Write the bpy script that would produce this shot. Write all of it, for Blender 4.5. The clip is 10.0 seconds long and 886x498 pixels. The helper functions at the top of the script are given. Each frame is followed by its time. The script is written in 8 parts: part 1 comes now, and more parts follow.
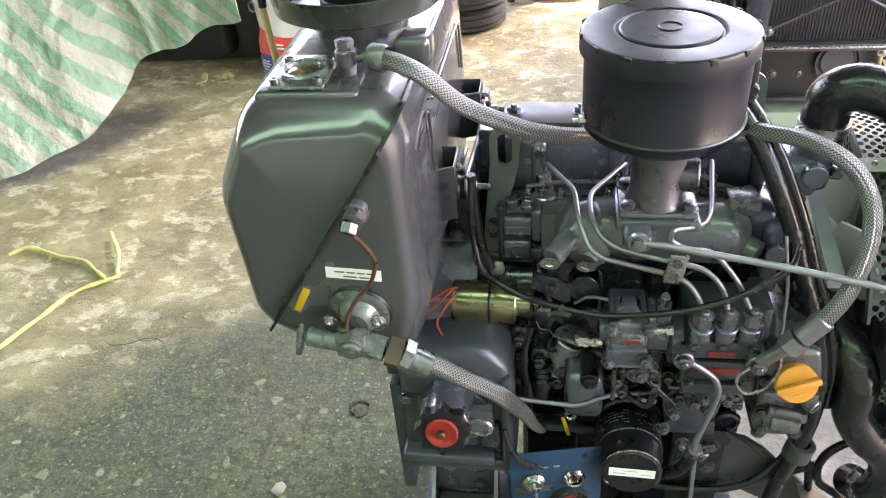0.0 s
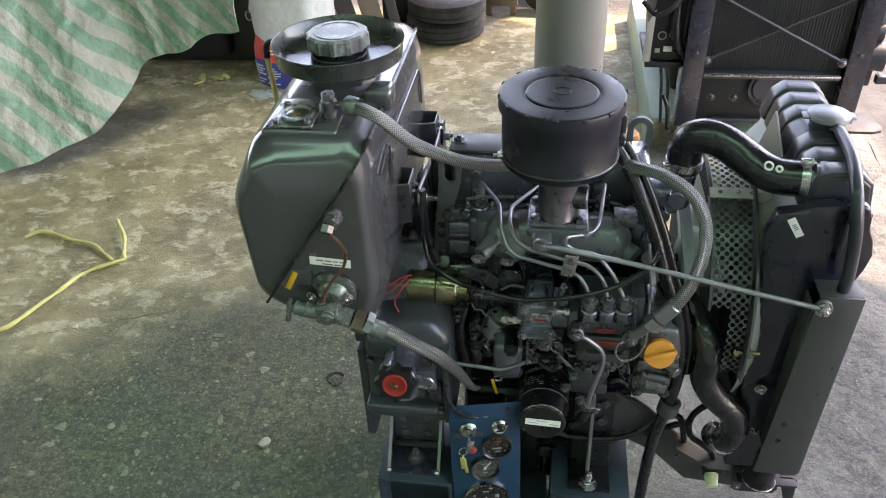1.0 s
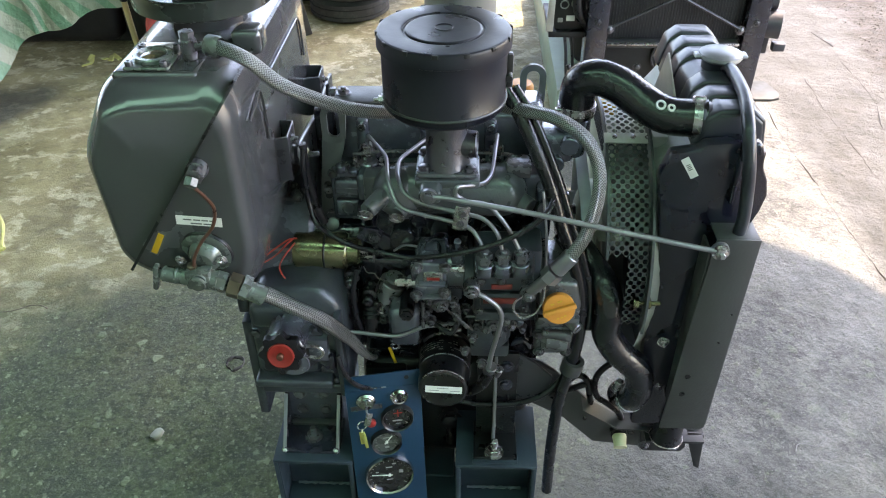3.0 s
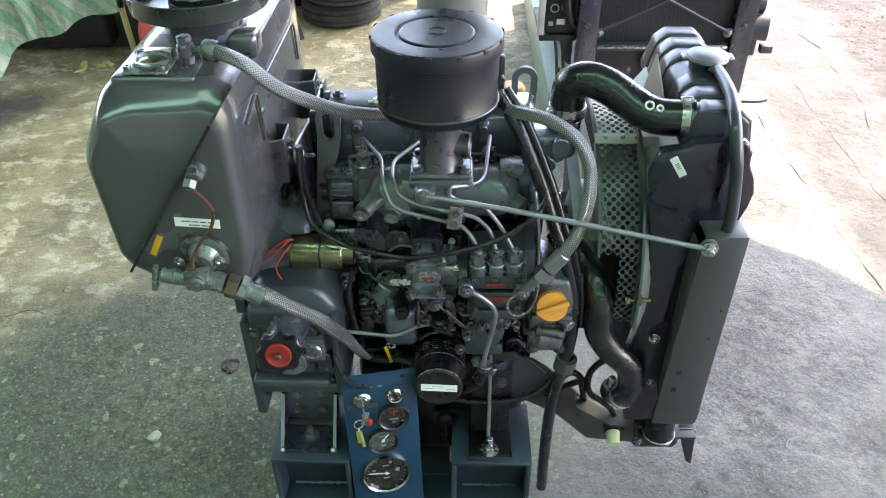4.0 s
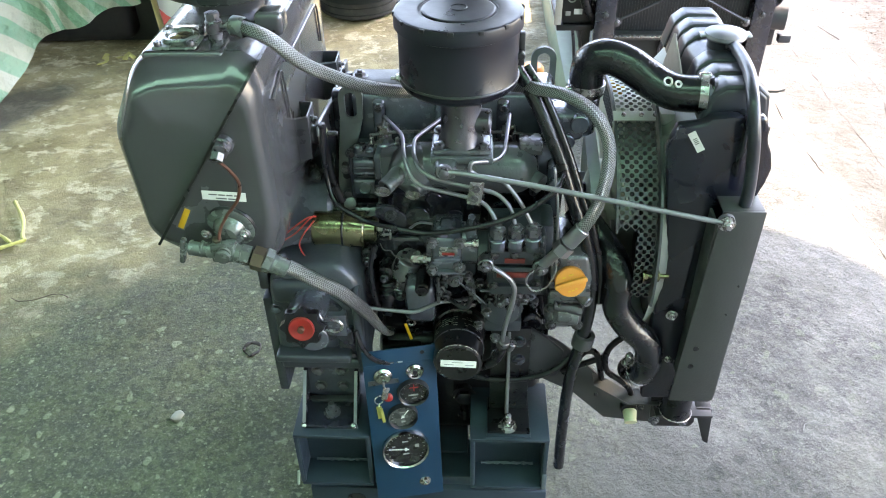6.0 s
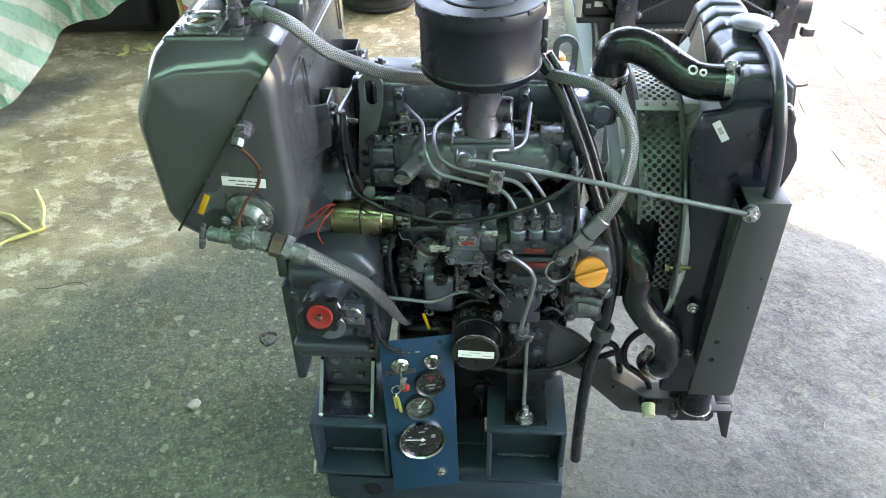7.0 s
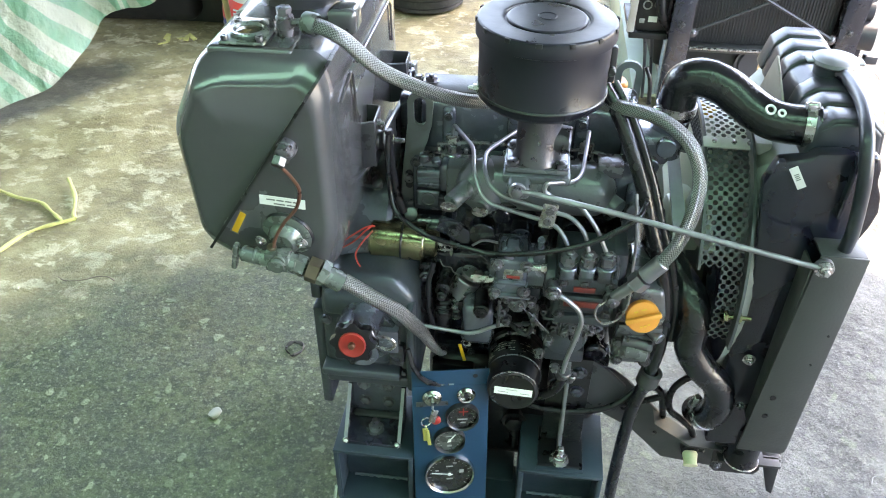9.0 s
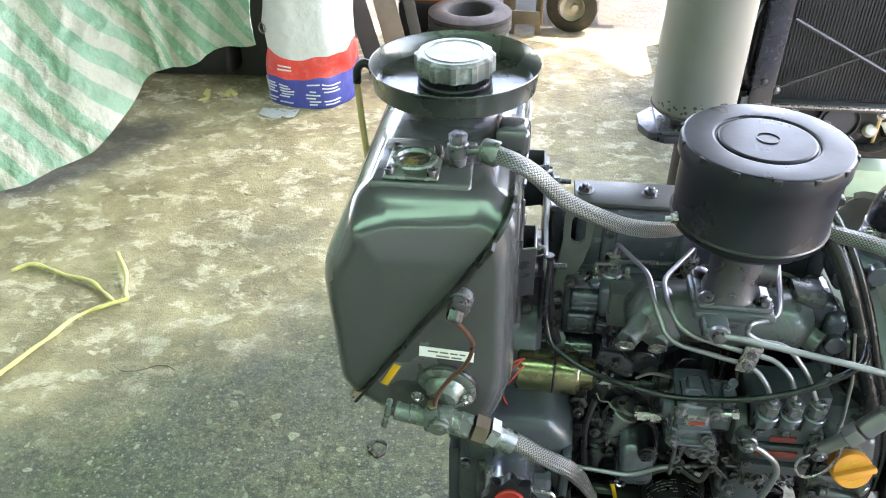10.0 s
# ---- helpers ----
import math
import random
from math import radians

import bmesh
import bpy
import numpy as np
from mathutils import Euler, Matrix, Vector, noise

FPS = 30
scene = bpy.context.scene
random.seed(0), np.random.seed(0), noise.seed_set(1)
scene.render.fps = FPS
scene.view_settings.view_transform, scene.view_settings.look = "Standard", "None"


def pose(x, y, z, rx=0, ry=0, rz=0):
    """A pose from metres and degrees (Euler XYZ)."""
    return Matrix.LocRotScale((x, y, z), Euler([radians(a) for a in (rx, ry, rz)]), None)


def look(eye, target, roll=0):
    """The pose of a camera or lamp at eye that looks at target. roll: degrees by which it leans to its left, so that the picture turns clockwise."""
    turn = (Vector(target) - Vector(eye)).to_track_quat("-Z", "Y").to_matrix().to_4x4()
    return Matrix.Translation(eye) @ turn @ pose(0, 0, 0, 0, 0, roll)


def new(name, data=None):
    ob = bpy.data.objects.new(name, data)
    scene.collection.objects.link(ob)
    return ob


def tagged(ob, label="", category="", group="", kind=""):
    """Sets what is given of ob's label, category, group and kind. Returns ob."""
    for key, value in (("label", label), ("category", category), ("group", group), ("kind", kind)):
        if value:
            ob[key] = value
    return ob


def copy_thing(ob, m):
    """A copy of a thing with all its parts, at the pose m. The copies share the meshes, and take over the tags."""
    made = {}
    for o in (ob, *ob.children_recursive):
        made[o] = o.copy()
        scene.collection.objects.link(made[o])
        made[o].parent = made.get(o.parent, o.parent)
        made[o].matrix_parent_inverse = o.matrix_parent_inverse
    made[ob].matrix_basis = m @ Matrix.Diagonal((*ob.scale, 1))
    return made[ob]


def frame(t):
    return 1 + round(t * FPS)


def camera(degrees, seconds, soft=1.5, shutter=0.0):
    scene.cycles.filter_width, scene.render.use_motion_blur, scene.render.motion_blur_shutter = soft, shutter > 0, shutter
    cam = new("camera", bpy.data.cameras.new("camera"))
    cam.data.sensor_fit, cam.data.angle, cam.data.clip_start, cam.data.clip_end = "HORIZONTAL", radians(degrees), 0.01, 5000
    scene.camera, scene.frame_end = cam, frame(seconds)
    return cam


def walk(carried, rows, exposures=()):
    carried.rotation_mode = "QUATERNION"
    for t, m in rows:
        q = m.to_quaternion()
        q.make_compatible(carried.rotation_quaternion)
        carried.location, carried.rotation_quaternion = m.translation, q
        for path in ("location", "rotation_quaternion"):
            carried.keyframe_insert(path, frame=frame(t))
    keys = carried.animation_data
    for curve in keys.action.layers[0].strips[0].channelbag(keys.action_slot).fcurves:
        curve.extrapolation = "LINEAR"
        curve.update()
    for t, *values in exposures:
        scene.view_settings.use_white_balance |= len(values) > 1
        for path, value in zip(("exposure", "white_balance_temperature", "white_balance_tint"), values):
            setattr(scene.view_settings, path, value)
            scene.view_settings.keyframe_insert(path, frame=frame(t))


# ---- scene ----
cam = camera(58.8, 10.0, 1.06)
PATH = [
    (0, (0.068, 0.067, 1.405), (-0.229, 1.656, 0.227), -5.1),
    (0.5, (0.066, -0.115, 1.576), (-0.222, 1.447, 0.36), -7.1),
    (1, (0.162, -0.175, 1.595), (-0.096, 1.408, 0.401), -2.6),
    (1.5, (0.224, -0.168, 1.554), (0.024, 1.425, 0.361), -1.7),
    (2, (0.22, -0.16, 1.529), (0.081, 1.432, 0.327), -1.5),
    (2.5, (0.21, -0.145, 1.504), (0.119, 1.445, 0.295), -0.7),
    (3, (0.214, -0.141, 1.497), (0.147, 1.45, 0.287), -0.5),
    (4.5, (0.207, -0.185, 1.506), (0.16, 1.417, 0.309), -0.6),
    (5, (0.196, -0.204, 1.498), (0.139, 1.399, 0.302), -0.6),
    (5.5, (0.207, -0.201, 1.494), (0.139, 1.399, 0.296), -0.9),
    (7, (0.198, -0.202, 1.474), (0.073, 1.384, 0.263), -1.5),
    (7.5, (0.198, -0.2, 1.475), (0.067, 1.387, 0.265), -1.4),
    (8, (0.202, -0.189, 1.475), (0.064, 1.395, 0.262), -1.5),
    (8.5, (0.222, -0.181, 1.475), (0.057, 1.399, 0.26), -0.5),
    (9, (0.161, -0.117, 1.471), (-0.027, 1.46, 0.256), 0.6),
    (9.5, (0.001, -0.049, 1.498), (-0.195, 1.556, 0.32), -1.3),
    (10, (-0.082, 0.074, 1.498), (-0.285, 1.688, 0.335), -0.4),
]
EXPOSURES = [(0, 4.5, 9200, 31), (0.5, 4.06, 8900, 29), (1.5, 3.5, 8500, 24), (2.5, 3.5, 8200, 20), (3.0, 3.78, 8100, 19), (4.5, 4.14, 8050, 18), (5.5, 4.28, 8050, 18), (7.5, 4.29, 8050, 18), (8.5, 4.33, 8080, 18), (9.0, 4.54, 8100, 18), (9.5, 4.61, 8300, 19), (10, 4.5, 8500, 20)]
walk(cam, [(t, look(eye, target, roll)) for t, eye, target, roll in PATH], EXPOSURES)

# ---- daylight ----
SUN_EL, SUN_AZ = 58.0, 62.0          # degrees; azimuth from +y towards +x
world = bpy.data.worlds.new("sky")
scene.world = world
world.use_nodes = True
wn = world.node_tree.nodes
sky = wn.new("ShaderNodeTexSky")
sky.sky_type, sky.sun_disc = "NISHITA", False
sky.sun_elevation, sky.sun_rotation = radians(SUN_EL), radians(SUN_AZ)
wn["Background"].inputs["Strength"].default_value = 0.15
world.node_tree.links.new(sky.outputs["Color"], wn["Background"].inputs["Color"])
sun_dir = Vector((math.sin(radians(SUN_AZ)) * math.cos(radians(SUN_EL)), math.cos(radians(SUN_AZ)) * math.cos(radians(SUN_EL)), math.sin(radians(SUN_EL))))
lamp = bpy.data.lights.new("sun", "SUN")
lamp.energy, lamp.angle, lamp.color = 1.35, radians(0.6), (1.0, 0.95, 0.87)
sun = new("sun", lamp)
sun.matrix_world = look(sun_dir * 20, (0, 0, 0))


# ---- materials ----
def mat(name, color, rough=0.5, metal=0.0, vary=0.12, scale=30.0, bump=0.0, bump_scale=200.0, coat=0.0, dust=0.0, dust_color=(0.25, 0.24, 0.21), rough_vary=0.12):
    """Painted or bare surface with variation at two scales, dust or wear in blotches and fine relief."""
    m = bpy.data.materials.new(name)
    m.use_nodes = True
    nt = m.node_tree
    b = nt.nodes["Principled BSDF"]
    tc = nt.nodes.new("ShaderNodeTexCoord")
    n1 = nt.nodes.new("ShaderNodeTexNoise")
    n1.inputs["Scale"].default_value, n1.inputs["Detail"].default_value = scale, 6
    n2 = nt.nodes.new("ShaderNodeTexNoise")
    n2.inputs["Scale"].default_value, n2.inputs["Detail"].default_value = scale * 0.22, 3
    for n in (n1, n2):
        nt.links.new(tc.outputs["Object"], n.inputs["Vector"])
    add = nt.nodes.new("ShaderNodeMath")
    add.operation = "ADD"
    nt.links.new(n1.outputs["Fac"], add.inputs[0])
    nt.links.new(n2.outputs["Fac"], add.inputs[1])
    ramp = nt.nodes.new("ShaderNodeValToRGB")
    ramp.color_ramp.elements[0].position, ramp.color_ramp.elements[1].position = 0.28, 0.72
    half = nt.nodes.new("ShaderNodeMath")
    half.operation = "MULTIPLY"
    half.inputs[1].default_value = 0.5
    nt.links.new(add.outputs[0], half.inputs[0])
    nt.links.new(half.outputs[0], ramp.inputs["Fac"])
    ramp.color_ramp.elements[0].color = (*[c * (1 - vary) for c in color], 1)
    ramp.color_ramp.elements[1].color = (*[min(1, c * (1 + vary)) for c in color], 1)
    last = ramp.outputs["Color"]
    if dust:
        n3 = nt.nodes.new("ShaderNodeTexNoise")
        n3.inputs["Scale"].default_value, n3.inputs["Detail"].default_value, n3.inputs["Roughness"].default_value = scale * 0.6, 8, 0.7
        nt.links.new(tc.outputs["Object"], n3.inputs["Vector"])
        mr = nt.nodes.new("ShaderNodeMapRange")
        mr.inputs["From Min"].default_value, mr.inputs["From Max"].default_value, mr.inputs["To Max"].default_value = 0.5, 0.72, dust
        nt.links.new(n3.outputs["Fac"], mr.inputs["Value"])
        mix = nt.nodes.new("ShaderNodeMixRGB")
        mix.inputs["Color2"].default_value = (*dust_color, 1)
        nt.links.new(mr.outputs["Result"], mix.inputs["Fac"])
        nt.links.new(last, mix.inputs["Color1"])
        last = mix.outputs["Color"]
    nt.links.new(last, b.inputs["Base Color"])
    rr = nt.nodes.new("ShaderNodeMapRange")
    rr.inputs["From Min"].default_value, rr.inputs["From Max"].default_value = 0.3, 0.7
    rr.inputs["To Min"].default_value, rr.inputs["To Max"].default_value = max(0.03, rough - rough_vary), min(1, rough + rough_vary)
    nt.links.new(n1.outputs["Fac"], rr.inputs["Value"])
    nt.links.new(rr.outputs["Result"], b.inputs["Roughness"])
    b.inputs["Metallic"].default_value = metal
    b.inputs["Coat Weight"].default_value = coat
    b.inputs["Coat Roughness"].default_value = 0.07
    if bump:
        n4 = nt.nodes.new("ShaderNodeTexNoise")
        n4.inputs["Scale"].default_value, n4.inputs["Detail"].default_value = bump_scale, 4
        nt.links.new(tc.outputs["Object"], n4.inputs["Vector"])
        bp = nt.nodes.new("ShaderNodeBump")
        bp.inputs["Strength"].default_value, bp.inputs["Distance"].default_value = bump, 0.002
        nt.links.new(n4.outputs["Fac"], bp.inputs["Height"])
        nt.links.new(bp.outputs["Normal"], b.inputs["Normal"])
    return m


M_CAST = mat("grey_green_cast_paint", (0.1025, 0.1112, 0.1428), 0.20, 0.35, 0.40, 40, 0.42, 160, 0.9, 0.35, (0.165, 0.17, 0.18))
M_BLOCK = mat("dark_cast_paint", (0.02448, 0.02574, 0.03952), 0.20, 0.2, 0.4, 40, 0.42, 150, 0.8, 0.3, (0.062, 0.062, 0.068))
M_MANIFOLD = mat("manifold_paint", (0.1109, 0.122, 0.131), 0.34, 0.3, 0.2, 30, 0.25, 220, 0.35)
M_HOUSING = mat("dull_housing_paint", (0.04532, 0.0539, 0.06464), 0.40, 0.25, 0.3, 25, 0.3, 160, 0.25, 0.3, (0.075, 0.08, 0.08))
M_TANK = mat("tank_grey_gloss_paint", (0.084, 0.0852, 0.0924), 0.24, 0.40, 0.10, 8, 0.05, 60, 0.55, 0.3, (0.10, 0.10, 0.105), 0.06)
M_TANK_DARK = mat("tank_seam_paint", (0.02565, 0.02679, 0.02679), 0.26, 0.4, 0.15, 20)
M_CAN = mat("polished_dark_can", (0.412, 0.4, 0.4407), 0.30, 0.85, 0.2, 40)
M_ALU = mat("bare_cast_aluminium", (0.135, 0.132, 0.148), 0.34, 0.88, 0.15, 60, 0.25, 300, 0, 0.3, (0.12, 0.115, 0.11))
M_STEEL = mat("zinc_plated_steel", (0.445, 0.4266, 0.4359), 0.26, 0.9, 0.15, 90, 0, 0, 0, 0.2, (0.2, 0.18, 0.14))
M_PIPE = mat("steel_fuel_pipe", (0.2942, 0.2898, 0.3123), 0.34, 0.8, 0.10, 60, rough_vary=0.05)
M_BOLT = mat("dull_bolt_steel", (0.1648, 0.16, 0.1785), 0.32, 0.75, 0.25, 120, 0, 0, 0, 0.3, (0.06, 0.055, 0.05))
M_DBOLT = mat("dark_bolt", (0.05665, 0.057, 0.06441), 0.28, 0.5, 0.25, 120, 0, 0, 0.4)
M_BRASS = mat("yellow_zinc", (0.22, 0.21, 0.125), 0.24, 0.92, 0.3, 22, 0, 0, 0.1, 0.45, (0.12, 0.115, 0.05))
M_BRASSF = mat("brass_fitting", (0.12, 0.095, 0.068), 0.42, 0.7, 0.2, 60)
M_COPPER = mat("copper_tube", (0.11, 0.045, 0.03), 0.38, 0.5, 0.25, 60)
M_BLACK = mat("black_rubber", (0.0103, 0.01, 0.01299), 0.32, 0.0, 0.25, 60, 0.2, 300, 0, 0.2, (0.026, 0.026, 0.026))
M_HOSE = mat("black_radiator_hose", (0.0085, 0.0095, 0.0125), 0.20, 0.0, 0.2, 50, 0.5, 190, 0.3)
M_BLACK.node_tree.nodes["Principled BSDF"].inputs["Specular IOR Level"].default_value = 0.35
M_PLASTIC = mat("black_plastic", (0.016, 0.016, 0.018), 0.40, 0.0, 0.2, 30, 0.08, 300, 0.15)
M_CLEANER = mat("air_cleaner_plastic", (0.0092, 0.01, 0.01615), 0.34, 0.0, 0.25, 16, 0.04, 160, 0.0, 0.25, (0.030, 0.033, 0.042))
M_CLEANER.node_tree.nodes["Principled BSDF"].inputs["Specular IOR Level"].default_value = 0.36
M_NAVY = mat("radiator_gloss_black", (0.00754, 0.00899, 0.01875), 0.26, 0.0, 0.25, 12, 0.12, 40, 0.5, 0.15, (0.016, 0.018, 0.028))
M_HEADER = mat("dusty_blue_black_plastic", (0.022, 0.025, 0.035), 0.38, 0.0, 0.25, 14, 0.12, 60, 0.2, 0.5, (0.062, 0.068, 0.084))
M_FILTER = mat("oil_filter_gloss_black", (0.003708, 0.0036, 0.005424), 0.32, 0.0, 0.2, 40, 0.05, 200, 0.5)
M_BRACKET = mat("grey_bracket_paint", (0.062, 0.063, 0.065), 0.42, 0.25, 0.15, 25, 0.12, 260)
M_STAND = mat("blue_grey_stand_paint", (0.019, 0.033, 0.046), 0.46, 0.05, 0.2, 20, 0.15, 160, 0.05, 0.25, (0.055, 0.070, 0.082))
M_PANEL = mat("blue_panel_paint", (0.003, 0.036, 0.0784), 0.42, 0.1, 0.2, 14, 0.08, 200, 0.08, 0.25, (0.008, 0.046, 0.098))
M_ORANGE = mat("orange_plastic", (0.62, 0.235, 0.034), 0.45, 0.0, 0.12, 40, 0.05, 200, 0.1)
M_RED = mat("red_plastic", (0.3024, 0.01872, 0.0144), 0.42, 0.0, 0.25, 60, 0, 0, 0, 0.3, (0.26, 0.06, 0.04))
M_REDD = mat("dull_red_plate", (0.15, 0.018, 0.014), 0.5, 0.0, 0.3, 120, 0, 0, 0, 0.6, (0.05, 0.02, 0.018))
M_PRINT = mat("worn_white_print", (0.42, 0.42, 0.40), 0.6)
M_REDWIRE = mat("red_wire", (0.45, 0.04, 0.03), 0.4)
M_WHITE = mat("white_paper_label", (0.75, 0.75, 0.72), 0.55, 0.0, 0.06, 60)
M_INK = mat("grey_ink", (0.10, 0.10, 0.10), 0.6)
M_MARK = mat("white_marking", (0.62, 0.62, 0.60), 0.6)
M_YELLOW = mat("yellow_strip", (0.60, 0.33, 0.015), 0.5, 0.0, 0.2, 90)
M_CAPM = mat("dull_cap_metal", (0.26, 0.27, 0.28), 0.45, 0.8, 0.15, 60)
M_CHROME = mat("chrome", (0.4464, 0.4464, 0.4464), 0.14, 1.0, 0.08, 60)
M_SIGHT = mat("stained_sight_glass", (0.03, 0.028, 0.02), 0.12, 0.0, 0.5, 90, 0, 0, 0.6, 0.8, (0.30, 0.22, 0.08))
M_DIAL = mat("black_dial", (0.012, 0.012, 0.014), 0.25, 0.0, 0.1, 80, 0, 0, 0.6)
M_DIALG = mat("grey_dial", (0.05, 0.055, 0.052), 0.3, 0.0, 0.1, 80, 0, 0, 0.5)
M_TAG = mat("yellow_green_tag", (0.30, 0.28, 0.07), 0.5)
M_CAP = mat("grey_filler_cap", (0.13, 0.135, 0.13), 0.4, 0.1, 0.3, 60, 0.2, 200, 0.1, 0.9, (0.40, 0.43, 0.42))
M_VALVE = mat("grey_cast_valve", (0.115, 0.135, 0.126), 0.26, 0.4, 0.35, 60, 0.4, 160, 0.5, 0.5, (0.21, 0.22, 0.20))
M_BRACKD = mat("dark_bracket_paint", (0.0533, 0.0529, 0.06238), 0.35, 0.3, 0.15, 25, 0.1, 260)
M_BRACKM = mat("weathered_plate_paint", (0.028, 0.027, 0.025), 0.6, 0.1, 0.2, 25)
M_CHIP = mat("pale_grey_stone", (0.30, 0.31, 0.26), 0.85, 0.0, 0.2, 60)
M_WELD = mat("pale_weld_paint", (0.115, 0.15, 0.165), 0.4, 0.2, 0.2, 60)
M_EYE = mat("dull_grey_plate_paint", (0.115, 0.12, 0.122), 0.45, 0.0, 0.25, 40, 0.15, 160, 0.1, 0.3, (0.07, 0.07, 0.07))
M_DIM = mat("dim_print", (0.22, 0.22, 0.21), 0.6)
M_FILM = mat("plastic_film", (0.42, 0.45, 0.42), 0.35, 0, 0.2, 30, 0.4, 60)
M_PEEL = mat("peeled_blue_grey_paint", (0.075, 0.0825, 0.1025), 0.28, 0.3, 0.15, 18, 0.35, 160, 0.4, 0.95, (0.018, 0.016, 0.016))
M_TRAY = mat("tray_paint", (0.050, 0.058, 0.054), 0.30, 0.40, 0.15, 20, 0.06, 120, 0.4, 0.3, (0.08, 0.088, 0.082))
M_MUFFLER = mat("aluminised_muffler", (0.27, 0.262, 0.245), 0.5, 0.3, 0.10, 10, 0.05, 60, 0, 0.25, (0.20, 0.19, 0.17))
M_RUST = mat("sooty_rust", (0.07, 0.05, 0.04), 0.8, 0.1, 0.4, 90, 0.4, 200)
M_TYRE = mat("tyre_rubber", (0.035, 0.035, 0.036), 0.75, 0.0, 0.25, 20, 0.3, 120, 0, 0.6, (0.11, 0.105, 0.095))
M_RIM = mat("dusty_rim", (0.42, 0.40, 0.37), 0.6, 0.2, 0.2, 20, 0, 0, 0, 0.5, (0.25, 0.2, 0.15))
M_WOOD = mat("grey_wood", (0.20, 0.155, 0.12), 0.75, 0.0, 0.35, 18, 0.3, 100)
M_DARKWOOD = mat("dark_board", (0.05, 0.045, 0.042), 0.7, 0.0, 0.3, 18, 0.2, 100)
M_CLOTH = mat("orange_cloth", (0.75, 0.16, 0.02), 0.75, 0.0, 0.15, 30, 0.3, 60)
M_BELT = mat("fan_belt", (0.30, 0.32, 0.33), 0.5, 0.0, 0.15, 60)
M_FAN = mat("pale_fan_plastic", (0.52, 0.58, 0.48), 0.45, 0.0, 0.12, 30)
M_FIN = mat("radiator_fins", (0.022, 0.023, 0.028), 0.5, 0.0, 0.3, 40)
M_CASE = mat("pale_case_paint", (0.153, 0.1562, 0.1691), 0.28, 0.5, 0.2, 40, 0.3, 220, 0.4, 0.3, (0.08, 0.08, 0.075))
M_BAREM = mat("pale_gusset_sheet", (0.26, 0.245, 0.22), 0.5, 0.3, 0.15, 30)
M_GUARD = mat("shaded_mesh_guard", (0.05508, 0.06426, 0.06656), 0.40, 0.3, 0.15, 40, 0, 0, 0.1)
M_SHROUD = mat("grey_green_shroud", (0.30, 0.315, 0.29), 0.5, 0.1, 0.25, 12, 0.1, 60, 0, 0.3, (0.2, 0.2, 0.18))
M_ZINC = mat("pale_lit_zinc", (0.55, 0.56, 0.53), 0.5, 0.2, 0.2, 20, 0, 0, 0, 0.3, (0.35, 0.34, 0.30))
M_GREENB = mat("pale_green_base", (0.26, 0.34, 0.25), 0.55, 0.0, 0.2, 14, 0, 0, 0, 0.4, (0.22, 0.2, 0.16))
M_PLUGY = mat("cream_plastic", (0.62, 0.60, 0.40), 0.5, 0.0, 0.08, 60)
M_ROPE = mat("yellow_plastic_twine", (0.58, 0.55, 0.20), 0.5, 0.0, 0.2, 60)
M_AMBER = mat("amber_tube", (0.56, 0.38, 0.19), 0.4, 0.0, 0.15, 40)
M_ROOFD = mat("dull_roof_sheet", (0.16, 0.175, 0.16), 0.6, 0.2, 0.2, 2.0, 0.2, 20)
M_WALL = mat("plain_wall", (0.24, 0.26, 0.235), 0.85, 0.0, 0.15, 1.2, 0.2, 20)
M_ROOF = bpy.data.materials.new("translucent_green_roof_sheet")
M_ROOF.use_nodes = True
rt = M_ROOF.node_tree
rt.nodes.remove(rt.nodes["Principled BSDF"])
ra, rb, rm = rt.nodes.new("ShaderNodeBsdfTranslucent"), rt.nodes.new("ShaderNodeBsdfDiffuse"), rt.nodes.new("ShaderNodeMixShader")
rw = rt.nodes.new("ShaderNodeTexWave")
rw.inputs["Scale"].default_value, rw.inputs["Distortion"].default_value = 1.2, 1.0
rc = rt.nodes.new("ShaderNodeValToRGB")
rc.color_ramp.elements[0].color, rc.color_ramp.elements[1].color = (0.22, 0.52, 0.34, 1), (0.32, 0.66, 0.46, 1)
rtc = rt.nodes.new("ShaderNodeTexCoord")
rt.links.new(rtc.outputs["Object"], rw.inputs["Vector"])
rt.links.new(rw.outputs["Fac"], rc.inputs["Fac"])
rt.links.new(rc.outputs["Color"], ra.inputs["Color"])
rt.links.new(rc.outputs["Color"], rb.inputs["Color"])
rm.inputs["Fac"].default_value = 0.20
rt.links.new(ra.outputs[0], rm.inputs[1])
rt.links.new(rb.outputs[0], rm.inputs[2])
rt.links.new(rm.outputs[0], rt.nodes["Material Output"].inputs["Surface"])
M_YARDWALL = mat("pale_yard_wall", (0.5, 0.48, 0.43), 0.85, 0.0, 0.12, 1.2, 0.2, 20)
M_DARKSTUFF = mat("dark_machine", (0.010, 0.0105, 0.0115), 0.5, 0.1, 0.3, 20, 0.3, 80, 0, 0.2, (0.035, 0.033, 0.03))
# black paint of the low parts, with the shade under the engine mixed in
M_SUMP = mat("shaded_black_paint", (0.005665, 0.006, 0.00791), 0.36, 0.1, 0.4, 40, 0.4, 150, 0.3, 0.2, (0.02, 0.02, 0.019))
M_CABINET = mat("dull_dark_green_paint", (0.040, 0.045, 0.040), 0.5, 0.0, 0.3, 8, 0.1, 60, 0, 0.4, (0.07, 0.065, 0.055))


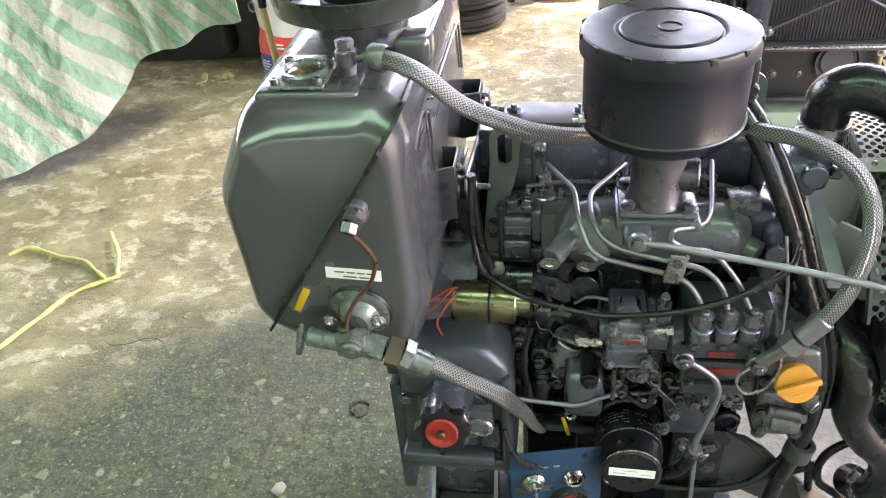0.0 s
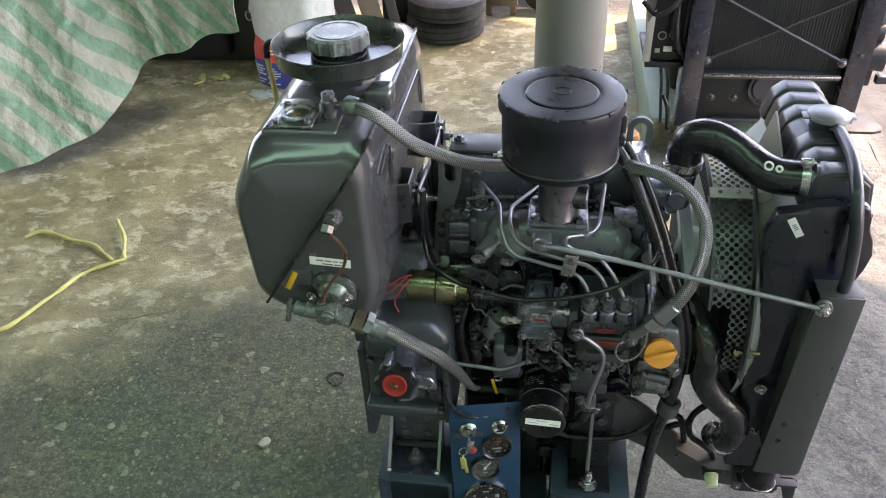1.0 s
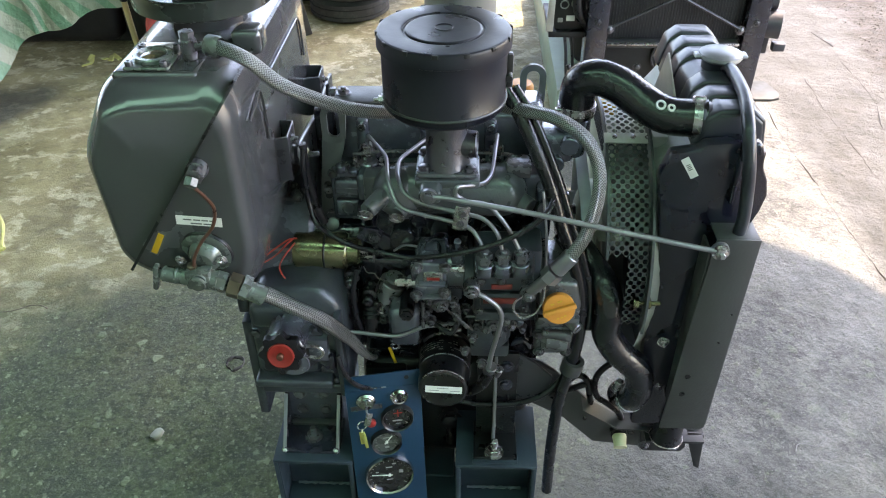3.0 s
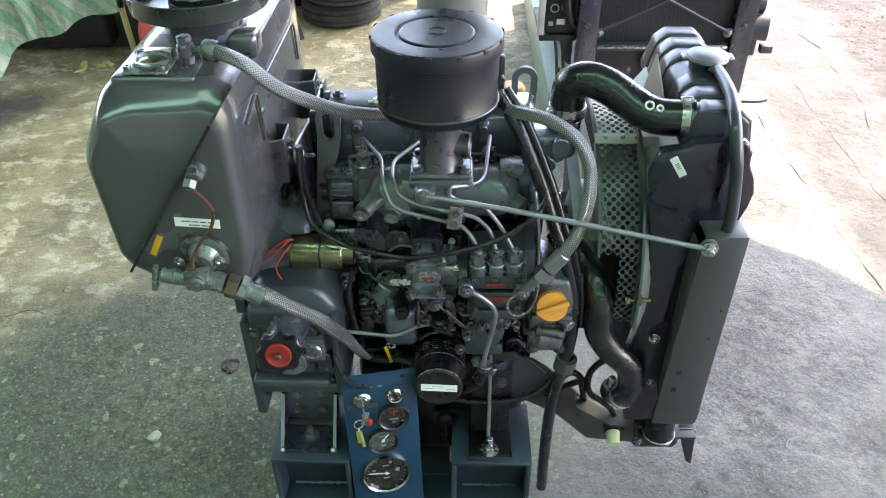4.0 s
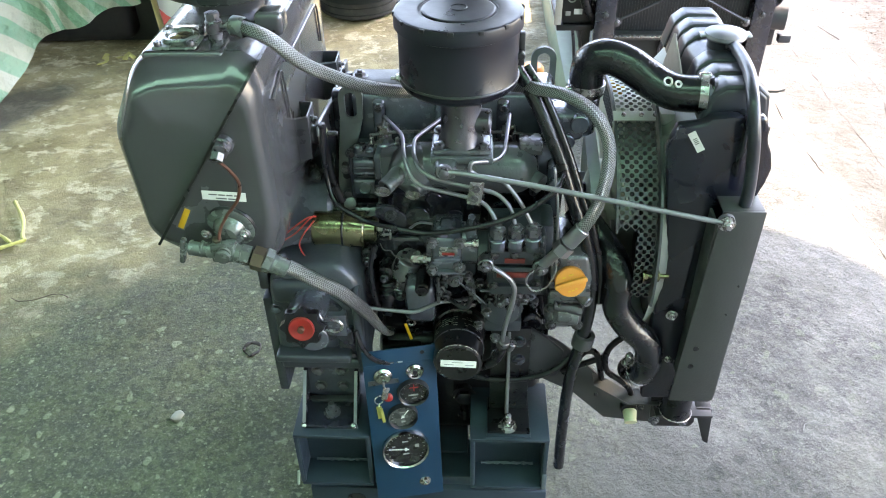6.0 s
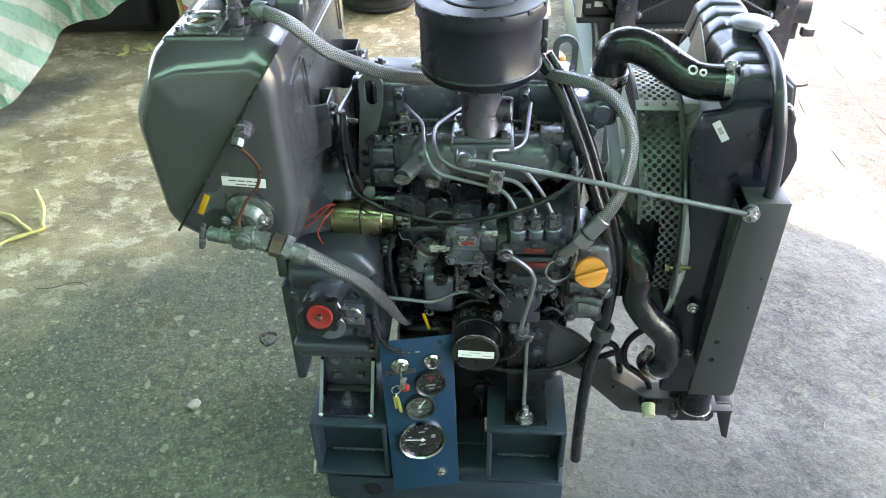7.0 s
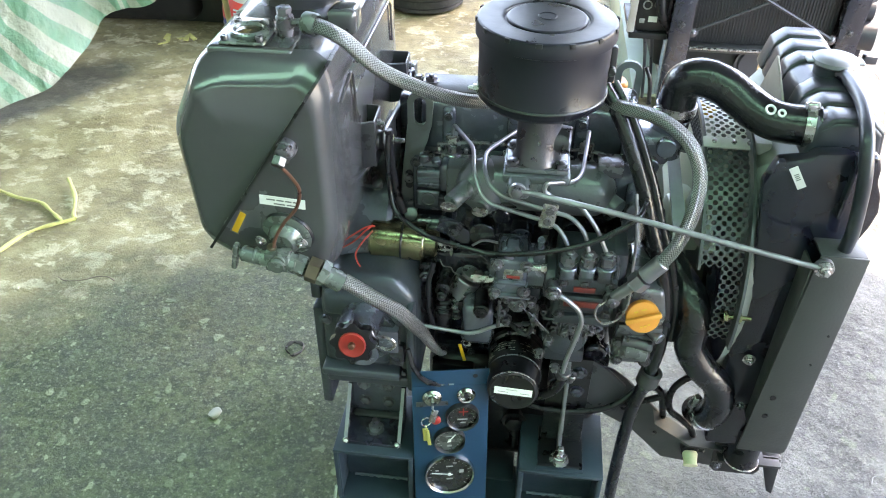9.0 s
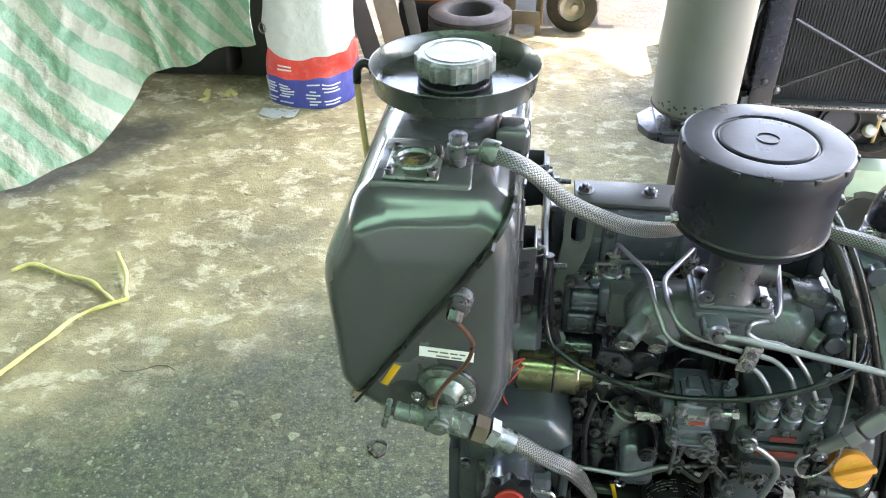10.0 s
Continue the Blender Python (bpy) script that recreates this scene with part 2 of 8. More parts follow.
def braid_material():
    """Woven steel braid: two crossing sets of strands laid out along the hose by its UV map."""
    m = bpy.data.materials.new("steel_braid")
    m.use_nodes = True
    nt = m.node_tree
    b = nt.nodes["Principled BSDF"]
    uv = nt.nodes.new("ShaderNodeUVMap")
    sep = nt.nodes.new("ShaderNodeSeparateXYZ")
    nt.links.new(uv.outputs["UV"], sep.inputs[0])

    def math_node(op, a, c=None):
        n = nt.nodes.new("ShaderNodeMath")
        n.operation = op
        for i, v in enumerate((a, c)):
            if v is None:
                continue
            if isinstance(v, (int, float)):
                n.inputs[i].default_value = v
            else:
                nt.links.new(v, n.inputs[i])
        return n.outputs[0]

    v = math_node("MULTIPLY", sep.outputs["Y"], 2 * math.pi * 250)
    # chevron rows: the strands' slant flips from one row to the next
    tri = math_node("PINGPONG", math_node("MULTIPLY", sep.outputs["X"], 28.0), 1.0)
    p = math_node("SINE", math_node("ADD", v, math_node("MULTIPLY", tri, 5.5)))
    q = math_node("SINE", math_node("MULTIPLY", math_node("ADD", v, math_node("MULTIPLY", tri, 5.5)), 3.0))
    height = math_node("ADD", math_node("MULTIPLY", p, 0.4), 0.5)
    h2 = math_node("ADD", height, math_node("MULTIPLY", q, 0.18))
    ramp = nt.nodes.new("ShaderNodeValToRGB")
    ramp.color_ramp.elements[0].position, ramp.color_ramp.elements[1].position = 0.20, 0.80
    ramp.color_ramp.elements[0].color, ramp.color_ramp.elements[1].color = (0.085, 0.088, 0.090, 1), (0.37, 0.375, 0.375, 1)
    nt.links.new(h2, ramp.inputs["Fac"])
    nt.links.new(ramp.outputs["Color"], b.inputs["Base Color"])
    b.inputs["Metallic"].default_value, b.inputs["Roughness"].default_value = 0.85, 0.30
    bp = nt.nodes.new("ShaderNodeBump")
    bp.inputs["Strength"].default_value, bp.inputs["Distance"].default_value = 0.8, 0.0012
    nt.links.new(h2, bp.inputs["Height"])
    nt.links.new(bp.outputs["Normal"], b.inputs["Normal"])
    return m


M_BRAID = braid_material()


def floor_material():
    """Worn concrete: grey-green cement with stone chips, pale peeled patches towards one side, stains, small pits and
    some painted-in shade.
    """
    m = bpy.data.materials.new("worn_concrete")
    m.use_nodes = True
    nt = m.node_tree
    b = nt.nodes["Principled BSDF"]
    tc = nt.nodes.new("ShaderNodeTexCoord")

    def noise_node(scale, detail=6, rough=0.55, dist=0.0, sy=1.0):
        mp = nt.nodes.new("ShaderNodeMapping")
        mp.inputs["Scale"].default_value = (1, sy, 1)
        nt.links.new(tc.outputs["Object"], mp.inputs["Vector"])
        n = nt.nodes.new("ShaderNodeTexNoise")
        n.inputs["Scale"].default_value, n.inputs["Detail"].default_value = scale, detail
        n.inputs["Roughness"].default_value, n.inputs["Distortion"].default_value = rough, dist
        nt.links.new(mp.outputs["Vector"], n.inputs["Vector"])
        return n.outputs["Fac"]

    def rng(val, a, c, lo=0.0, hi=1.0):
        n = nt.nodes.new("ShaderNodeMapRange")
        n.inputs["From Min"].default_value, n.inputs["From Max"].default_value = a, c
        n.inputs["To Min"].default_value, n.inputs["To Max"].default_value = lo, hi
        nt.links.new(val, n.inputs["Value"])
        return n.outputs["Result"]

    def mixc(fac, c1, c2):
        n = nt.nodes.new("ShaderNodeMixRGB")
        for sock, v in ((n.inputs["Fac"], fac), (n.inputs["Color1"], c1), (n.inputs["Color2"], c2)):
            if isinstance(v, tuple):
                sock.default_value = (*v, 1)
            elif isinstance(v, float):
                sock.default_value = v
            else:
                nt.links.new(v, sock)
        return n.outputs["Color"]

    def mul(a, c):
        n = nt.nodes.new("ShaderNodeMath")
        n.operation = "MULTIPLY"
        nt.links.new(a, n.inputs[0])
        if isinstance(c, float):
            n.inputs[1].default_value = c
        else:
            nt.links.new(c, n.inputs[1])
        return n.outputs[0]

    sep = nt.nodes.new("ShaderNodeSeparateXYZ")
    nt.links.new(tc.outputs["Object"], sep.inputs[0])
    base = mixc(rng(noise_node(3.0, 8, 0.68), 0.32, 0.68), (0.0345, 0.0515, 0.0235), (0.115, 0.147, 0.067))
    base = mixc(rng(noise_node(1.9, 6, 0.7), 0.48, 0.66, 0, 0.7), base, (0.135, 0.122, 0.062))
    base = mixc(rng(noise_node(34, 7, 0.75), 0.45, 0.57, 0, 0.8), base, (0.030, 0.041, 0.0235))
    base = mixc(rng(noise_node(150, 5, 0.7), 0.52, 0.64, 0, 0.5), base, (0.035, 0.04, 0.03))
    base = mixc(rng(noise_node(95, 4, 0.7), 0.52, 0.70, 0, 0.6), base, (0.27, 0.285, 0.19))
    # greyer, lumpy screed on the open side
    lump = noise_node(55, 9, 0.78)
    grey = mixc(rng(noise_node(5.0, 8, 0.7), 0.35, 0.65), (0.074, 0.073, 0.068), (0.160, 0.154, 0.140))
    grey = mixc(rng(lump, 0.36, 0.54, 0.85, 0.0), grey, (0.036, 0.037, 0.036))
    grey = mixc(rng(noise_node(17, 8, 0.78, 0.8), 0.43, 0.50, 0.8, 0.0), grey, (0.045, 0.045, 0.043))
    grey = mixc(rng(noise_node(120, 4, 0.7), 0.55, 0.70, 0, 0.6), grey, (0.27, 0.265, 0.25))
    grey = mixc(rng(noise_node(2.6, 6, 0.6), 0.42, 0.62, 0, 0.55), grey, (0.205, 0.200, 0.185))
    open_side = rng(sep.outputs["X"], 0.15, 0.75)
    base = mixc(open_side, base, grey)
    # stone chips of two sizes
    chips_all = []
    for vs, lo, keep in ((17, 0.27, 0.55), (34, 0.27, 0.48), (75, 0.27, 0.42)):
        warp = nt.nodes.new("ShaderNodeVectorMath")
        warp.operation = "ADD"
        wnz = nt.nodes.new("ShaderNodeTexNoise")
        wnz.inputs["Scale"].default_value = vs * 1.5
        nt.links.new(tc.outputs["Object"], wnz.inputs["Vector"])
        wsc = nt.nodes.new("ShaderNodeVectorMath")
        wsc.operation = "SCALE"
        wsc.inputs["Scale"].default_value = 0.8 / vs
        nt.links.new(wnz.outputs["Color"], wsc.inputs[0])
        nt.links.new(tc.outputs["Object"], warp.inputs[0])
        nt.links.new(wsc.outputs[0], warp.inputs[1])
        vor = nt.nodes.new("ShaderNodeTexVoronoi")
        vor.inputs["Scale"].default_value, vor.inputs["Randomness"].default_value = vs, 1.0
        nt.links.new(warp.outputs[0], vor.inputs["Vector"])
        vsep = nt.nodes.new("ShaderNodeSeparateColor")
        nt.links.new(vor.outputs["Color"], vsep.inputs[0])
        c = mul(mul(rng(vor.outputs["Distance"], lo, lo - 0.1), rng(vsep.outputs[0], keep, keep + 0.3)), rng(sep.outputs["X"], 0.15, 0.6, 1.0, 0.25))
        base = mixc(mul(c, 0.75), base, mixc(vsep.outputs[1], (0.135, 0.173, 0.095), (0.32, 0.367, 0.222)))
        chips_all.append(c)
    chip = chips_all[0]
    # pale peeled cement further back and left; its near limit also paints shade
    sub = nt.nodes.new("ShaderNodeMath")
    sub.operation = "MULTIPLY_ADD"
    sub.inputs[1].default_value = -0.75
    nt.links.new(sep.outputs["X"], sub.inputs[0])
    nt.links.new(sep.outputs["Y"], sub.inputs[2])
    edge_n = nt.nodes.new("ShaderNodeMath")
    edge_n.operation = "MULTIPLY_ADD"
    edge_n.inputs[1].default_value = 0.7
    nt.links.new(noise_node(5, 6, 0.65), edge_n.inputs[0])
    nt.links.new(sub.outputs[0], edge_n.inputs[2])
    side = mul(rng(edge_n.outputs[0], 2.42, 2.86), rng(sep.outputs["X"], 0.9, 0.3))
    tan = mixc(rng(noise_node(4.0, 8, 0.65, 0.0, 1.2), 0.36, 0.64), (0.21, 0.176, 0.086), (0.40, 0.342, 0.178))
    tan = mixc(rng(noise_node(22, 6, 0.7), 0.5, 0.7, 0, 0.5), tan, (0.12, 0.11, 0.08))
    tan = mixc(rng(noise_node(13, 8, 0.7, 0.3, 1.25), 0.50, 0.60, 0, 0.55), tan, (0.45, 0.39, 0.225))
    tan = mixc(mul(rng(noise_node(8.0, 10, 0.70, 0.35, 1.35), 0.525, 0.575), rng(noise_node(38, 6, 0.65), 0.32, 0.55, 0.25, 1.0)), tan, (0.58, 0.525, 0.345))
    tan = mixc(mul(rng(noise_node(6.0, 9, 0.72, 0.2, 1.3), 0.56, 0.66), 0.38), tan, (0.15, 0.14, 0.088))
    base = mixc(side, base, tan)
    # dark ground beside the stand: stain plus the engine's shade painted in
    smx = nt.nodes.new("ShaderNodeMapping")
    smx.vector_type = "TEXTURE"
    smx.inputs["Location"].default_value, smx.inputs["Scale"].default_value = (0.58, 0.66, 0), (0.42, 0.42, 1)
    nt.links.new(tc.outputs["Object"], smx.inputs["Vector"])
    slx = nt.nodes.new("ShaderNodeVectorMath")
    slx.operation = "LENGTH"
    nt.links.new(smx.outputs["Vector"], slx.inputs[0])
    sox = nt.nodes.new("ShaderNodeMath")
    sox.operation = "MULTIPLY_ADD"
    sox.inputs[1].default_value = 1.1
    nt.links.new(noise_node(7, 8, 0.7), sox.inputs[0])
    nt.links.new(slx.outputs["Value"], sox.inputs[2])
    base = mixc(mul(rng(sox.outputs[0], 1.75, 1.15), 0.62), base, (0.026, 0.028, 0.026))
    # damp dark stains
    base = mixc(mul(rng(noise_node(1.7, 5, 0.6), 0.54, 0.68), 0.55), base, (0.08, 0.078, 0.055))
    # long soft shadow of the striped sheet's hem, painted into the floor colour
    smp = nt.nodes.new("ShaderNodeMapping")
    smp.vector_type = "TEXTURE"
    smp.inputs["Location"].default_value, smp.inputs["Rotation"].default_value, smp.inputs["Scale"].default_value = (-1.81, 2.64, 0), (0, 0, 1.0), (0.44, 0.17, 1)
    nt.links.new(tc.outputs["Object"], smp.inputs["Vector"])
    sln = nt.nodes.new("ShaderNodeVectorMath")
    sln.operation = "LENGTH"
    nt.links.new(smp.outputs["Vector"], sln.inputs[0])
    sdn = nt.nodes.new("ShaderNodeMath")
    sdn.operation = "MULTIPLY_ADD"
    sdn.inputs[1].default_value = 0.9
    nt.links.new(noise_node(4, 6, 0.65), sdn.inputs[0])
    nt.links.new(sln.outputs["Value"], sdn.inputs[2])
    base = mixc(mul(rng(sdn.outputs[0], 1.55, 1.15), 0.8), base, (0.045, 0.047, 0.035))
    # sunlit yard: dry, pale concrete
    yard = rng(sep.outputs["X"], 1.40, 1.50)
    pale = mixc(rng(noise_node(4.0, 8, 0.68), 0.3, 0.7), (0.036, 0.033, 0.029), (0.072, 0.068, 0.062))
    pale = mixc(rng(noise_node(5.5, 9, 0.7, 0.4), 0.58, 0.63, 0, 0.55), pale, (0.030, 0.024, 0.018))
    base = mixc(yard, base, pale)
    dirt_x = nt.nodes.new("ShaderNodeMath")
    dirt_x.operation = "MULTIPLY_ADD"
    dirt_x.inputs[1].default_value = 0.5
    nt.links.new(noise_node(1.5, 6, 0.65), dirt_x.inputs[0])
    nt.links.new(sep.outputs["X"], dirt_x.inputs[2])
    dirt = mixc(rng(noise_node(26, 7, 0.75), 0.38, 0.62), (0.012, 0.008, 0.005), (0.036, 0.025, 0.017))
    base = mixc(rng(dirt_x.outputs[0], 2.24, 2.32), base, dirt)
    back = mul(rng(sep.outputs["Y"], 4.0, 4.3), rng(sep.outputs["X"], 1.95, 1.85))
    base = mixc(back, base, mixc(rng(noise_node(3.0, 8, 0.7), 0.35, 0.65), (0.031, 0.027, 0.022), (0.058, 0.051, 0.042)))
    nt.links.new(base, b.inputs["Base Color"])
    nt.links.new(rng(noise_node(6, 5), 0.3, 0.7, 0.55, 0.85), b.inputs["Roughness"])
    hgt = nt.nodes.new("ShaderNodeMath")
    hgt.operation = "ADD"
    lumpy = nt.nodes.new("ShaderNodeMath")
    lumpy.operation = "MULTIPLY_ADD"
    nt.links.new(mul(noise_node(19, 7, 0.62), rng(sep.outputs["X"], 0.1, 0.6, 0.25, 2.6)), lumpy.inputs[0])
    lumpy.inputs[1].default_value = 1.0
    nt.links.new(noise_node(60, 10, 0.80), lumpy.inputs[2])
    nt.links.new(lumpy.outputs[0], hgt.inputs[0])
    nt.links.new(mul(chip, 0.5), hgt.inputs[1])
    bp = nt.nodes.new("ShaderNodeBump")
    bp.inputs["Strength"].default_value, bp.inputs["Distance"].default_value = 0.85, 0.010
    nt.links.new(hgt.outputs[0], bp.inputs["Height"])
    nt.links.new(bp.outputs["Normal"], b.inputs["Normal"])
    return m


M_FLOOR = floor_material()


def stripe_material():
    """Woven plastic sheet in green and white stripes, with dirt, by its UV map."""
    m = bpy.data.materials.new("striped_woven_sheet")
    m.use_nodes = True
    nt = m.node_tree
    b = nt.nodes["Principled BSDF"]
    uv = nt.nodes.new("ShaderNodeUVMap")
    sep = nt.nodes.new("ShaderNodeSeparateXYZ")
    nt.links.new(uv.outputs["UV"], sep.inputs[0])
    m1 = nt.nodes.new("ShaderNodeMath")
    m1.operation = "MULTIPLY"
    m1.inputs[1].default_value = 2 * math.pi / 0.098
    nt.links.new(sep.outputs["X"], m1.inputs[0])
    s = nt.nodes.new("ShaderNodeMath")
    s.operation = "SINE"
    nt.links.new(m1.outputs[0], s.inputs[0])
    r = nt.nodes.new("ShaderNodeMapRange")
    r.inputs["From Min"].default_value, r.inputs["From Max"].default_value = -0.12, 0.12
    nt.links.new(s.outputs[0], r.inputs["Value"])
    n = nt.nodes.new("ShaderNodeTexNoise")
    n.inputs["Scale"].default_value, n.inputs["Detail"].default_value = 9, 8
    tc = nt.nodes.new("ShaderNodeTexCoord")
    nt.links.new(tc.outputs["Object"], n.inputs["Vector"])
    mix = nt.nodes.new("ShaderNodeMixRGB")
    mix.inputs["Color1"].default_value, mix.inputs["Color2"].default_value = (0.36, 0.355, 0.292, 1), (0.150, 0.290, 0.195, 1)
    nt.links.new(r.outputs["Result"], mix.inputs["Fac"])
    d = nt.nodes.new("ShaderNodeMapRange")
    d.inputs["From Min"].default_value, d.inputs["From Max"].default_value, d.inputs["To Max"].default_value = 0.45, 0.75, 0.45
    nt.links.new(n.outputs["Fac"], d.inputs["Value"])
    mx = nt.nodes.new("ShaderNodeMixRGB")
    mx.inputs["Color2"].default_value = (0.29, 0.33, 0.235, 1)
    nt.links.new(d.outputs["Result"], mx.inputs["Fac"])
    nt.links.new(mix.outputs["Color"], mx.inputs["Color1"])
    nt.links.new(mx.outputs["Color"], b.inputs["Base Color"])
    b.inputs["Roughness"].default_value = 0.45
    n2 = nt.nodes.new("ShaderNodeTexNoise")
    n2.inputs["Scale"].default_value, n2.inputs["Detail"].default_value = 7, 6
    nt.links.new(tc.outputs["Object"], n2.inputs["Vector"])
    bp = nt.nodes.new("ShaderNodeBump")
    bp.inputs["Strength"].default_value, bp.inputs["Distance"].default_value = 0.9, 0.06
    nt.links.new(n2.outputs["Fac"], bp.inputs["Height"])
    nt.links.new(bp.outputs["Normal"], b.inputs["Normal"])
    return m


M_TARP = stripe_material()
M_BAGW = mat("woven_bag_white", (0.50, 0.52, 0.50), 0.5, 0.0, 0.1, 12, 0.7, 11, 0, 0.3, (0.38, 0.38, 0.35))
M_BAGR = mat("woven_bag_red", (0.62, 0.05, 0.04), 0.5, 0.0, 0.15, 30, 0.35, 30, 0, 0.35, (0.66, 0.32, 0.28))
M_BAGB = mat("woven_bag_blue", (0.04, 0.055, 0.25), 0.5, 0.0, 0.15, 30, 0.35, 30)
for m, d in ((M_BAGW, 0.02), (M_BAGR, 0.012), (M_BAGB, 0.012)):
    for nd in m.node_tree.nodes:
        if nd.type == "BUMP":
            nd.inputs["Distance"].default_value = d


# ---- mesh helpers ----
V = Vector


def thing(name, base, label, category, group="", kind=""):
    ob = new(name)
    ob.empty_display_size = 0.05
    ob.location = base
    return tagged(ob, label, category, group, kind)


def part(name, bm, material, parent=None, label="", smooth=40, kind=""):
    """Links a bmesh, modelled in world coordinates, as one mesh object under a thing or a part."""
    bm.normal_update()
    me = bpy.data.meshes.new(name)
    for f in bm.faces:
        f.smooth = True
    lim = radians(smooth)
    for e in bm.edges:
        if len(e.link_faces) == 2:
            e.smooth = e.calc_face_angle(0) < lim
    bm.to_mesh(me)
    bm.free()
    for mm in (material if isinstance(material, (list, tuple)) else [material]):
        me.materials.append(mm)
    ob = new(name, me)
    if parent is not None:
        ob.parent = parent
        if parent.data is None:
            ob.matrix_parent_inverse = Matrix.Translation(-parent.location)
    return tagged(ob, label, kind=kind)


def pieces(name, parent, material, bms, label=""):
    """Each bmesh of a list as an object of its own."""
    return [part(name, b, material, parent, label) for b in bms]


def join(*bms):
    out = bms[0]
    for b in bms[1:]:
        me = bpy.data.meshes.new("tmp")
        b.to_mesh(me)
        out.from_mesh(me)
        bpy.data.meshes.remove(me)
        b.free()
    return out


def move(bm, m):
    bmesh.ops.transform(bm, matrix=m, verts=bm.verts)
    return bm


def block(x0, x1, y0, y1, z0, z1, bevel=0.004, seg=2):
    bm = bmesh.new()
    bmesh.ops.create_cube(bm, size=1)
    move(bm, Matrix.LocRotScale(((x0 + x1) / 2, (y0 + y1) / 2, (z0 + z1) / 2), None, (abs(x1 - x0), abs(y1 - y0), abs(z1 - z0))))
    if bevel:
        bmesh.ops.bevel(bm, geom=bm.edges[:], offset=bevel, segments=seg, profile=0.5, affect="EDGES", clamp_overlap=True)
    return bm


def axis_matrix(p, d):
    """z of the piece along d, origin at p."""
    return Matrix.Translation(p) @ V(d).to_track_quat("Z", "Y").to_matrix().to_4x4()


def lathe(p, d, profile, seg=32, spin=0.0):
    """Turned piece: profile of (radius, height) along direction d from p; closes at radius 0."""
    bm = bmesh.new()
    rings = []
    for r, h in profile:
        if r <= 1e-6:
            rings.append([bm.verts.new((0, 0, h))])
        else:
            rings.append([bm.verts.new((r * math.cos(2 * math.pi * i / seg + spin), r * math.sin(2 * math.pi * i / seg + spin), h)) for i in range(seg)])
    for a, b in zip(rings, rings[1:]):
        for i in range(seg):
            j = (i + 1) % seg
            if len(a) == 1 and len(b) == 1:
                continue
            if len(a) == 1:
                bm.faces.new((a[0], b[i], b[j]))
            elif len(b) == 1:
                bm.faces.new((a[i], a[j], b[0]))
            else:
                bm.faces.new((a[i], a[j], b[j], b[i]))
    bmesh.ops.recalc_face_normals(bm, faces=bm.faces)
    return move(bm, axis_matrix(p, d))


def cyl(p, q, r, r2=None, seg=24, ch=0.0015):
    p, q = V(p), V(q)
    h = (q - p).length
    r2 = r if r2 is None else r2
    c = min(ch, h * 0.3, r * 0.3)
    return lathe(p, q - p, [(0, 0), (r - c, 0), (r, c), (r2, h - c), (r2 - c, h), (0, h)], seg)


def hexnut(p, d, r=0.008, h=0.007, washer=True, stud=0.004):
    """Hex nut or bolt head with a washer and the end of its thread."""
    p, d = V(p), V(d).normalized()
    c = r * 0.12
    bm = lathe(p, d, [(0, 0), (r, 0), (r, h - c), (r - c * 1.6, h), (0, h)], 6)
    if washer:
        bm = join(bm, lathe(p - d * 0.0005, d, [(0, 0), (r * 1.35, 0), (r * 1.35, 0.0016), (0, 0.0018)], 16))
    if stud:
        bm = join(bm, lathe(p + d * h, d, [(r * 0.5, -0.001), (r * 0.5, stud), (r * 0.4, stud + 0.001), (0, stud + 0.001)], 10))
    return bm


def smooth_path(pts, n=8):
    """Points along a rounded line through the given points."""
    pts = [V(p) for p in pts]
    ext = [2 * pts[0] - pts[1]] + pts + [2 * pts[-1] - pts[-2]]
    out = []
    for i in range(1, len(ext) - 2):
        a, b, c, d = ext[i - 1:i + 3]
        for k in range(n):
            t = k / n
            out.append(0.5 * ((2 * b) + (c - a) * t + (2 * a - 5 * b + 4 * c - d) * t * t + (3 * b - a - 3 * c + d) * t ** 3))
    out.append(pts[-1])
    return out


def bend_path(pts, radius=0.012, n=5):
    """Straight runs with round bends."""
    pts = [V(p) for p in pts]
    out = [pts[0]]
    for a, b, c in zip(pts, pts[1:], pts[2:]):
        r = min(radius, (b - a).length * 0.45, (c - b).length * 0.45)
        s, e = b + (a - b).normalized() * r, b + (c - b).normalized() * r
        for k in range(n + 1):
            t = k / n
            out.append((1 - t) ** 2 * s + 2 * t * (1 - t) * b + t * t * e)
    out.append(pts[-1])
    return out


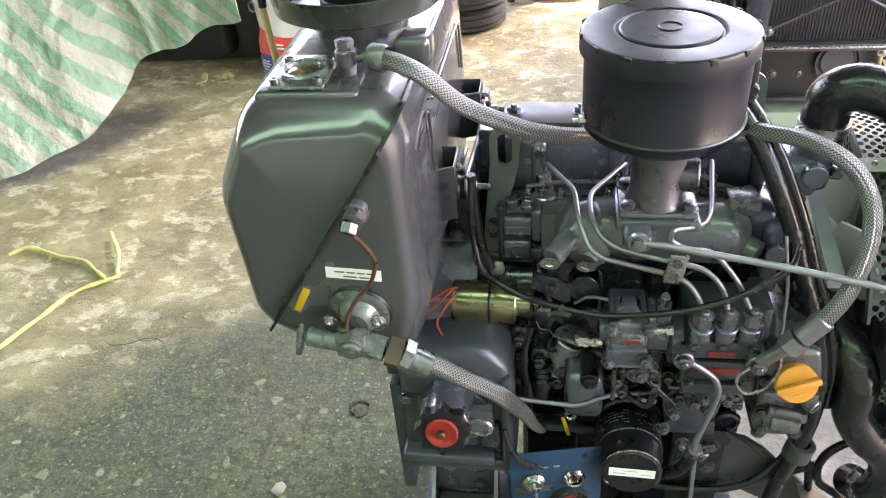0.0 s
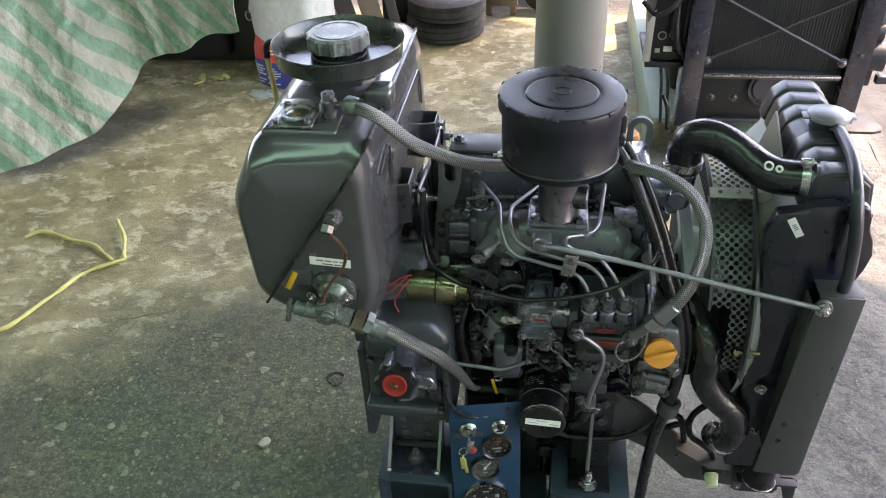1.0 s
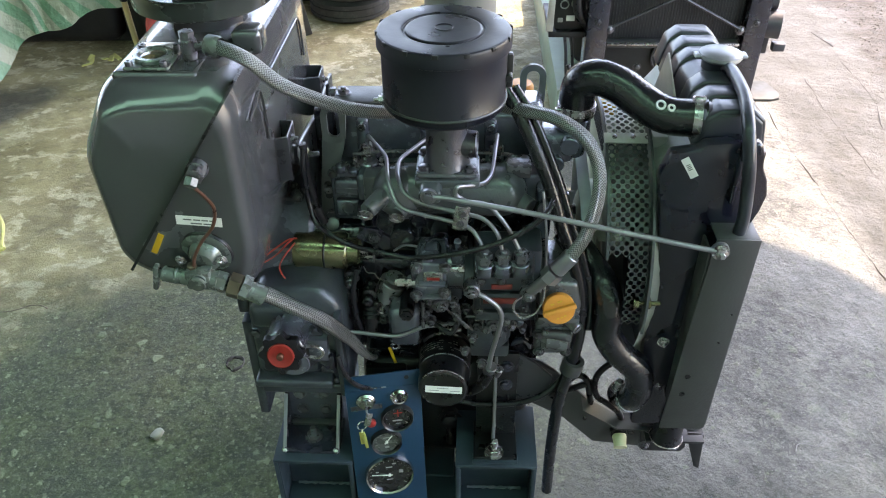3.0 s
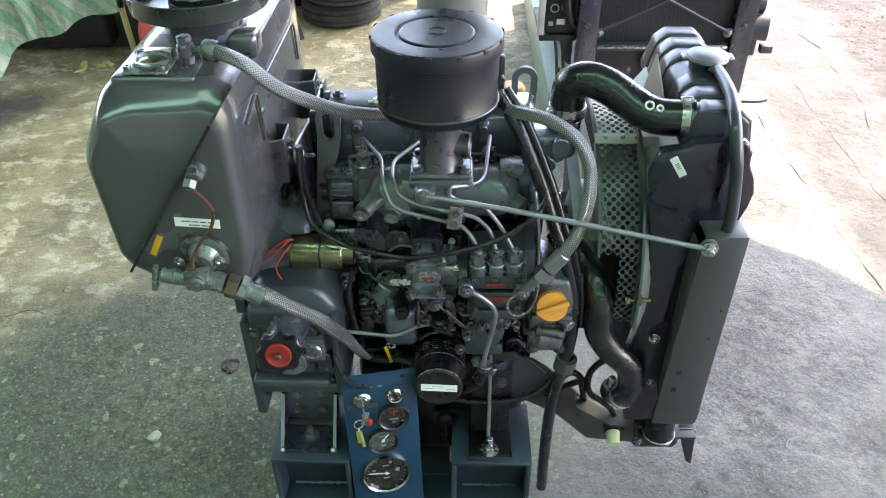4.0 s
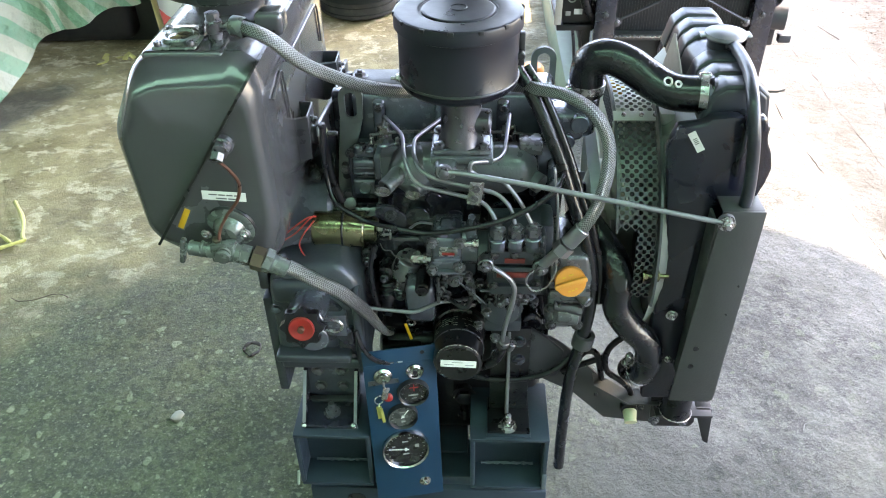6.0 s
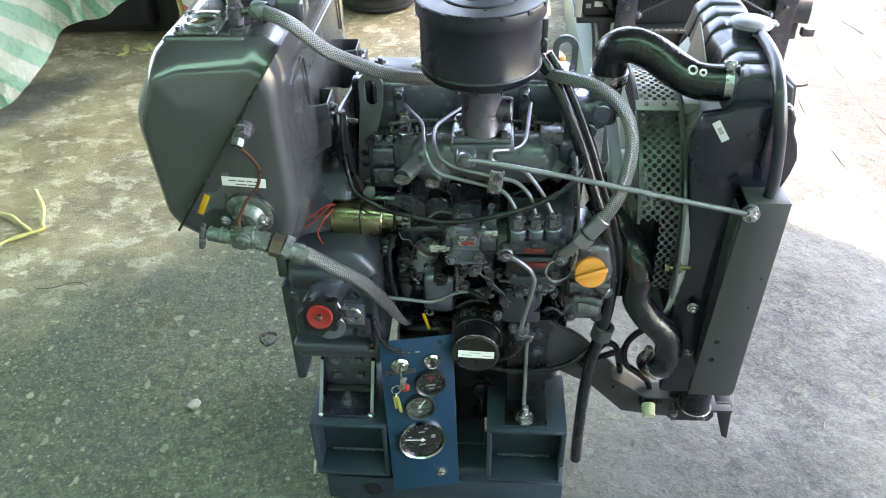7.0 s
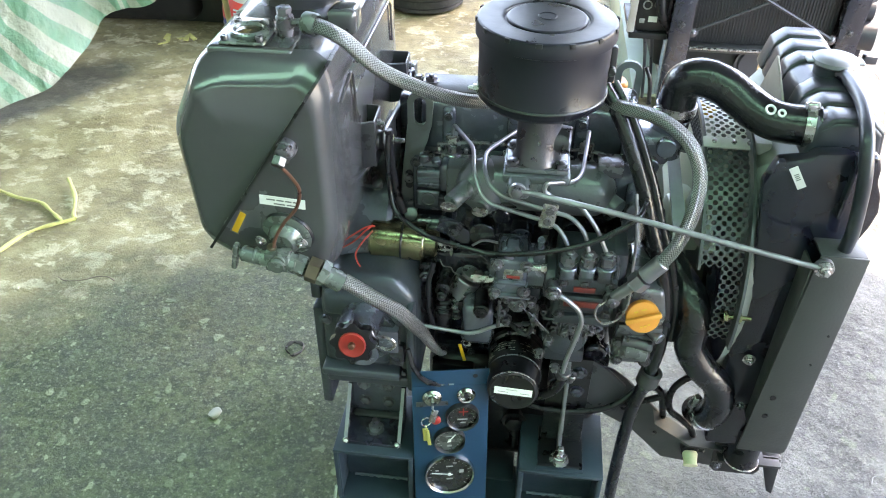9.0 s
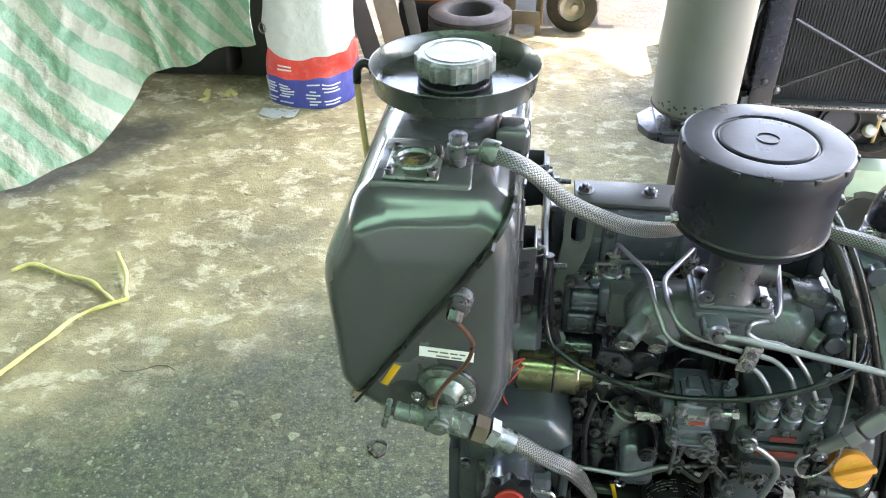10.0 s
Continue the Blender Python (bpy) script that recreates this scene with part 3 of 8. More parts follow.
def tube(path, r, seg=12, caps=True, radii=None):
    """Swept round tube with a UV map: once round, and metres along."""
    bm = bmesh.new()
    uvl = bm.loops.layers.uv.new("UVMap")
    path = [V(p) for p in path]
    n = len(path)
    tan = [(path[min(i + 1, n - 1)] - path[max(i - 1, 0)]).normalized() for i in range(n)]
    up = V((0, 0, 1)) if abs(tan[0].z) < 0.9 else V((1, 0, 0))
    side = tan[0].cross(up).normalized()
    rings, run, dist = [], [], 0.0
    for i in range(n):
        side = (side - tan[i] * side.dot(tan[i])).normalized()
        up = tan[i].cross(side)
        rr = radii[i] if radii else r
        rings.append([bm.verts.new(path[i] + (side * math.cos(2 * math.pi * k / seg) + up * math.sin(2 * math.pi * k / seg)) * rr) for k in range(seg)])
        if i:
            dist += (path[i] - path[i - 1]).length
        run.append(dist)
    for i in range(n - 1):
        for k in range(seg):
            j = (k + 1) % seg
            f = bm.faces.new((rings[i][k], rings[i + 1][k], rings[i + 1][j], rings[i][j]))
            for lp, (uu, vv) in zip(f.loops, ((k, i), (k, i + 1), (k + 1, i + 1), (k + 1, i))):
                lp[uvl].uv = (uu / seg, run[vv])
    if caps:
        bm.faces.new(rings[0])
        bm.faces.new(reversed(rings[-1]))
    bmesh.ops.recalc_face_normals(bm, faces=bm.faces)
    return bm


def prism(poly, y0, y1, plane="xz", bevel=0.0, seg=2):
    """Extrudes a polygon. plane xz: along y; yz: along x; xy: along z."""
    bm = bmesh.new()

    def put(a, b, c):
        return {"xz": (a, c, b), "yz": (c, a, b), "xy": (a, b, c)}[plane]

    lo = [bm.verts.new(put(a, b, y0)) for a, b in poly]
    hi = [bm.verts.new(put(a, b, y1)) for a, b in poly]
    n = len(poly)
    bm.faces.new(lo)
    bm.faces.new(list(reversed(hi)))
    for i in range(n):
        j = (i + 1) % n
        bm.faces.new((lo[i], hi[i], hi[j], lo[j]))
    bmesh.ops.recalc_face_normals(bm, faces=bm.faces)
    if bevel:
        bmesh.ops.bevel(bm, geom=bm.edges[:], offset=bevel, segments=seg, profile=0.5, affect="EDGES", clamp_overlap=True)
    return bm


def hull(*balls):
    """Smooth casting: the skin stretched over balls of (x, y, z, radius)."""
    bm = bmesh.new()
    for x, y, z, r in balls:
        bmesh.ops.create_icosphere(bm, subdivisions=3, radius=r, matrix=Matrix.Translation((x, y, z)))
    res = bmesh.ops.convex_hull(bm, input=bm.verts)
    bmesh.ops.delete(bm, geom=[g for g in res["geom_interior"] + res["geom_unused"] if isinstance(g, bmesh.types.BMVert)], context="VERTS")
    keep = set(f for f in res["geom"] if isinstance(f, bmesh.types.BMFace))
    bmesh.ops.delete(bm, geom=[f for f in bm.faces if f not in keep], context="FACES_ONLY")
    bmesh.ops.recalc_face_normals(bm, faces=bm.faces)
    return bm


def ring_plate(outer, hole, y0, y1):
    """Plate in xz with one hole; outer and hole have the same number of points, starting at like angles."""
    bm = bmesh.new()
    n = len(outer)
    a = [[bm.verts.new((x, y, z)) for x, z in pts] for pts in (outer, hole) for y in (y0, y1)]
    o0, o1, h0, h1 = a
    for i in range(n):
        j = (i + 1) % n
        bm.faces.new((o0[i], o0[j], h0[j], h0[i]))
        bm.faces.new((o1[j], o1[i], h1[i], h1[j]))
        bm.faces.new((o0[j], o0[i], o1[i], o1[j]))
        bm.faces.new((h0[i], h0[j], h1[j], h1[i]))
    bmesh.ops.recalc_face_normals(bm, faces=bm.faces)
    return bm


def torus(p, d, R, r, seg=32, sub=8):
    bm = bmesh.new()
    rings = [[bm.verts.new(((R + r * math.cos(2 * math.pi * k / sub)) * math.cos(2 * math.pi * i / seg), (R + r * math.cos(2 * math.pi * k / sub)) * math.sin(2 * math.pi * i / seg), r * math.sin(2 * math.pi * k / sub))) for k in range(sub)] for i in range(seg)]
    for i in range(seg):
        for k in range(sub):
            bm.faces.new((rings[i][k], rings[(i + 1) % seg][k], rings[(i + 1) % seg][(k + 1) % sub], rings[i][(k + 1) % sub]))
    bmesh.ops.recalc_face_normals(bm, faces=bm.faces)
    return move(bm, axis_matrix(p, d))


def roughen(bm, amount, scale, seed=0.0):
    """Slight unevenness of a casting or cloth."""
    for v in bm.verts:
        v.co += noise.noise_vector(v.co * scale + V((seed, seed * 1.7, 0))) * amount
    return bm


def bars(origin, right, up, rows, thick=0.0006):
    """Unreadable writing: thin raised bars; rows of (x, y, w, h) on a plane."""
    o, r, u = V(origin), V(right).normalized(), V(up).normalized()
    nrm = r.cross(u)
    bm = bmesh.new()
    for x, y, w, h in rows:
        b = block(0, w, 0, h, 0, thick, 0)
        m = Matrix((r, u, nrm)).transposed().to_4x4()
        m.translation = o + r * x + u * y
        move(b, m)
        bm = join(bm, b)
    return bm


# ---- the setting ----
gx = [-60, -12, -4, -2.2, -1.0, 0, 1.0, 1.45, 2.6, 6, 20, 60]
gy = [-60, -12, -3, 0, 1.0, 2.0, 3.0, 4.2, 6, 12, 60]
bm = bmesh.new()
grid = [[bm.verts.new((x, y, 0)) for x in gx] for y in gy]
for j in range(len(gy) - 1):
    for i in range(len(gx) - 1):
        bm.faces.new((grid[j][i], grid[j][i + 1], grid[j + 1][i + 1], grid[j + 1][i]))
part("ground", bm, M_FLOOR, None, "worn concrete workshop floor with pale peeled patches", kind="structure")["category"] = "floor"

# unseen open-fronted shed: roof cut to the floor's shadow edge, walls close it in
ROOF_Z = 3.3
off = V((sun_dir.x, sun_dir.y)) / sun_dir.z * ROOF_Z
edge = [(1.75, -4.0), (1.62, 1.2), (1.46, 1.60), (1.31, 1.80), (1.12, 1.92), (0.90, 1.93), (0.62, 1.90), (0.53, 2.2), (0.50, 3.0), (0.40, 3.6), (0.22, 3.94), (-0.10, 4.06), (-3.0, 4.1), (-7.5, 3.0)]
roof_pts = [(x + off.x, y + off.y) for x, y in edge] + [(-6.0, -3.4), (1.75 + off.x, -3.4)]


def clip_y(poly, lim, keep_above):
    out = []
    for a, b in zip(poly, poly[1:] + poly[:1]):
        ina, inb = (a[1] >= lim) == keep_above, (b[1] >= lim) == keep_above
        if ina:
            out.append(a)
        if ina != inb:
            f = (lim - a[1]) / (b[1] - a[1])
            out.append((a[0] + (b[0] - a[0]) * f, lim))
    return out


SKY0, SKY1, SKY2, SKY3 = -2.9, -2.5, -0.60, -0.10           # two unseen skylight sheets across the shed, placed for green light and glints
for y0, y1, m, nm, lab in ((None, SKY0, M_ROOFD, "ceiling", "dull metal sheet roof of the shed"), (SKY0, SKY1, M_ROOF, "ceiling_skylight", "translucent green skylight sheet in the roof"), (SKY1, SKY2, M_ROOFD, "ceiling_middle", "dull metal sheet roof of the shed"), (SKY2, SKY3, M_ROOF, "ceiling_skylight", "translucent green skylight sheet in the roof"), (SKY3, None, M_ROOFD, "ceiling_rear", "dull metal sheet roof of the shed")):
    poly = roof_pts
    if y0 is not None:
        poly = clip_y(poly, y0, True)
    if y1 is not None:
        poly = clip_y(poly, y1, False)
    if m is M_ROOF:
        bm = bmesh.new()
        n = 120
        lo, hi = min(p[0] for p in poly), max(p[0] for p in poly)
        prev = None
        for k in range(n + 1):
            x = lo + (hi - lo) * k / n
            cur = [bm.verts.new((x, y, ROOF_Z + 0.01 * math.sin(k * 2.2))) for y in (y0, y1)]
            if prev:
                bm.faces.new((prev[0], cur[0], cur[1], prev[1]))
            prev = cur
    else:
        bm = prism(poly, ROOF_Z, ROOF_Z + 0.004, "xy")
    part(nm, bm, m, None, lab, kind="structure")["category"] = "roof"
# unseen walls, added to block and bounce the daylight
part("wall_west", block(-4.6, -4.45, -6, 2.2, 0, 3.2, 0), M_WALL, None, "unseen plain wall that closes in the light", kind="structure")["category"] = "wall"
part("wall_south", block(-4.45, 3.5, -3.2, -3.05, 0, 3.2, 0), M_WALL, None, "unseen plain wall that closes in the light", kind="structure")["category"] = "wall"
part("wall_east", block(3.5, 3.65, -3.2, -2.3, 0, 3.2, 0), M_WALL, None, "unseen plain wall that closes in the light", kind="structure")["category"] = "wall"
part("wall_yard", block(-8, 9, 11.0, 11.2, 0, 2.4, 0), M_YARDWALL, None, "unseen pale wall added across the yard", kind="structure")["category"] = "wall"


# ---- diesel engine ----
FRONT = (0, -1, 0)
engine = thing("diesel_engine", (0.15, 1.0, 0.3), "dark grey-green three-cylinder diesel engine bolted to a blue-grey stand", "engine")


def bolt_on(parent, p, d=FRONT, r=0.008, h=0.006, m=None, stud=0.0, name="bolt", label=""):
    return part(name, hexnut(p, d, r, h, True, stud), m or M_DBOLT, parent, label)


# block, sump and head
block_ob = part("cylinder_block", roughen(block(0.026, 0.345, 0.955, 1.16, 0.42, 0.775, 0.02, 3), 0.002, 14), M_BLOCK, engine, "dark painted cast iron cylinder block")
pieces("rib", block_ob, M_BLOCK, [block(x, x + 0.012, 0.940, 0.97, 0.44, 0.755, 0.004) for x in (0.045, 0.12, 0.21, 0.30)])
pieces("flange", block_ob, M_BLOCK, [block(0.026, 0.345, 0.935, 0.97, 0.745, 0.765, 0.004), block(0.026, 0.345, 0.928, 0.97, 0.42, 0.445, 0.004)])
pieces("boss", block_ob, M_BLOCK, [cyl((0.10, 0.965, 0.70), (0.10, 0.93, 0.70), 0.022), cyl((0.165, 0.965, 0.70), (0.165, 0.93, 0.70), 0.018), cyl((0.13, 0.965, 0.745), (0.13, 0.925, 0.742), 0.014), cyl((0.205, 0.965, 0.75), (0.205, 0.93, 0.745), 0.012), cyl((0.25, 0.965, 0.72), (0.25, 0.93, 0.718), 0.020)])
for x, z in ((0.05, 0.755), (0.09, 0.755), (0.15, 0.755), (0.19, 0.755), (0.24, 0.755), (0.30, 0.755), (0.04, 0.432), (0.09, 0.432), (0.33, 0.432)):
    bolt_on(block_ob, (x, 0.935 if z > 0.5 else 0.928, z), FRONT, 0.0065, 0.005, M_DBOLT)
sump = part("oil_pan", roughen(block(0.012, 0.335, 0.905, 1.18, 0.165, 0.43, 0.03, 3), 0.001, 14), M_SUMP, engine, "black pressed steel oil pan")
part("side_cover", roughen(block(0.02, 0.13, 0.930, 0.975, 0.46, 0.66, 0.012, 3), 0.001, 20), M_BLOCK, engine)
head_lug = part("head_lug", roughen(block(-0.020, 0.040, 0.966, 1.02, 0.715, 0.815, 0.006, 3), 0.001, 30), M_CAST, engine, "cast end face of the cylinder head")
pieces("pad", head_lug, M_CAST, [roughen(block(-0.012, 0.031, 0.952, 0.972, 0.770, 0.803, 0.006, 3), 0.0006, 40), roughen(block(-0.013, 0.028, 0.955, 0.972, 0.729, 0.762, 0.005, 3), 0.0006, 40), block(-0.010, 0.030, 0.950, 0.966, 0.786, 0.790, 0.002), block(-0.010, 0.030, 0.950, 0.966, 0.776, 0.780, 0.002), cyl((0.000, 0.966, 0.812), (0.000, 0.966, 0.826), 0.009), cyl((0.020, 0.962, 0.812), (0.020, 0.962, 0.820), 0.008)])
for x, z in ((-0.014, 0.812), (0.034, 0.808), (0.036, 0.735)):
    bolt_on(head_lug, (x, 0.962, z), FRONT, 0.0065, 0.006, M_DBOLT)
head = part("cylinder_head", roughen(join(block(0.026, 0.345, 0.945, 1.13, 0.765, 0.818, 0.008, 3), block(0.30, 0.334, 0.92, 0.99, 0.77, 0.84, 0.008, 3)), 0.001, 20), M_CAST, engine, "grey-green painted cylinder head")
part("core_plug", lathe((0.008, 0.957, 0.746), FRONT, [(0, 0), (0.013, 0), (0.013, 0.004), (0.010, 0.005), (0.009, 0.002), (0, 0.002)], 24), M_CAST, engine)
bm = block(-0.012, 0.335, 1.0, 1.10, 0.81, 0.903, 0.012, 3)
bm = join(bm, block(-0.018, 0.342, 0.988, 1.108, 0.812, 0.820, 0.003))
rocker = part("rocker_cover", roughen(bm, 0.0006, 30), M_CAST, engine, "grey-green rocker cover")
part("top_plate", block(-0.015, 0.13, 1.022, 1.086, 0.9035, 0.911, 0.003), M_BRACKET, engine, "flat pale grey steel plate on the rocker cover")
pieces("boss", rocker, M_CAST, [join(block(x - 0.011, x + 0.011, 0.991, 1.01, 0.815, 0.896, 0.008, 3), cyl((x, 0.993, 0.884), (x, 0.987, 0.884), 0.008)) for x in (0.036, 0.140, 0.246, 0.32)])
for x in (0.036, 0.246):
    part("plug", lathe((x, 0.9872, 0.884), FRONT, [(0, 0), (0.0065, 0), (0.0065, 0.003), (0.004, 0.003), (0.003, 0.0005), (0, 0.0005)], 18), M_DBOLT, rocker)
for p in ((0.0, 1.055, 0.911), (0.092, 1.055, 0.911)):
    bolt_on(engine, p, (0, 0, 1), 0.0095, 0.008, M_BOLT, 0.003)
part("oil_filler_cap", lathe((0.299, 1.120, 0.869), (0, 0, 1), [(0, 0), (0.022, 0), (0.022, 0.028), (0.018, 0.034), (0, 0.034)], 24), M_ORANGE, engine, "small orange filler cap")
# lifting eyes
n = 28
def stadium(cx, z0, z1, r, k=28):
    out = []
    for i in range(k):
        a = 2 * math.pi * i / k
        out.append((cx + r * math.cos(a), (z1 if math.sin(a) >= 0 else z0) + r * math.sin(a)))
    return out


# the slotted eye; its strap narrows and runs down the side of the head
outer, hole = [], []
for i in range(n):
    a = 2 * math.pi * i / n
    up = math.sin(a) >= 0
    outer.append(((-0.0080 if up else -0.0095) + (0.0205 if up else 0.0193) * math.cos(a), (0.9065 if up else 0.868) + (0.0205 if up else 0.010) * math.sin(a)))
    hole.append((-0.0085 + 0.0102 * math.cos(a), (0.9050 if up else 0.8795) + 0.0112 * math.sin(a)))
eye_plate = join(ring_plate(outer, hole, 0.980, 0.988), prism([(-0.0290, 0.869), (0.0095, 0.869), (0.0030, 0.840), (-0.0040, 0.819), (-0.0140, 0.791), (-0.0185, 0.774), (-0.0150, 0.752), (-0.0160, 0.704), (-0.0200, 0.699), (-0.0430, 0.699), (-0.0450, 0.704), (-0.0395, 0.774), (-0.0330, 0.830)], 0.9802, 0.9878, "xz", 0.0014))
eye = part("lifting_eye", eye_plate, M_EYE, engine, "slotted grey steel lifting eye")
part("slot", prism(stadium(-0.0275, 0.756, 0.779, 0.0062, 20), 0.9792, 0.9806, "xz"), M_BLACK, eye)
bolt_on(eye, (-0.028, 0.980, 0.769), FRONT, 0.0070, 0.006, M_BOLT)
bolt_on(eye, (-0.026, 0.980, 0.718), FRONT, 0.0085, 0.007, M_BOLT)
part("spacer", cyl((-0.028, 0.987, 0.765), (-0.028, 1.03, 0.765), 0.011), M_BLOCK, eye)
part("clip", join(lathe((-0.022, 0.957, 0.712), (0.1, -0.85, 0.5), [(0, 0.004), (0.006, 0.004), (0.0110, 0.002), (0.0110, 0), (0, 0)], 24), block(-0.030, -0.014, 0.957, 0.982, 0.700, 0.716, 0.003)), M_CAPM, eye, "bright cable clip")
hole2 = stadium(0.317, 0.897, 0.925, 0.011)
out2 = []
for i in range(n):
    a = 2 * math.pi * i / n
    out2.append((0.317 + 0.022 * math.cos(a), (0.925 if math.sin(a) >= 0 else 0.885) + 0.022 * math.sin(a)))
part("lifting_eye", ring_plate(out2, hole2, 1.094, 1.102), M_EYE, engine, "slotted grey steel lifting eye")
bolt_on(engine, (0.314, 1.075, 0.868), (0, 0, 1), 0.0095, 0.009, M_BOLT, 0.004)
# bell housing and rear plate
bm = roughen(join(prism([(-0.158, 0.425), (-0.156, 0.63), (-0.14, 0.665), (-0.03, 0.68), (0.006, 0.64), (0.008, 0.425)], 0.822, 1.05, "xz", 0.02, 3)), 0.0012, 16)
housing = part("bell_housing", bm, M_HOUSING, engine, "grey-green cast flywheel housing")
pieces("edge_flange", housing, M_HOUSING, [block(-0.172, -0.154, 0.835, 1.20, 0.36, 0.592, 0.004), block(-0.172, -0.154, 0.835, 1.20, 0.612, 0.66, 0.004), block(-0.156, -0.02, 0.798, 0.84, 0.470, 0.487, 0.005, 3), block(-0.150, 0.0, 0.808, 0.84, 0.446, 0.468, 0.006, 3), block(-0.128, -0.040, 0.812, 0.83, 0.495, 0.59, 0.010, 3), block(-0.146, -0.055, 0.808, 0.835, 0.60, 0.648, 0.012, 3), block(-0.010, 0.004, 0.806, 0.84, 0.44, 0.63, 0.006)])
for x, z in ((-0.145, 0.45), (-0.145, 0.58), (-0.02, 0.47), (-0.02, 0.59)):
    bolt_on(housing, (x, 0.822, z), FRONT, 0.008, 0.006, M_CAST)
part("flywheel_case", roughen(lathe((-0.168, 1.06, 0.63), (1, 0, 0), [(0, 0), (0.16, 0), (0.172, 0.006), (0.172, 0.112), (0.165, 0.12), (0, 0.12)], 64), 0.0008, 20), M_PEEL, engine, "blue-grey painted flywheel case with dark peeled patches")
part("rear_plate", prism([(0.912, 0.893), (0.947, 0.887), (1.057, 0.869), (1.22, 0.871), (1.22, 0.50), (1.06, 0.60), (1.005, 0.678), (0.949, 0.755), (0.920, 0.839), (0.909, 0.870)], -0.055, -0.049, "yz", 0.001), M_BRACKD, engine, "dark steel rear plate edge-on")
part("end_plate", block(-0.048, 0.05, 1.022, 1.05, 0.36, 0.895, 0.003), M_BLOCK, engine, "dark plate behind the lifting eye")
part("plate_edge", tube(bend_path([(-0.0520, 0.918, 0.84), (-0.0520, 0.909, 0.872), (-0.0520, 0.913, 0.893), (-0.0520, 0.947, 0.888), (-0.0520, 1.057, 0.870), (-0.0520, 1.20, 0.872)], 0.01), 0.0032, 6), M_CAPM, engine, "worn bright edge of the rear plate")
part("edge_trim", tube(smooth_path([(-0.0475, 0.916, 0.893), (-0.0465, 0.915, 0.877), (-0.045, 0.914, 0.839), (-0.0375, 0.914, 0.785), (-0.0265, 0.914, 0.746)], 6), 0.0068, 10), M_BLACK, engine, "black rubber trim along the plate")
bolt_on(engine, (-0.075, 0.948, 0.775), (0, -0.7, 0.7), 0.009, 0.008, M_DBOLT)
part("lug", block(-0.172, -0.14, 0.86, 0.90, 0.40, 0.45, 0.004), M_BLOCK, engine)
# filler with star grip
neck = part("filler_neck", cyl((-0.082, 0.83, 0.596), (-0.079, 0.745, 0.615), 0.036, 0.033), M_CAST, engine)
part("neck_flange", join(lathe((-0.074, 0.828, 0.562), (0, -1, 0.15), [(0, 0), (0.050, 0), (0.050, 0.016), (0.047, 0.020), (0, 0.020)], 36), block(-0.040, -0.012, 0.805, 0.83, 0.50, 0.545, 0.006)), M_BLOCK, engine)
star = bmesh.new()
k = 64
lo, hi = [], []
for i in range(k):
    a = 2 * math.pi * i / k
    r = 0.0335 + 0.0045 * max(-0.6, math.cos(8 * a))
    lo.append(star.verts.new((r * math.cos(a), r * math.sin(a), 0)))
    hi.append(star.verts.new((r * 0.96 * math.cos(a), r * 0.96 * math.sin(a), 0.014)))
star.faces.new(lo)
star.faces.new(hi)
for i in range(k):
    star.faces.new((lo[i], lo[(i + 1) % k], hi[(i + 1) % k], hi[i]))
bmesh.ops.recalc_face_normals(star, faces=star.faces)
kd = V((0.0, -1, 0.25)).normalized()
kp = V((-0.079, 0.745, 0.615))
grip = part("star_grip", move(star, axis_matrix(kp, kd)), M_BLACK, engine, "black star grip with a red centre")
part("centre_disc", lathe(kp + kd * 0.0135, kd, [(0, 0.001), (0.0215, 0.001), (0.0215, 0.004), (0.0195, 0.005), (0.012, 0.002), (0, 0.002)], 32), M_RED, grip, "faded red plastic disc")
part("stud", cyl(kp + kd * 0.015, kp + kd * 0.024, 0.0055), M_COPPER, grip)
part("dipstick_loop", tube(smooth_path([(-0.064, 0.768, 0.606), (-0.045, 0.762, 0.610), (-0.026, 0.758, 0.612), (-0.018, 0.757, 0.600), (-0.028, 0.758, 0.588), (-0.05, 0.762, 0.588)], 6), 0.0028, 8), M_STEEL, engine, "bent wire loop")
part("filter_cover", join(block(-0.055, -0.02, 0.80, 0.825, 0.535, 0.585, 0.005), cyl((-0.085, 0.83, 0.53), (-0.085, 0.80, 0.53), 0.03)), M_CAST, engine)

# intake manifold
bm = roughen(hull((0.098, 0.912, 0.820, 0.037), (0.098, 0.922, 0.812, 0.040), (0.262, 0.912, 0.815, 0.041), (0.262, 0.925, 0.808, 0.043)), 0.0005, 25)
mbm = (hull((0.100, 0.908, 0.822, 0.037), (0.088, 0.896, 0.818, 0.030), (0.106, 0.896, 0.803, 0.030)), cyl((0.082, 0.884, 0.824), (0.0565, 0.846, 0.8165), 0.0155, 0.0130), cyl((0.112, 0.890, 0.806), (0.1008, 0.866, 0.7985), 0.0150, 0.0128), block(0.04, 0.075, 0.93, 0.965, 0.765, 0.825, 0.006), block(0.11, 0.16, 0.93, 0.965, 0.765, 0.835, 0.006), block(0.29, 0.33, 0.93, 0.965, 0.765, 0.835, 0.006), cyl((0.290, 0.90, 0.805), (0.308, 0.885, 0.800), 0.016))
manifold = part("intake_manifold", bm, M_MANIFOLD, engine, "rounded grey cast intake manifold")
pieces("port", manifold, M_MANIFOLD, mbm)
for p in ((0.0547, 0.8385, 0.8145), (0.0998, 0.8598, 0.7952)):
    d = V((-0.03, -0.94, -0.36))
    part("boss_face", lathe(p, d, [(0, 0), (0.0125, 0), (0.0125, 0.0012), (0.006, 0.0012), (0.005, -0.002), (0, -0.002)], 20), M_STEEL, manifold, "machined boss face")
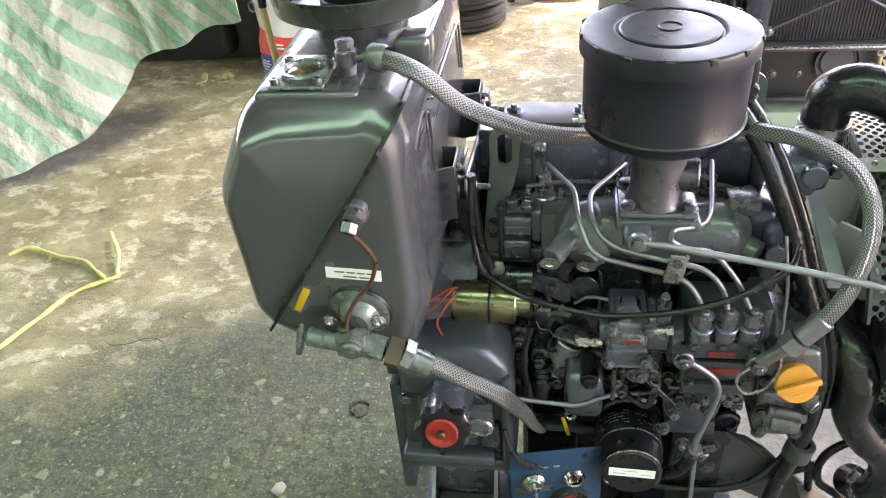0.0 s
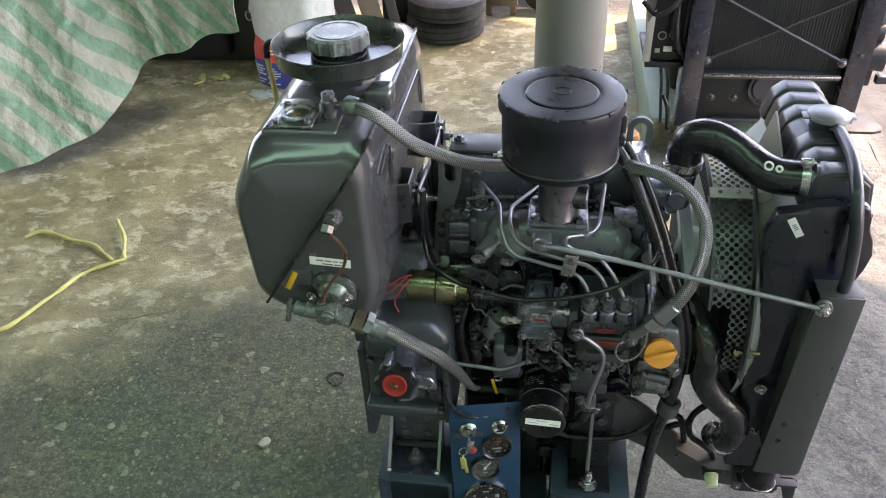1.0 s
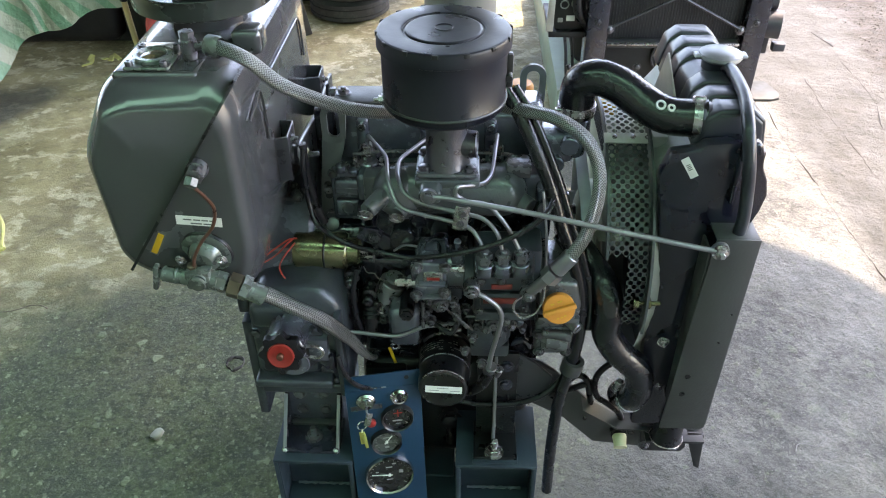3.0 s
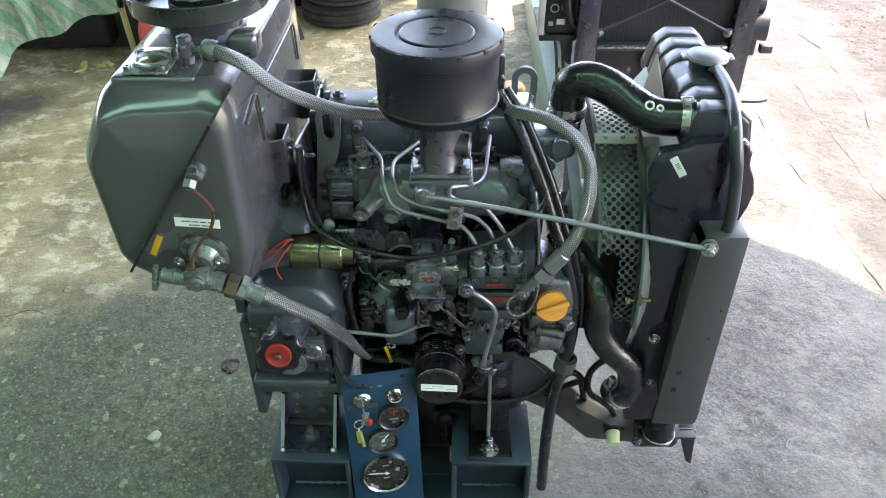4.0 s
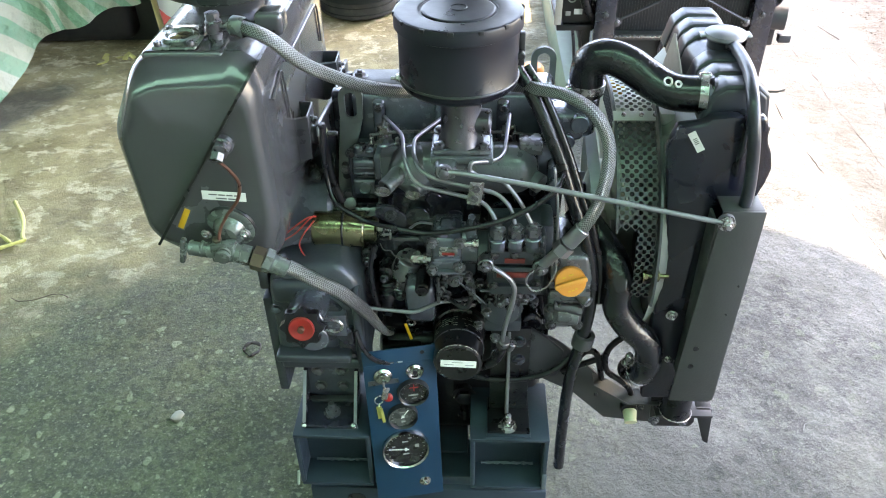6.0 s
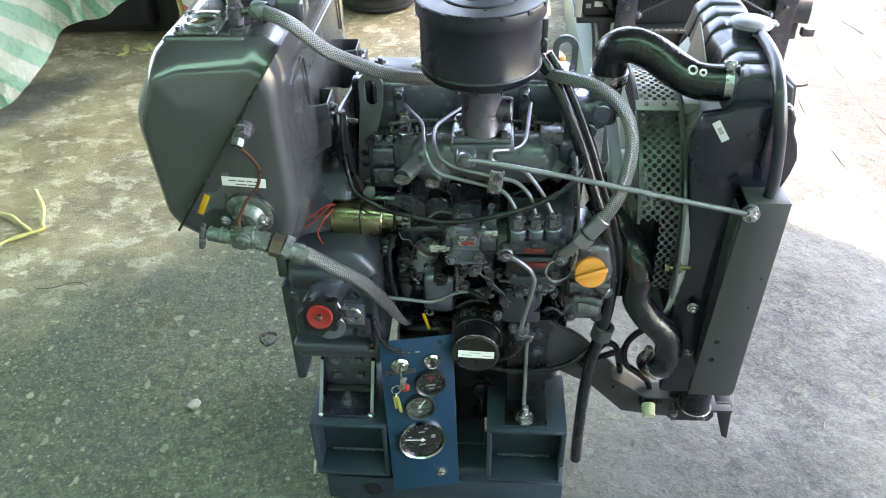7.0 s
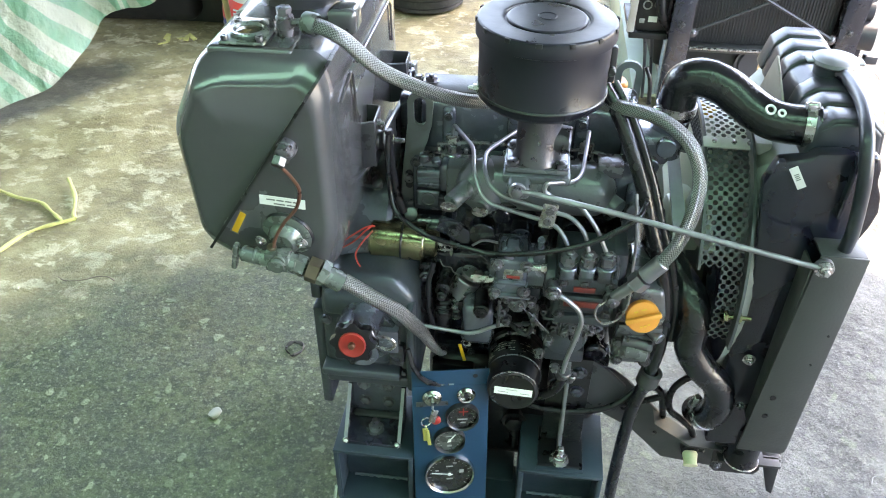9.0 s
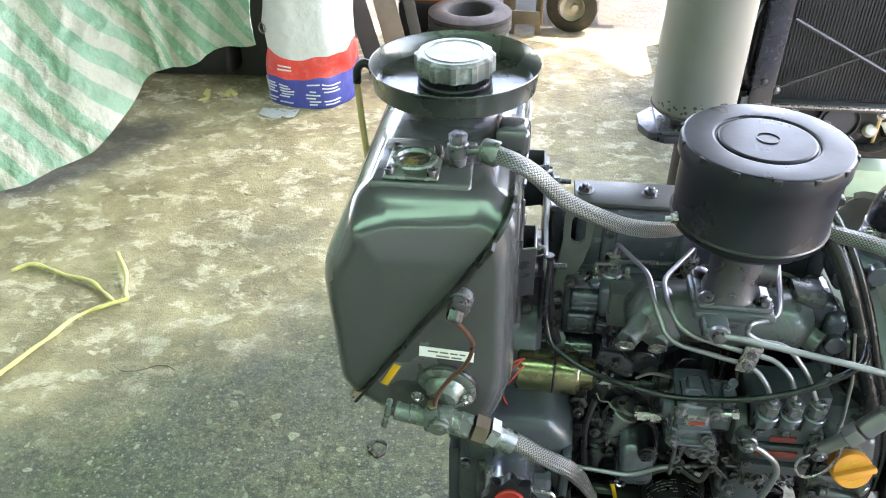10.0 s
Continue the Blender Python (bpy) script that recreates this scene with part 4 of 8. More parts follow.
part("sensor_block", block(0.270, 0.308, 0.905, 0.945, 0.842, 0.863, 0.003), M_CASE, engine)
bm = join(block(0.131, 0.228, 0.842, 0.922, 0.861, 0.875, 0.004), block(0.134, 0.224, 0.845, 0.919, 0.8765, 0.885, 0.004), block(0.138, 0.172, 0.812, 0.850, 0.852, 0.873, 0.008, 3))
flange = part("intake_flange", bm, M_MANIFOLD, engine, "bolted cast flange")
for p in ((0.1450, 0.857, 0.885), (0.2130, 0.855, 0.885), (0.1450, 0.908, 0.885), (0.2130, 0.908, 0.885)):
    bolt_on(flange, p, (0, 0, 1), 0.0085, 0.008, M_BOLT)
part("intake_elbow", join(lathe((0.178, 0.882, 0.884), (0, 0, 1), [(0.036, 0), (0.035, 0.005), (0.0315, 0.011), (0.0310, 0.09), (0.0325, 0.098), (0, 0.098)], 40), cyl((0.178, 0.882, 0.921), (0.222, 0.876, 0.918), 0.020, 0.020), torus((0.2215, 0.876, 0.918), (1, -0.1, 0), 0.0175, 0.0025, 28, 6)), M_ALU, engine, "machined aluminium intake stub")

# injectors with their nuts
for x in (0.044, 0.150, 0.256):
    inj = part("injector", join(cyl((x, 0.988, 0.785), (x, 0.984, 0.852), 0.0085), hexnut((x, 0.986, 0.826), (0, -0.1, 1), 0.0125, 0.012, False, 0), block(x - 0.030, x + 0.030, 0.972, 0.998, 0.806, 0.815, 0.004), cyl((x, 0.986, 0.812), (x, 0.986, 0.822), 0.016)), M_CAN, engine, "steel injector with hex body and clamp")
    for dx in (-0.022, 0.022):
        part("nut", hexnut((x + dx, 0.982, 0.8155), (0, 0, 1), 0.0078, 0.007, True, 0.008), M_STEEL, inj)
    part("pipe_nut", hexnut((x, 0.984, 0.842), (0, -0.05, 1), 0.0115, 0.014, False, 0), M_STEEL, inj, "bright union nut")
    part("banjo", join(cyl((x + 0.001, 0.970, 0.800), (x + 0.001, 0.957, 0.804), 0.011), hexnut((x + 0.001, 0.957, 0.804), (0, -0.9, 0.45), 0.008, 0.006, False, 0)), M_DBOLT, inj)
part("return_rail", tube(smooth_path([(0.020, 0.978, 0.838), (0.044, 0.978, 0.842), (0.08, 0.984, 0.842), (0.150, 0.984, 0.842), (0.256, 0.982, 0.842), (0.29, 0.975, 0.838), (0.325, 0.955, 0.828)], 6), 0.0032, 8), M_BOLT, engine)
for x in (0.005, 0.10, 0.20, 0.30):
    bolt_on(engine, (x, 0.970, 0.818), (0, 0, 1), 0.009, 0.008, M_DBOLT)

# high pressure pipes
pipes = (
    [(0.044, 0.984, 0.850), (0.0445, 0.983, 0.866), (0.047, 0.979, 0.8735), (0.083, 0.914, 0.874), (0.088, 0.868, 0.861), (0.101, 0.842, 0.837), (0.116, 0.835, 0.827), (0.200, 0.825, 0.811), (0.217, 0.820, 0.805), (0.231, 0.810, 0.789), (0.2370, 0.803, 0.768)],
    [(0.150, 0.984, 0.850), (0.151, 0.983, 0.868), (0.148, 0.978, 0.8745), (0.102, 0.914, 0.868), (0.103, 0.868, 0.865), (0.115, 0.842, 0.852), (0.134, 0.835, 0.842), (0.192, 0.825, 0.832), (0.234, 0.820, 0.826), (0.256, 0.810, 0.807), (0.2655, 0.803, 0.770)],
    [(0.256, 0.984, 0.850), (0.256, 0.983, 0.874), (0.256, 0.976, 0.880), (0.247, 0.890, 0.857), (0.235, 0.856, 0.862), (0.194, 0.826, 0.876), (0.191, 0.825, 0.863), (0.207, 0.825, 0.851), (0.241, 0.820, 0.851), (0.270, 0.810, 0.818), (0.2925, 0.803, 0.772)],
)
for p in pipes:
    part("fuel_pipe", tube(bend_path(p, 0.014, 6), 0.0033, 10), M_PIPE, engine, "bent steel injection pipe")
clamp = part("pipe_clamp", move(block(-0.011, 0.011, -0.002, 0.002, -0.021, 0.021, 0.0015), pose(0.2010, 0.818, 0.826, 0, 8, 0)), M_STEEL, engine, "small steel clamp plate with two screws")
for dz in (-0.009, 0.009):
    part("screw", lathe((0.2010 + dz * 0.14, 0.816, 0.826 + dz), FRONT, [(0, 0), (0.006, 0), (0.006, 0.002), (0.002, 0.0025), (0, 0.001)], 14), M_BOLT, clamp)

# injection pump
pump = part("injection_pump", roughen(block(0.222, 0.316, 0.815, 0.90, 0.630, 0.748, 0.008, 3), 0.0006, 40), M_HOUSING, engine, "grey-green inline injection pump with three outlets")
pieces("cover", pump, M_HOUSING, [block(0.232, 0.298, 0.803, 0.82, 0.664, 0.692, 0.004), block(0.228, 0.308, 0.803, 0.82, 0.697, 0.726, 0.005), block(0.224, 0.312, 0.806, 0.82, 0.726, 0.742, 0.006), block(0.305, 0.330, 0.84, 0.91, 0.60, 0.75, 0.008), cyl((0.222, 0.84, 0.70), (0.206, 0.84, 0.70), 0.034), block(0.226, 0.312, 0.806, 0.82, 0.632, 0.650, 0.004), block(0.296, 0.314, 0.800, 0.82, 0.682, 0.724, 0.005)])
part("red_plate", block(0.249, 0.282, 0.8000, 0.8032, 0.7035, 0.7125, 0.001), M_REDD, pump, "faded red plate")
part("red_plate", block(0.237, 0.290, 0.8000, 0.8032, 0.6735, 0.6845, 0.001), M_REDD, pump, "faded red plate")
for x, z in ((0.2372, 0.748), (0.2655, 0.750), (0.2925, 0.752)):
    holder = part("delivery_valve", join(cyl((x, 0.806, z - 0.012), (x, 0.803, z + 0.006), 0.0145), cyl((x, 0.803, z + 0.004), (x, 0.802, z + 0.014), 0.0105)), M_CAST, pump)
    part("union_nut", hexnut((x, 0.802, z + 0.010), (0, -0.05, 1), 0.0125, 0.016, False, 0.003), M_BOLT, holder)
for x, z in ((0.233, 0.718), (0.303, 0.718), (0.265, 0.719), (0.232, 0.690), (0.302, 0.662), (0.232, 0.656)):
    bolt_on(pump, (x, 0.8025, z), FRONT, 0.006, 0.004, M_DBOLT)
pieces("scallop", pump, M_HOUSING, [roughen(block(x - 0.012, x + 0.012, 0.798, 0.822, 0.724, 0.743, 0.005, 2), 0.0004, 40) for x in (0.2372, 0.2655, 0.2925)])
# governor and feed pump to the left of it
gbm = [block(0.134, 0.178, 0.806, 0.822, 0.700, 0.706, 0.002), block(0.128, 0.182, 0.812, 0.88, 0.668, 0.696, 0.005), cyl((0.178, 0.86, 0.700), (0.206, 0.86, 0.700), 0.036), cyl((0.192, 0.845, 0.735), (0.196, 0.83, 0.775), 0.006), block(0.186, 0.204, 0.82, 0.85, 0.735, 0.756, 0.004), block(0.130, 0.204, 0.85, 0.91, 0.635, 0.675, 0.006), cyl((0.120, 0.86, 0.690), (0.132, 0.86, 0.690), 0.016), cyl((0.148, 0.83, 0.735), (0.148, 0.83, 0.750), 0.012), block(0.136, 0.160, 0.825, 0.86, 0.738, 0.748, 0.004)]
gov = part("governor_housing", roughen(block(0.130, 0.180, 0.815, 0.89, 0.672, 0.741, 0.007, 3), 0.0006, 40), M_CAST, engine, "grey-green governor housing")
gbm += [prism([(0.139, 0.7415), (0.149, 0.7415), (0.154, 0.7475), (0.159, 0.7415), (0.170, 0.7415), (0.163, 0.753), (0.146, 0.753)], 0.835, 0.86, "xz", 0.001), block(0.124, 0.187, 0.803, 0.83, 0.676, 0.681, 0.002)]
pieces("cover", gov, M_CAST, gbm)
lab = part("maker_plate", block(0.143, 0.173, 0.8125, 0.8155, 0.7065, 0.7245, 0.0008), M_STEEL, gov, "small metal plate with a red bar")
part("bar", bars((0.148, 0.8122, 0.710), (1, 0, 0), (0, 0, 1), [(0.0, 0, 0.020, 0.0045)]), M_RED, lab)
part("bar", bars((0.147, 0.8122, 0.7185), (1, 0, 0), (0, 0, 1), [(0.0, 0, 0.006, 0.003), (0.009, 0, 0.012, 0.003)]), M_INK, lab)
for p in ((0.131, 0.806, 0.684), (0.150, 0.83, 0.655), (0.172, 0.800, 0.668), (0.176, 0.806, 0.690), (0.133, 0.812, 0.735), (0.177, 0.812, 0.735)):
    bolt_on(gov, p, FRONT, 0.0075, 0.008, M_BOLT, 0.003)
for a in range(5):
    t = a * 2 * math.pi / 5
    bolt_on(gov, (0.206, 0.86 + 0.029 * math.cos(t), 0.700 + 0.029 * math.sin(t)), (1, 0, 0), 0.0055, 0.005, M_DBOLT)
part("fuel_adaptor", join(cyl((0.090, 0.878, 0.652), (0.128, 0.872, 0.655), 0.0085), hexnut((0.094, 0.878, 0.652), (1, 0, 0), 0.0120, 0.014, False, 0), hexnut((0.112, 0.875, 0.654), (1, 0, 0), 0.0115, 0.008, False, 0)), M_STEEL, gov, "zinc-plated hex adaptor")
# stop solenoid: dull steel can
part("stop_solenoid", join(cyl((0.084, 0.908, 0.628), (0.060, 0.910, 0.570), 0.0235, 0.0235), lathe((0.086, 0.908, 0.632), (0.38, 0, 0.92), [(0, 0), (0.017, 0), (0.017, 0.006), (0.007, 0.009), (0, 0.009)], 20)), M_CAN, engine, "dull steel stop solenoid can")
part("solenoid_rim", torus((0.061, 0.910, 0.572), (0.38, 0, 0.92), 0.0235, 0.0016, 28, 6), M_STEEL, engine)
# sensor switches on the side
for x, z in ((0.012, 0.640), (0.040, 0.600), (0.066, 0.560), (0.118, 0.60)):
    part("switch", join(cyl((x, 0.95, z), (x, 0.902, z), 0.014), hexnut((x, 0.904, z), FRONT, 0.0155, 0.008, False, 0), cyl((x, 0.896, z), (x, 0.878, z + 0.002), 0.009), cyl((x, 0.882, z + 0.002), (x, 0.872, z + 0.003), 0.0045)), M_DBOLT, engine, "dark screwed-in switch")
part("connector", join(block(0.006, 0.022, 0.876, 0.892, 0.592, 0.622, 0.003), block(0.009, 0.019, 0.872, 0.878, 0.600, 0.612, 0.001), block(0.010, 0.020, 0.884, 0.892, 0.52, 0.60, 0.002)), M_BLACK, engine, "black square plug on its lead")
part("corrugated_plug", lathe((0.044, 0.885, 0.592), (0, -0.25, -0.97), [(0, 0), (0.010, 0), (0.014, 0.004), (0.011, 0.008), (0.015, 0.012), (0.012, 0.016), (0.016, 0.020), (0.016, 0.032), (0.011, 0.034), (0.011, 0.05), (0, 0.05)], 22), M_BLACK, engine, "ribbed black rubber boot")

# yellow passivated starter solenoid
SX, SY, SZ = -0.081, 0.912, 0.692
sol = part("starter_solenoid", lathe((SX, SY, SZ), (1, 0, -0.03), [(0, 0), (0.029, 0), (0.032, 0.003), (0.032, 0.050), (0.0312, 0.0505), (0.0312, 0.0525), (0.032, 0.053), (0.032, 0.086), (0.029, 0.090), (0.023, 0.090), (0.023, 0.108), (0.019, 0.112), (0, 0.112)], 44), M_BRASS, engine, "yellow passivated starter solenoid can")
part("terminal", join(cyl((SX + 0.110, SY, SZ - 0.003), (SX + 0.132, SY, SZ - 0.003), 0.0035), hexnut((SX + 0.114, SY, SZ - 0.003), (1, 0, 0), 0.007, 0.005, False, 0), block(SX + 0.122, SX + 0.125, SY - 0.012, SY - 0.002, SZ - 0.012, SZ + 0.012, 0.001), block(SX + 0.114, SX + 0.136, SY - 0.016, SY - 0.010, SZ - 0.006, SZ - 0.003, 0.001), cyl((SX + 0.134, SY - 0.013, SZ - 0.016), (SX + 0.136, SY - 0.013, SZ + 0.014), 0.0022)), M_STEEL, sol)
part("tie", torus((SX + 0.053, SY, SZ - 0.0015), (1, 0, -0.03), 0.0325, 0.0019, 36, 6), M_BLACK, sol)
part("rear_neck", cyl((SX + 0.001, SY, SZ), (SX - 0.05, SY, SZ), 0.012), M_ALU, sol)
part("starter_motor", join(cyl((-0.03, 0.965, 0.59), (0.02, 0.965, 0.59), 0.05), cyl((-0.06, 0.985, 0.67), (0.03, 0.985, 0.67), 0.04)), M_BLOCK, engine, "dark starter motor body")
part("support_plate", prism([(0.034, 0.749), (0.063, 0.744), (0.083, 0.727), (0.082, 0.704), (0.071, 0.703), (0.028, 0.726)], 0.898, 0.906, "xz", 0.001), M_BLOCK, engine)
part("support_arm", prism([(0.906, 0.749), (0.955, 0.765), (0.955, 0.70), (0.906, 0.715)], 0.036, 0.042, "yz", 0.001), M_BLOCK, engine)
bolt_on(engine, (0.058, 0.898, 0.728), FRONT, 0.008)

# gear case on the other end with the orange filler cap
bm = join(prism([(0.324, 0.553), (0.324, 0.700), (0.338, 0.711), (0.386, 0.708), (0.397, 0.66), (0.388, 0.572), (0.372, 0.551)], 0.812, 0.93, "xz", 0.008, 3), block(0.326, 0.394, 0.804, 0.82, 0.630, 0.642, 0.003), block(0.334, 0.386, 0.808, 0.82, 0.566, 0.618, 0.006), cyl((0.376, 0.82, 0.625), (0.392, 0.80, 0.622), 0.010), cyl((0.345, 0.82, 0.585), (0.38, 0.815, 0.583), 0.02))
case = part("gear_case", roughen(bm, 0.0006, 40), M_CASE, engine, "pale grey-green cast timing gear case")
cd = V((0.02, -0.93, 0.36)).normalized()
cp = V((0.3555, 0.812, 0.667))
cap = part("oil_filler_cap", lathe(cp, cd, [(0, 0), (0.021, 0), (0.021, 0.016), (0.0255, 0.018), (0.0255, 0.026), (0.024, 0.028), (0, 0.028)], 40), M_ORANGE, engine, "round orange oil filler cap with a raised grip bar")
part("grip_bar", move(block(-0.027, 0.027, -0.0045, 0.0045, 0, 0.011, 0.003), axis_matrix(cp + cd * 0.027, cd) @ pose(0, 0, 0, 0, 0, 18)), M_ORANGE, cap)
for a, b, w in ((0.004, 0.012, 0.008), (-0.008, 0.011, 0.006), (-0.006, -0.014, 0.004), (0.0, -0.014, 0.004), (0.006, -0.013, 0.004)):
    part("mark", move(block(-w / 2, w / 2, -0.0012, 0.0012, 0, 0.0008, 0), axis_matrix(cp + cd * 0.0278, cd) @ pose(0, 0, 0, 0, 0, 18) @ pose(a, b, 0)), M_YELLOW, cap)
for x, z in ((0.331, 0.700), (0.330, 0.655), (0.330, 0.60), (0.333, 0.561), (0.378, 0.562)):
    bolt_on(case, (x, 0.811, z), FRONT, 0.0075, 0.006, M_DBOLT)
part("boss_ring", join(torus((0.307, 0.868, 0.517), FRONT, 0.0135, 0.006, 24, 8), cyl((0.307, 0.90, 0.517), (0.307, 0.866, 0.517), 0.010)), M_BLOCK, engine)
# feed pump and lower parts under the injection pump
lift = part("lift_pump", roughen(join(lathe((0.249, 0.885, 0.572), (0, -1, 0.05), [(0, 0), (0.036, 0), (0.036, 0.045), (0.0345, 0.050), (0.030, 0.0515), (0.028, 0.058), (0.012, 0.062), (0, 0.062)], 44), block(0.218, 0.285, 0.835, 0.90, 0.520, 0.548, 0.006), block(0.222, 0.272, 0.83, 0.90, 0.60, 0.622, 0.006)), 0.0004, 40), M_HOUSING, engine, "grey domed feed pump with hose tails")
part("rim", torus((0.249, 0.842, 0.574), (0, -1, 0.05), 0.0355, 0.0022, 44, 6), M_CAST, lift)
# small fittings, levers and rods round the governor
for x, z, r, m in ((0.166, 0.647, 0.012, M_BOLT), (0.145, 0.631, 0.008, M_DBOLT), (0.189, 0.654, 0.007, M_BOLT), (0.194, 0.629, 0.007, M_DBOLT), (0.228, 0.606, 0.008, M_DBOLT), (0.242, 0.628, 0.009, M_CAST), (0.227, 0.640, 0.006, M_BOLT), (0.152, 0.612, 0.007, M_DBOLT), (0.298, 0.617, 0.008, M_CAST), (0.304, 0.600, 0.006, M_BOLT), (0.210, 0.640, 0.006, M_DBOLT)):
    part("fitting", hexnut((x, 0.83, z), FRONT, r, 0.012, True, 0.004), m, engine)
for a, b, r in (((0.172, 0.822, 0.650), (0.212, 0.818, 0.604), 0.0022), ((0.186, 0.818, 0.640), (0.222, 0.815, 0.601), 0.0018), ((0.210, 0.815, 0.633), (0.290, 0.815, 0.632), 0.0028), ((0.225, 0.818, 0.622), (0.262, 0.818, 0.624), 0.0022), ((0.238, 0.812, 0.602), (0.238, 0.815, 0.640), 0.0035), ((0.276, 0.815, 0.600), (0.282, 0.815, 0.645), 0.0026), ((0.140, 0.818, 0.66), (0.140, 0.815, 0.605), 0.0030)):
    part("control_rod", cyl(a, b, r, None, 10), M_DBOLT, engine)
part("lever_plate", prism([(0.186, 0.655), (0.200, 0.652), (0.204, 0.610), (0.196, 0.604), (0.188, 0.625)], 0.822, 0.826, "xz", 0.0008), M_DBOLT, engine)
part("rod_sleeve", join(cyl((0.170, 0.814, 0.732), (0.207, 0.814, 0.733), 0.005), hexnut((0.199, 0.814, 0.733), (1, 0, 0), 0.0078, 0.008, False, 0), hexnut((0.174, 0.814, 0.732), (1, 0, 0), 0.007, 0.006, False, 0)), M_STEEL, engine, "bright threaded sleeve")
part("drain_block", block(0.178, 0.203, 0.842, 0.856, 0.570, 0.579, 0.002), M_STEEL, engine)
part("pump_cover", roughen(block(0.076, 0.132, 0.852, 0.92, 0.520, 0.606, 0.014, 4), 0.0008, 30), M_CAST, engine, "rounded grey-green cast cover")
part("plug", join(cyl((0.110, 0.886, 0.612), (0.110, 0.838, 0.612), 0.0125), hexnut((0.110, 0.840, 0.612), FRONT, 0.011, 0.007, False, 0)), M_BLACK, engine)
part("case_boss", join(cyl((0.335, 0.806, 0.610), (0.378, 0.800, 0.606), 0.0085), hexnut((0.374, 0.800, 0.606), (1, 0, 0), 0.0095, 0.008, False, 0)), M_ALU, engine)
for pts in ([(0.03, 0.86, 0.69), (0.022, 0.852, 0.65), (0.024, 0.85, 0.60), (0.03, 0.86, 0.55)], [(0.195, 0.83, 0.60), (0.185, 0.825, 0.585), (0.16, 0.84, 0.59), (0.135, 0.87, 0.58)]):
    part("cable", tube(smooth_path(pts, 6), 0.0045, 8), M_BLACK, engine)
for x, z in ((0.222, 0.59), (0.245, 0.612), (0.262, 0.60), (0.255, 0.62), (0.238, 0.53), (0.21, 0.56), (0.285, 0.62), (0.275, 0.63)):
    bolt_on(engine, (x, 0.812, z), FRONT, 0.0068, 0.010, M_BOLT, 0.002)
part("fuel_pipe", tube(bend_path([(0.219, 0.792, 0.706), (0.239, 0.790, 0.697), (0.261, 0.790, 0.677), (0.268, 0.790, 0.657), (0.263, 0.790, 0.621), (0.253, 0.792, 0.570), (0.250, 0.795, 0.537)], 0.014), 0.0041, 10), M_PIPE, engine, "bent steel feed pipe")
part("banjo_bolt", join(cyl((0.219, 0.815, 0.706), (0.219, 0.786, 0.708), 0.0125), hexnut((0.219, 0.786, 0.708), FRONT, 0.0095, 0.006, False, 0.002)), M_BOLT, engine)
part("hose_tail", join(cyl((0.262, 0.81, 0.505), (0.268, 0.808, 0.522), 0.009), cyl((0.250, 0.808, 0.512), (0.254, 0.802, 0.532), 0.0105)), M_BOLT, engine, "dull hose clip")
part("fuel_hose", tube(smooth_path([(0.254, 0.806, 0.520), (0.247, 0.803, 0.50), (0.236, 0.808, 0.475), (0.215, 0.82, 0.450), (0.19, 0.85, 0.425)], 6), 0.009, 12), M_BLACK, engine, "short black fuel hose")
# oil filter
of_d = V((-0.01, -1.0, 0.06)).normalized()
of_p = V((0.1735, 0.905, 0.470))
filt = part("oil_filter", lathe(of_p, of_d, [(0, 0), (0.050, 0), (0.050, 0.012), (0.0465, 0.014), (0.0465, 0.066), (0.0450, 0.068), (0.0445, 0.099), (0.0425, 0.106), (0.038, 0.1085), (0.034, 0.1075), (0, 0.1075)], 56), M_FILTER, engine, "glossy black screw-on oil filter with printed band and white label")
fa = axis_matrix(of_p, of_d)
bm = bmesh.new()
rng = random.Random(4)
for row in range(5):
    a = radians(28)
    while a < radians(152):
        w = rng.uniform(0.04, 0.22)
        h = 0.030 + row * 0.0058
        b = bmesh.new()
        vs = [b.verts.new(fa @ V((0.0468 * math.cos(t), 0.0468 * math.sin(t), k))) for t, k in ((a, h), (a + w, h), (a + w, h + 0.0016), (a, h + 0.0016))]
        b.faces.new(vs)
        if rng.random() < 0.72:
            bm = join(bm, b)
        a += w + rng.uniform(0.04, 0.1)
bm.normal_update()
part("printed_band", bm, M_PRINT, filt, "small unreadable white print", kind="stuff")
# thin pale ring modelled as the highlight round the filter's rim
part("rim_glint", torus(fa @ V((0, 0, 0.0665)), of_d, 0.0462, 0.0009, 56, 6), M_BOLT, filt)
lb = part("label", move(block(-0.032, 0.032, -0.0075, 0.0075, 0, 0.0008, 0), fa @ pose(0.001, 0.0, 0.1076, 0, 0, 178)), M_WHITE, filt, "white paper label with unreadable print")
part("print", move(join(block(-0.028, -0.012, 0.0015, 0.0027, 0.0008, 0.0011, 0), block(0.008, 0.026, 0.0015, 0.0027, 0.0008, 0.0011, 0), block(-0.008, 0.012, -0.004, -0.003, 0.0008, 0.0011, 0)), fa @ pose(0.001, 0.0, 0.1076, 0, 0, 178)), M_DIM, lb)
arc = [fa @ V((0.0425 * math.cos(t), 0.0425 * math.sin(t), 0.1055)) for t in [radians(30 + 6 * k) for k in range(20)]]
part("smear", tube(arc, 0.001, 6, True, [0.0004 + 0.0012 * abs(math.sin(k * 1.9 + 0.4)) for k in range(20)]), M_STEEL, filt, "pale grease smear on the rim")
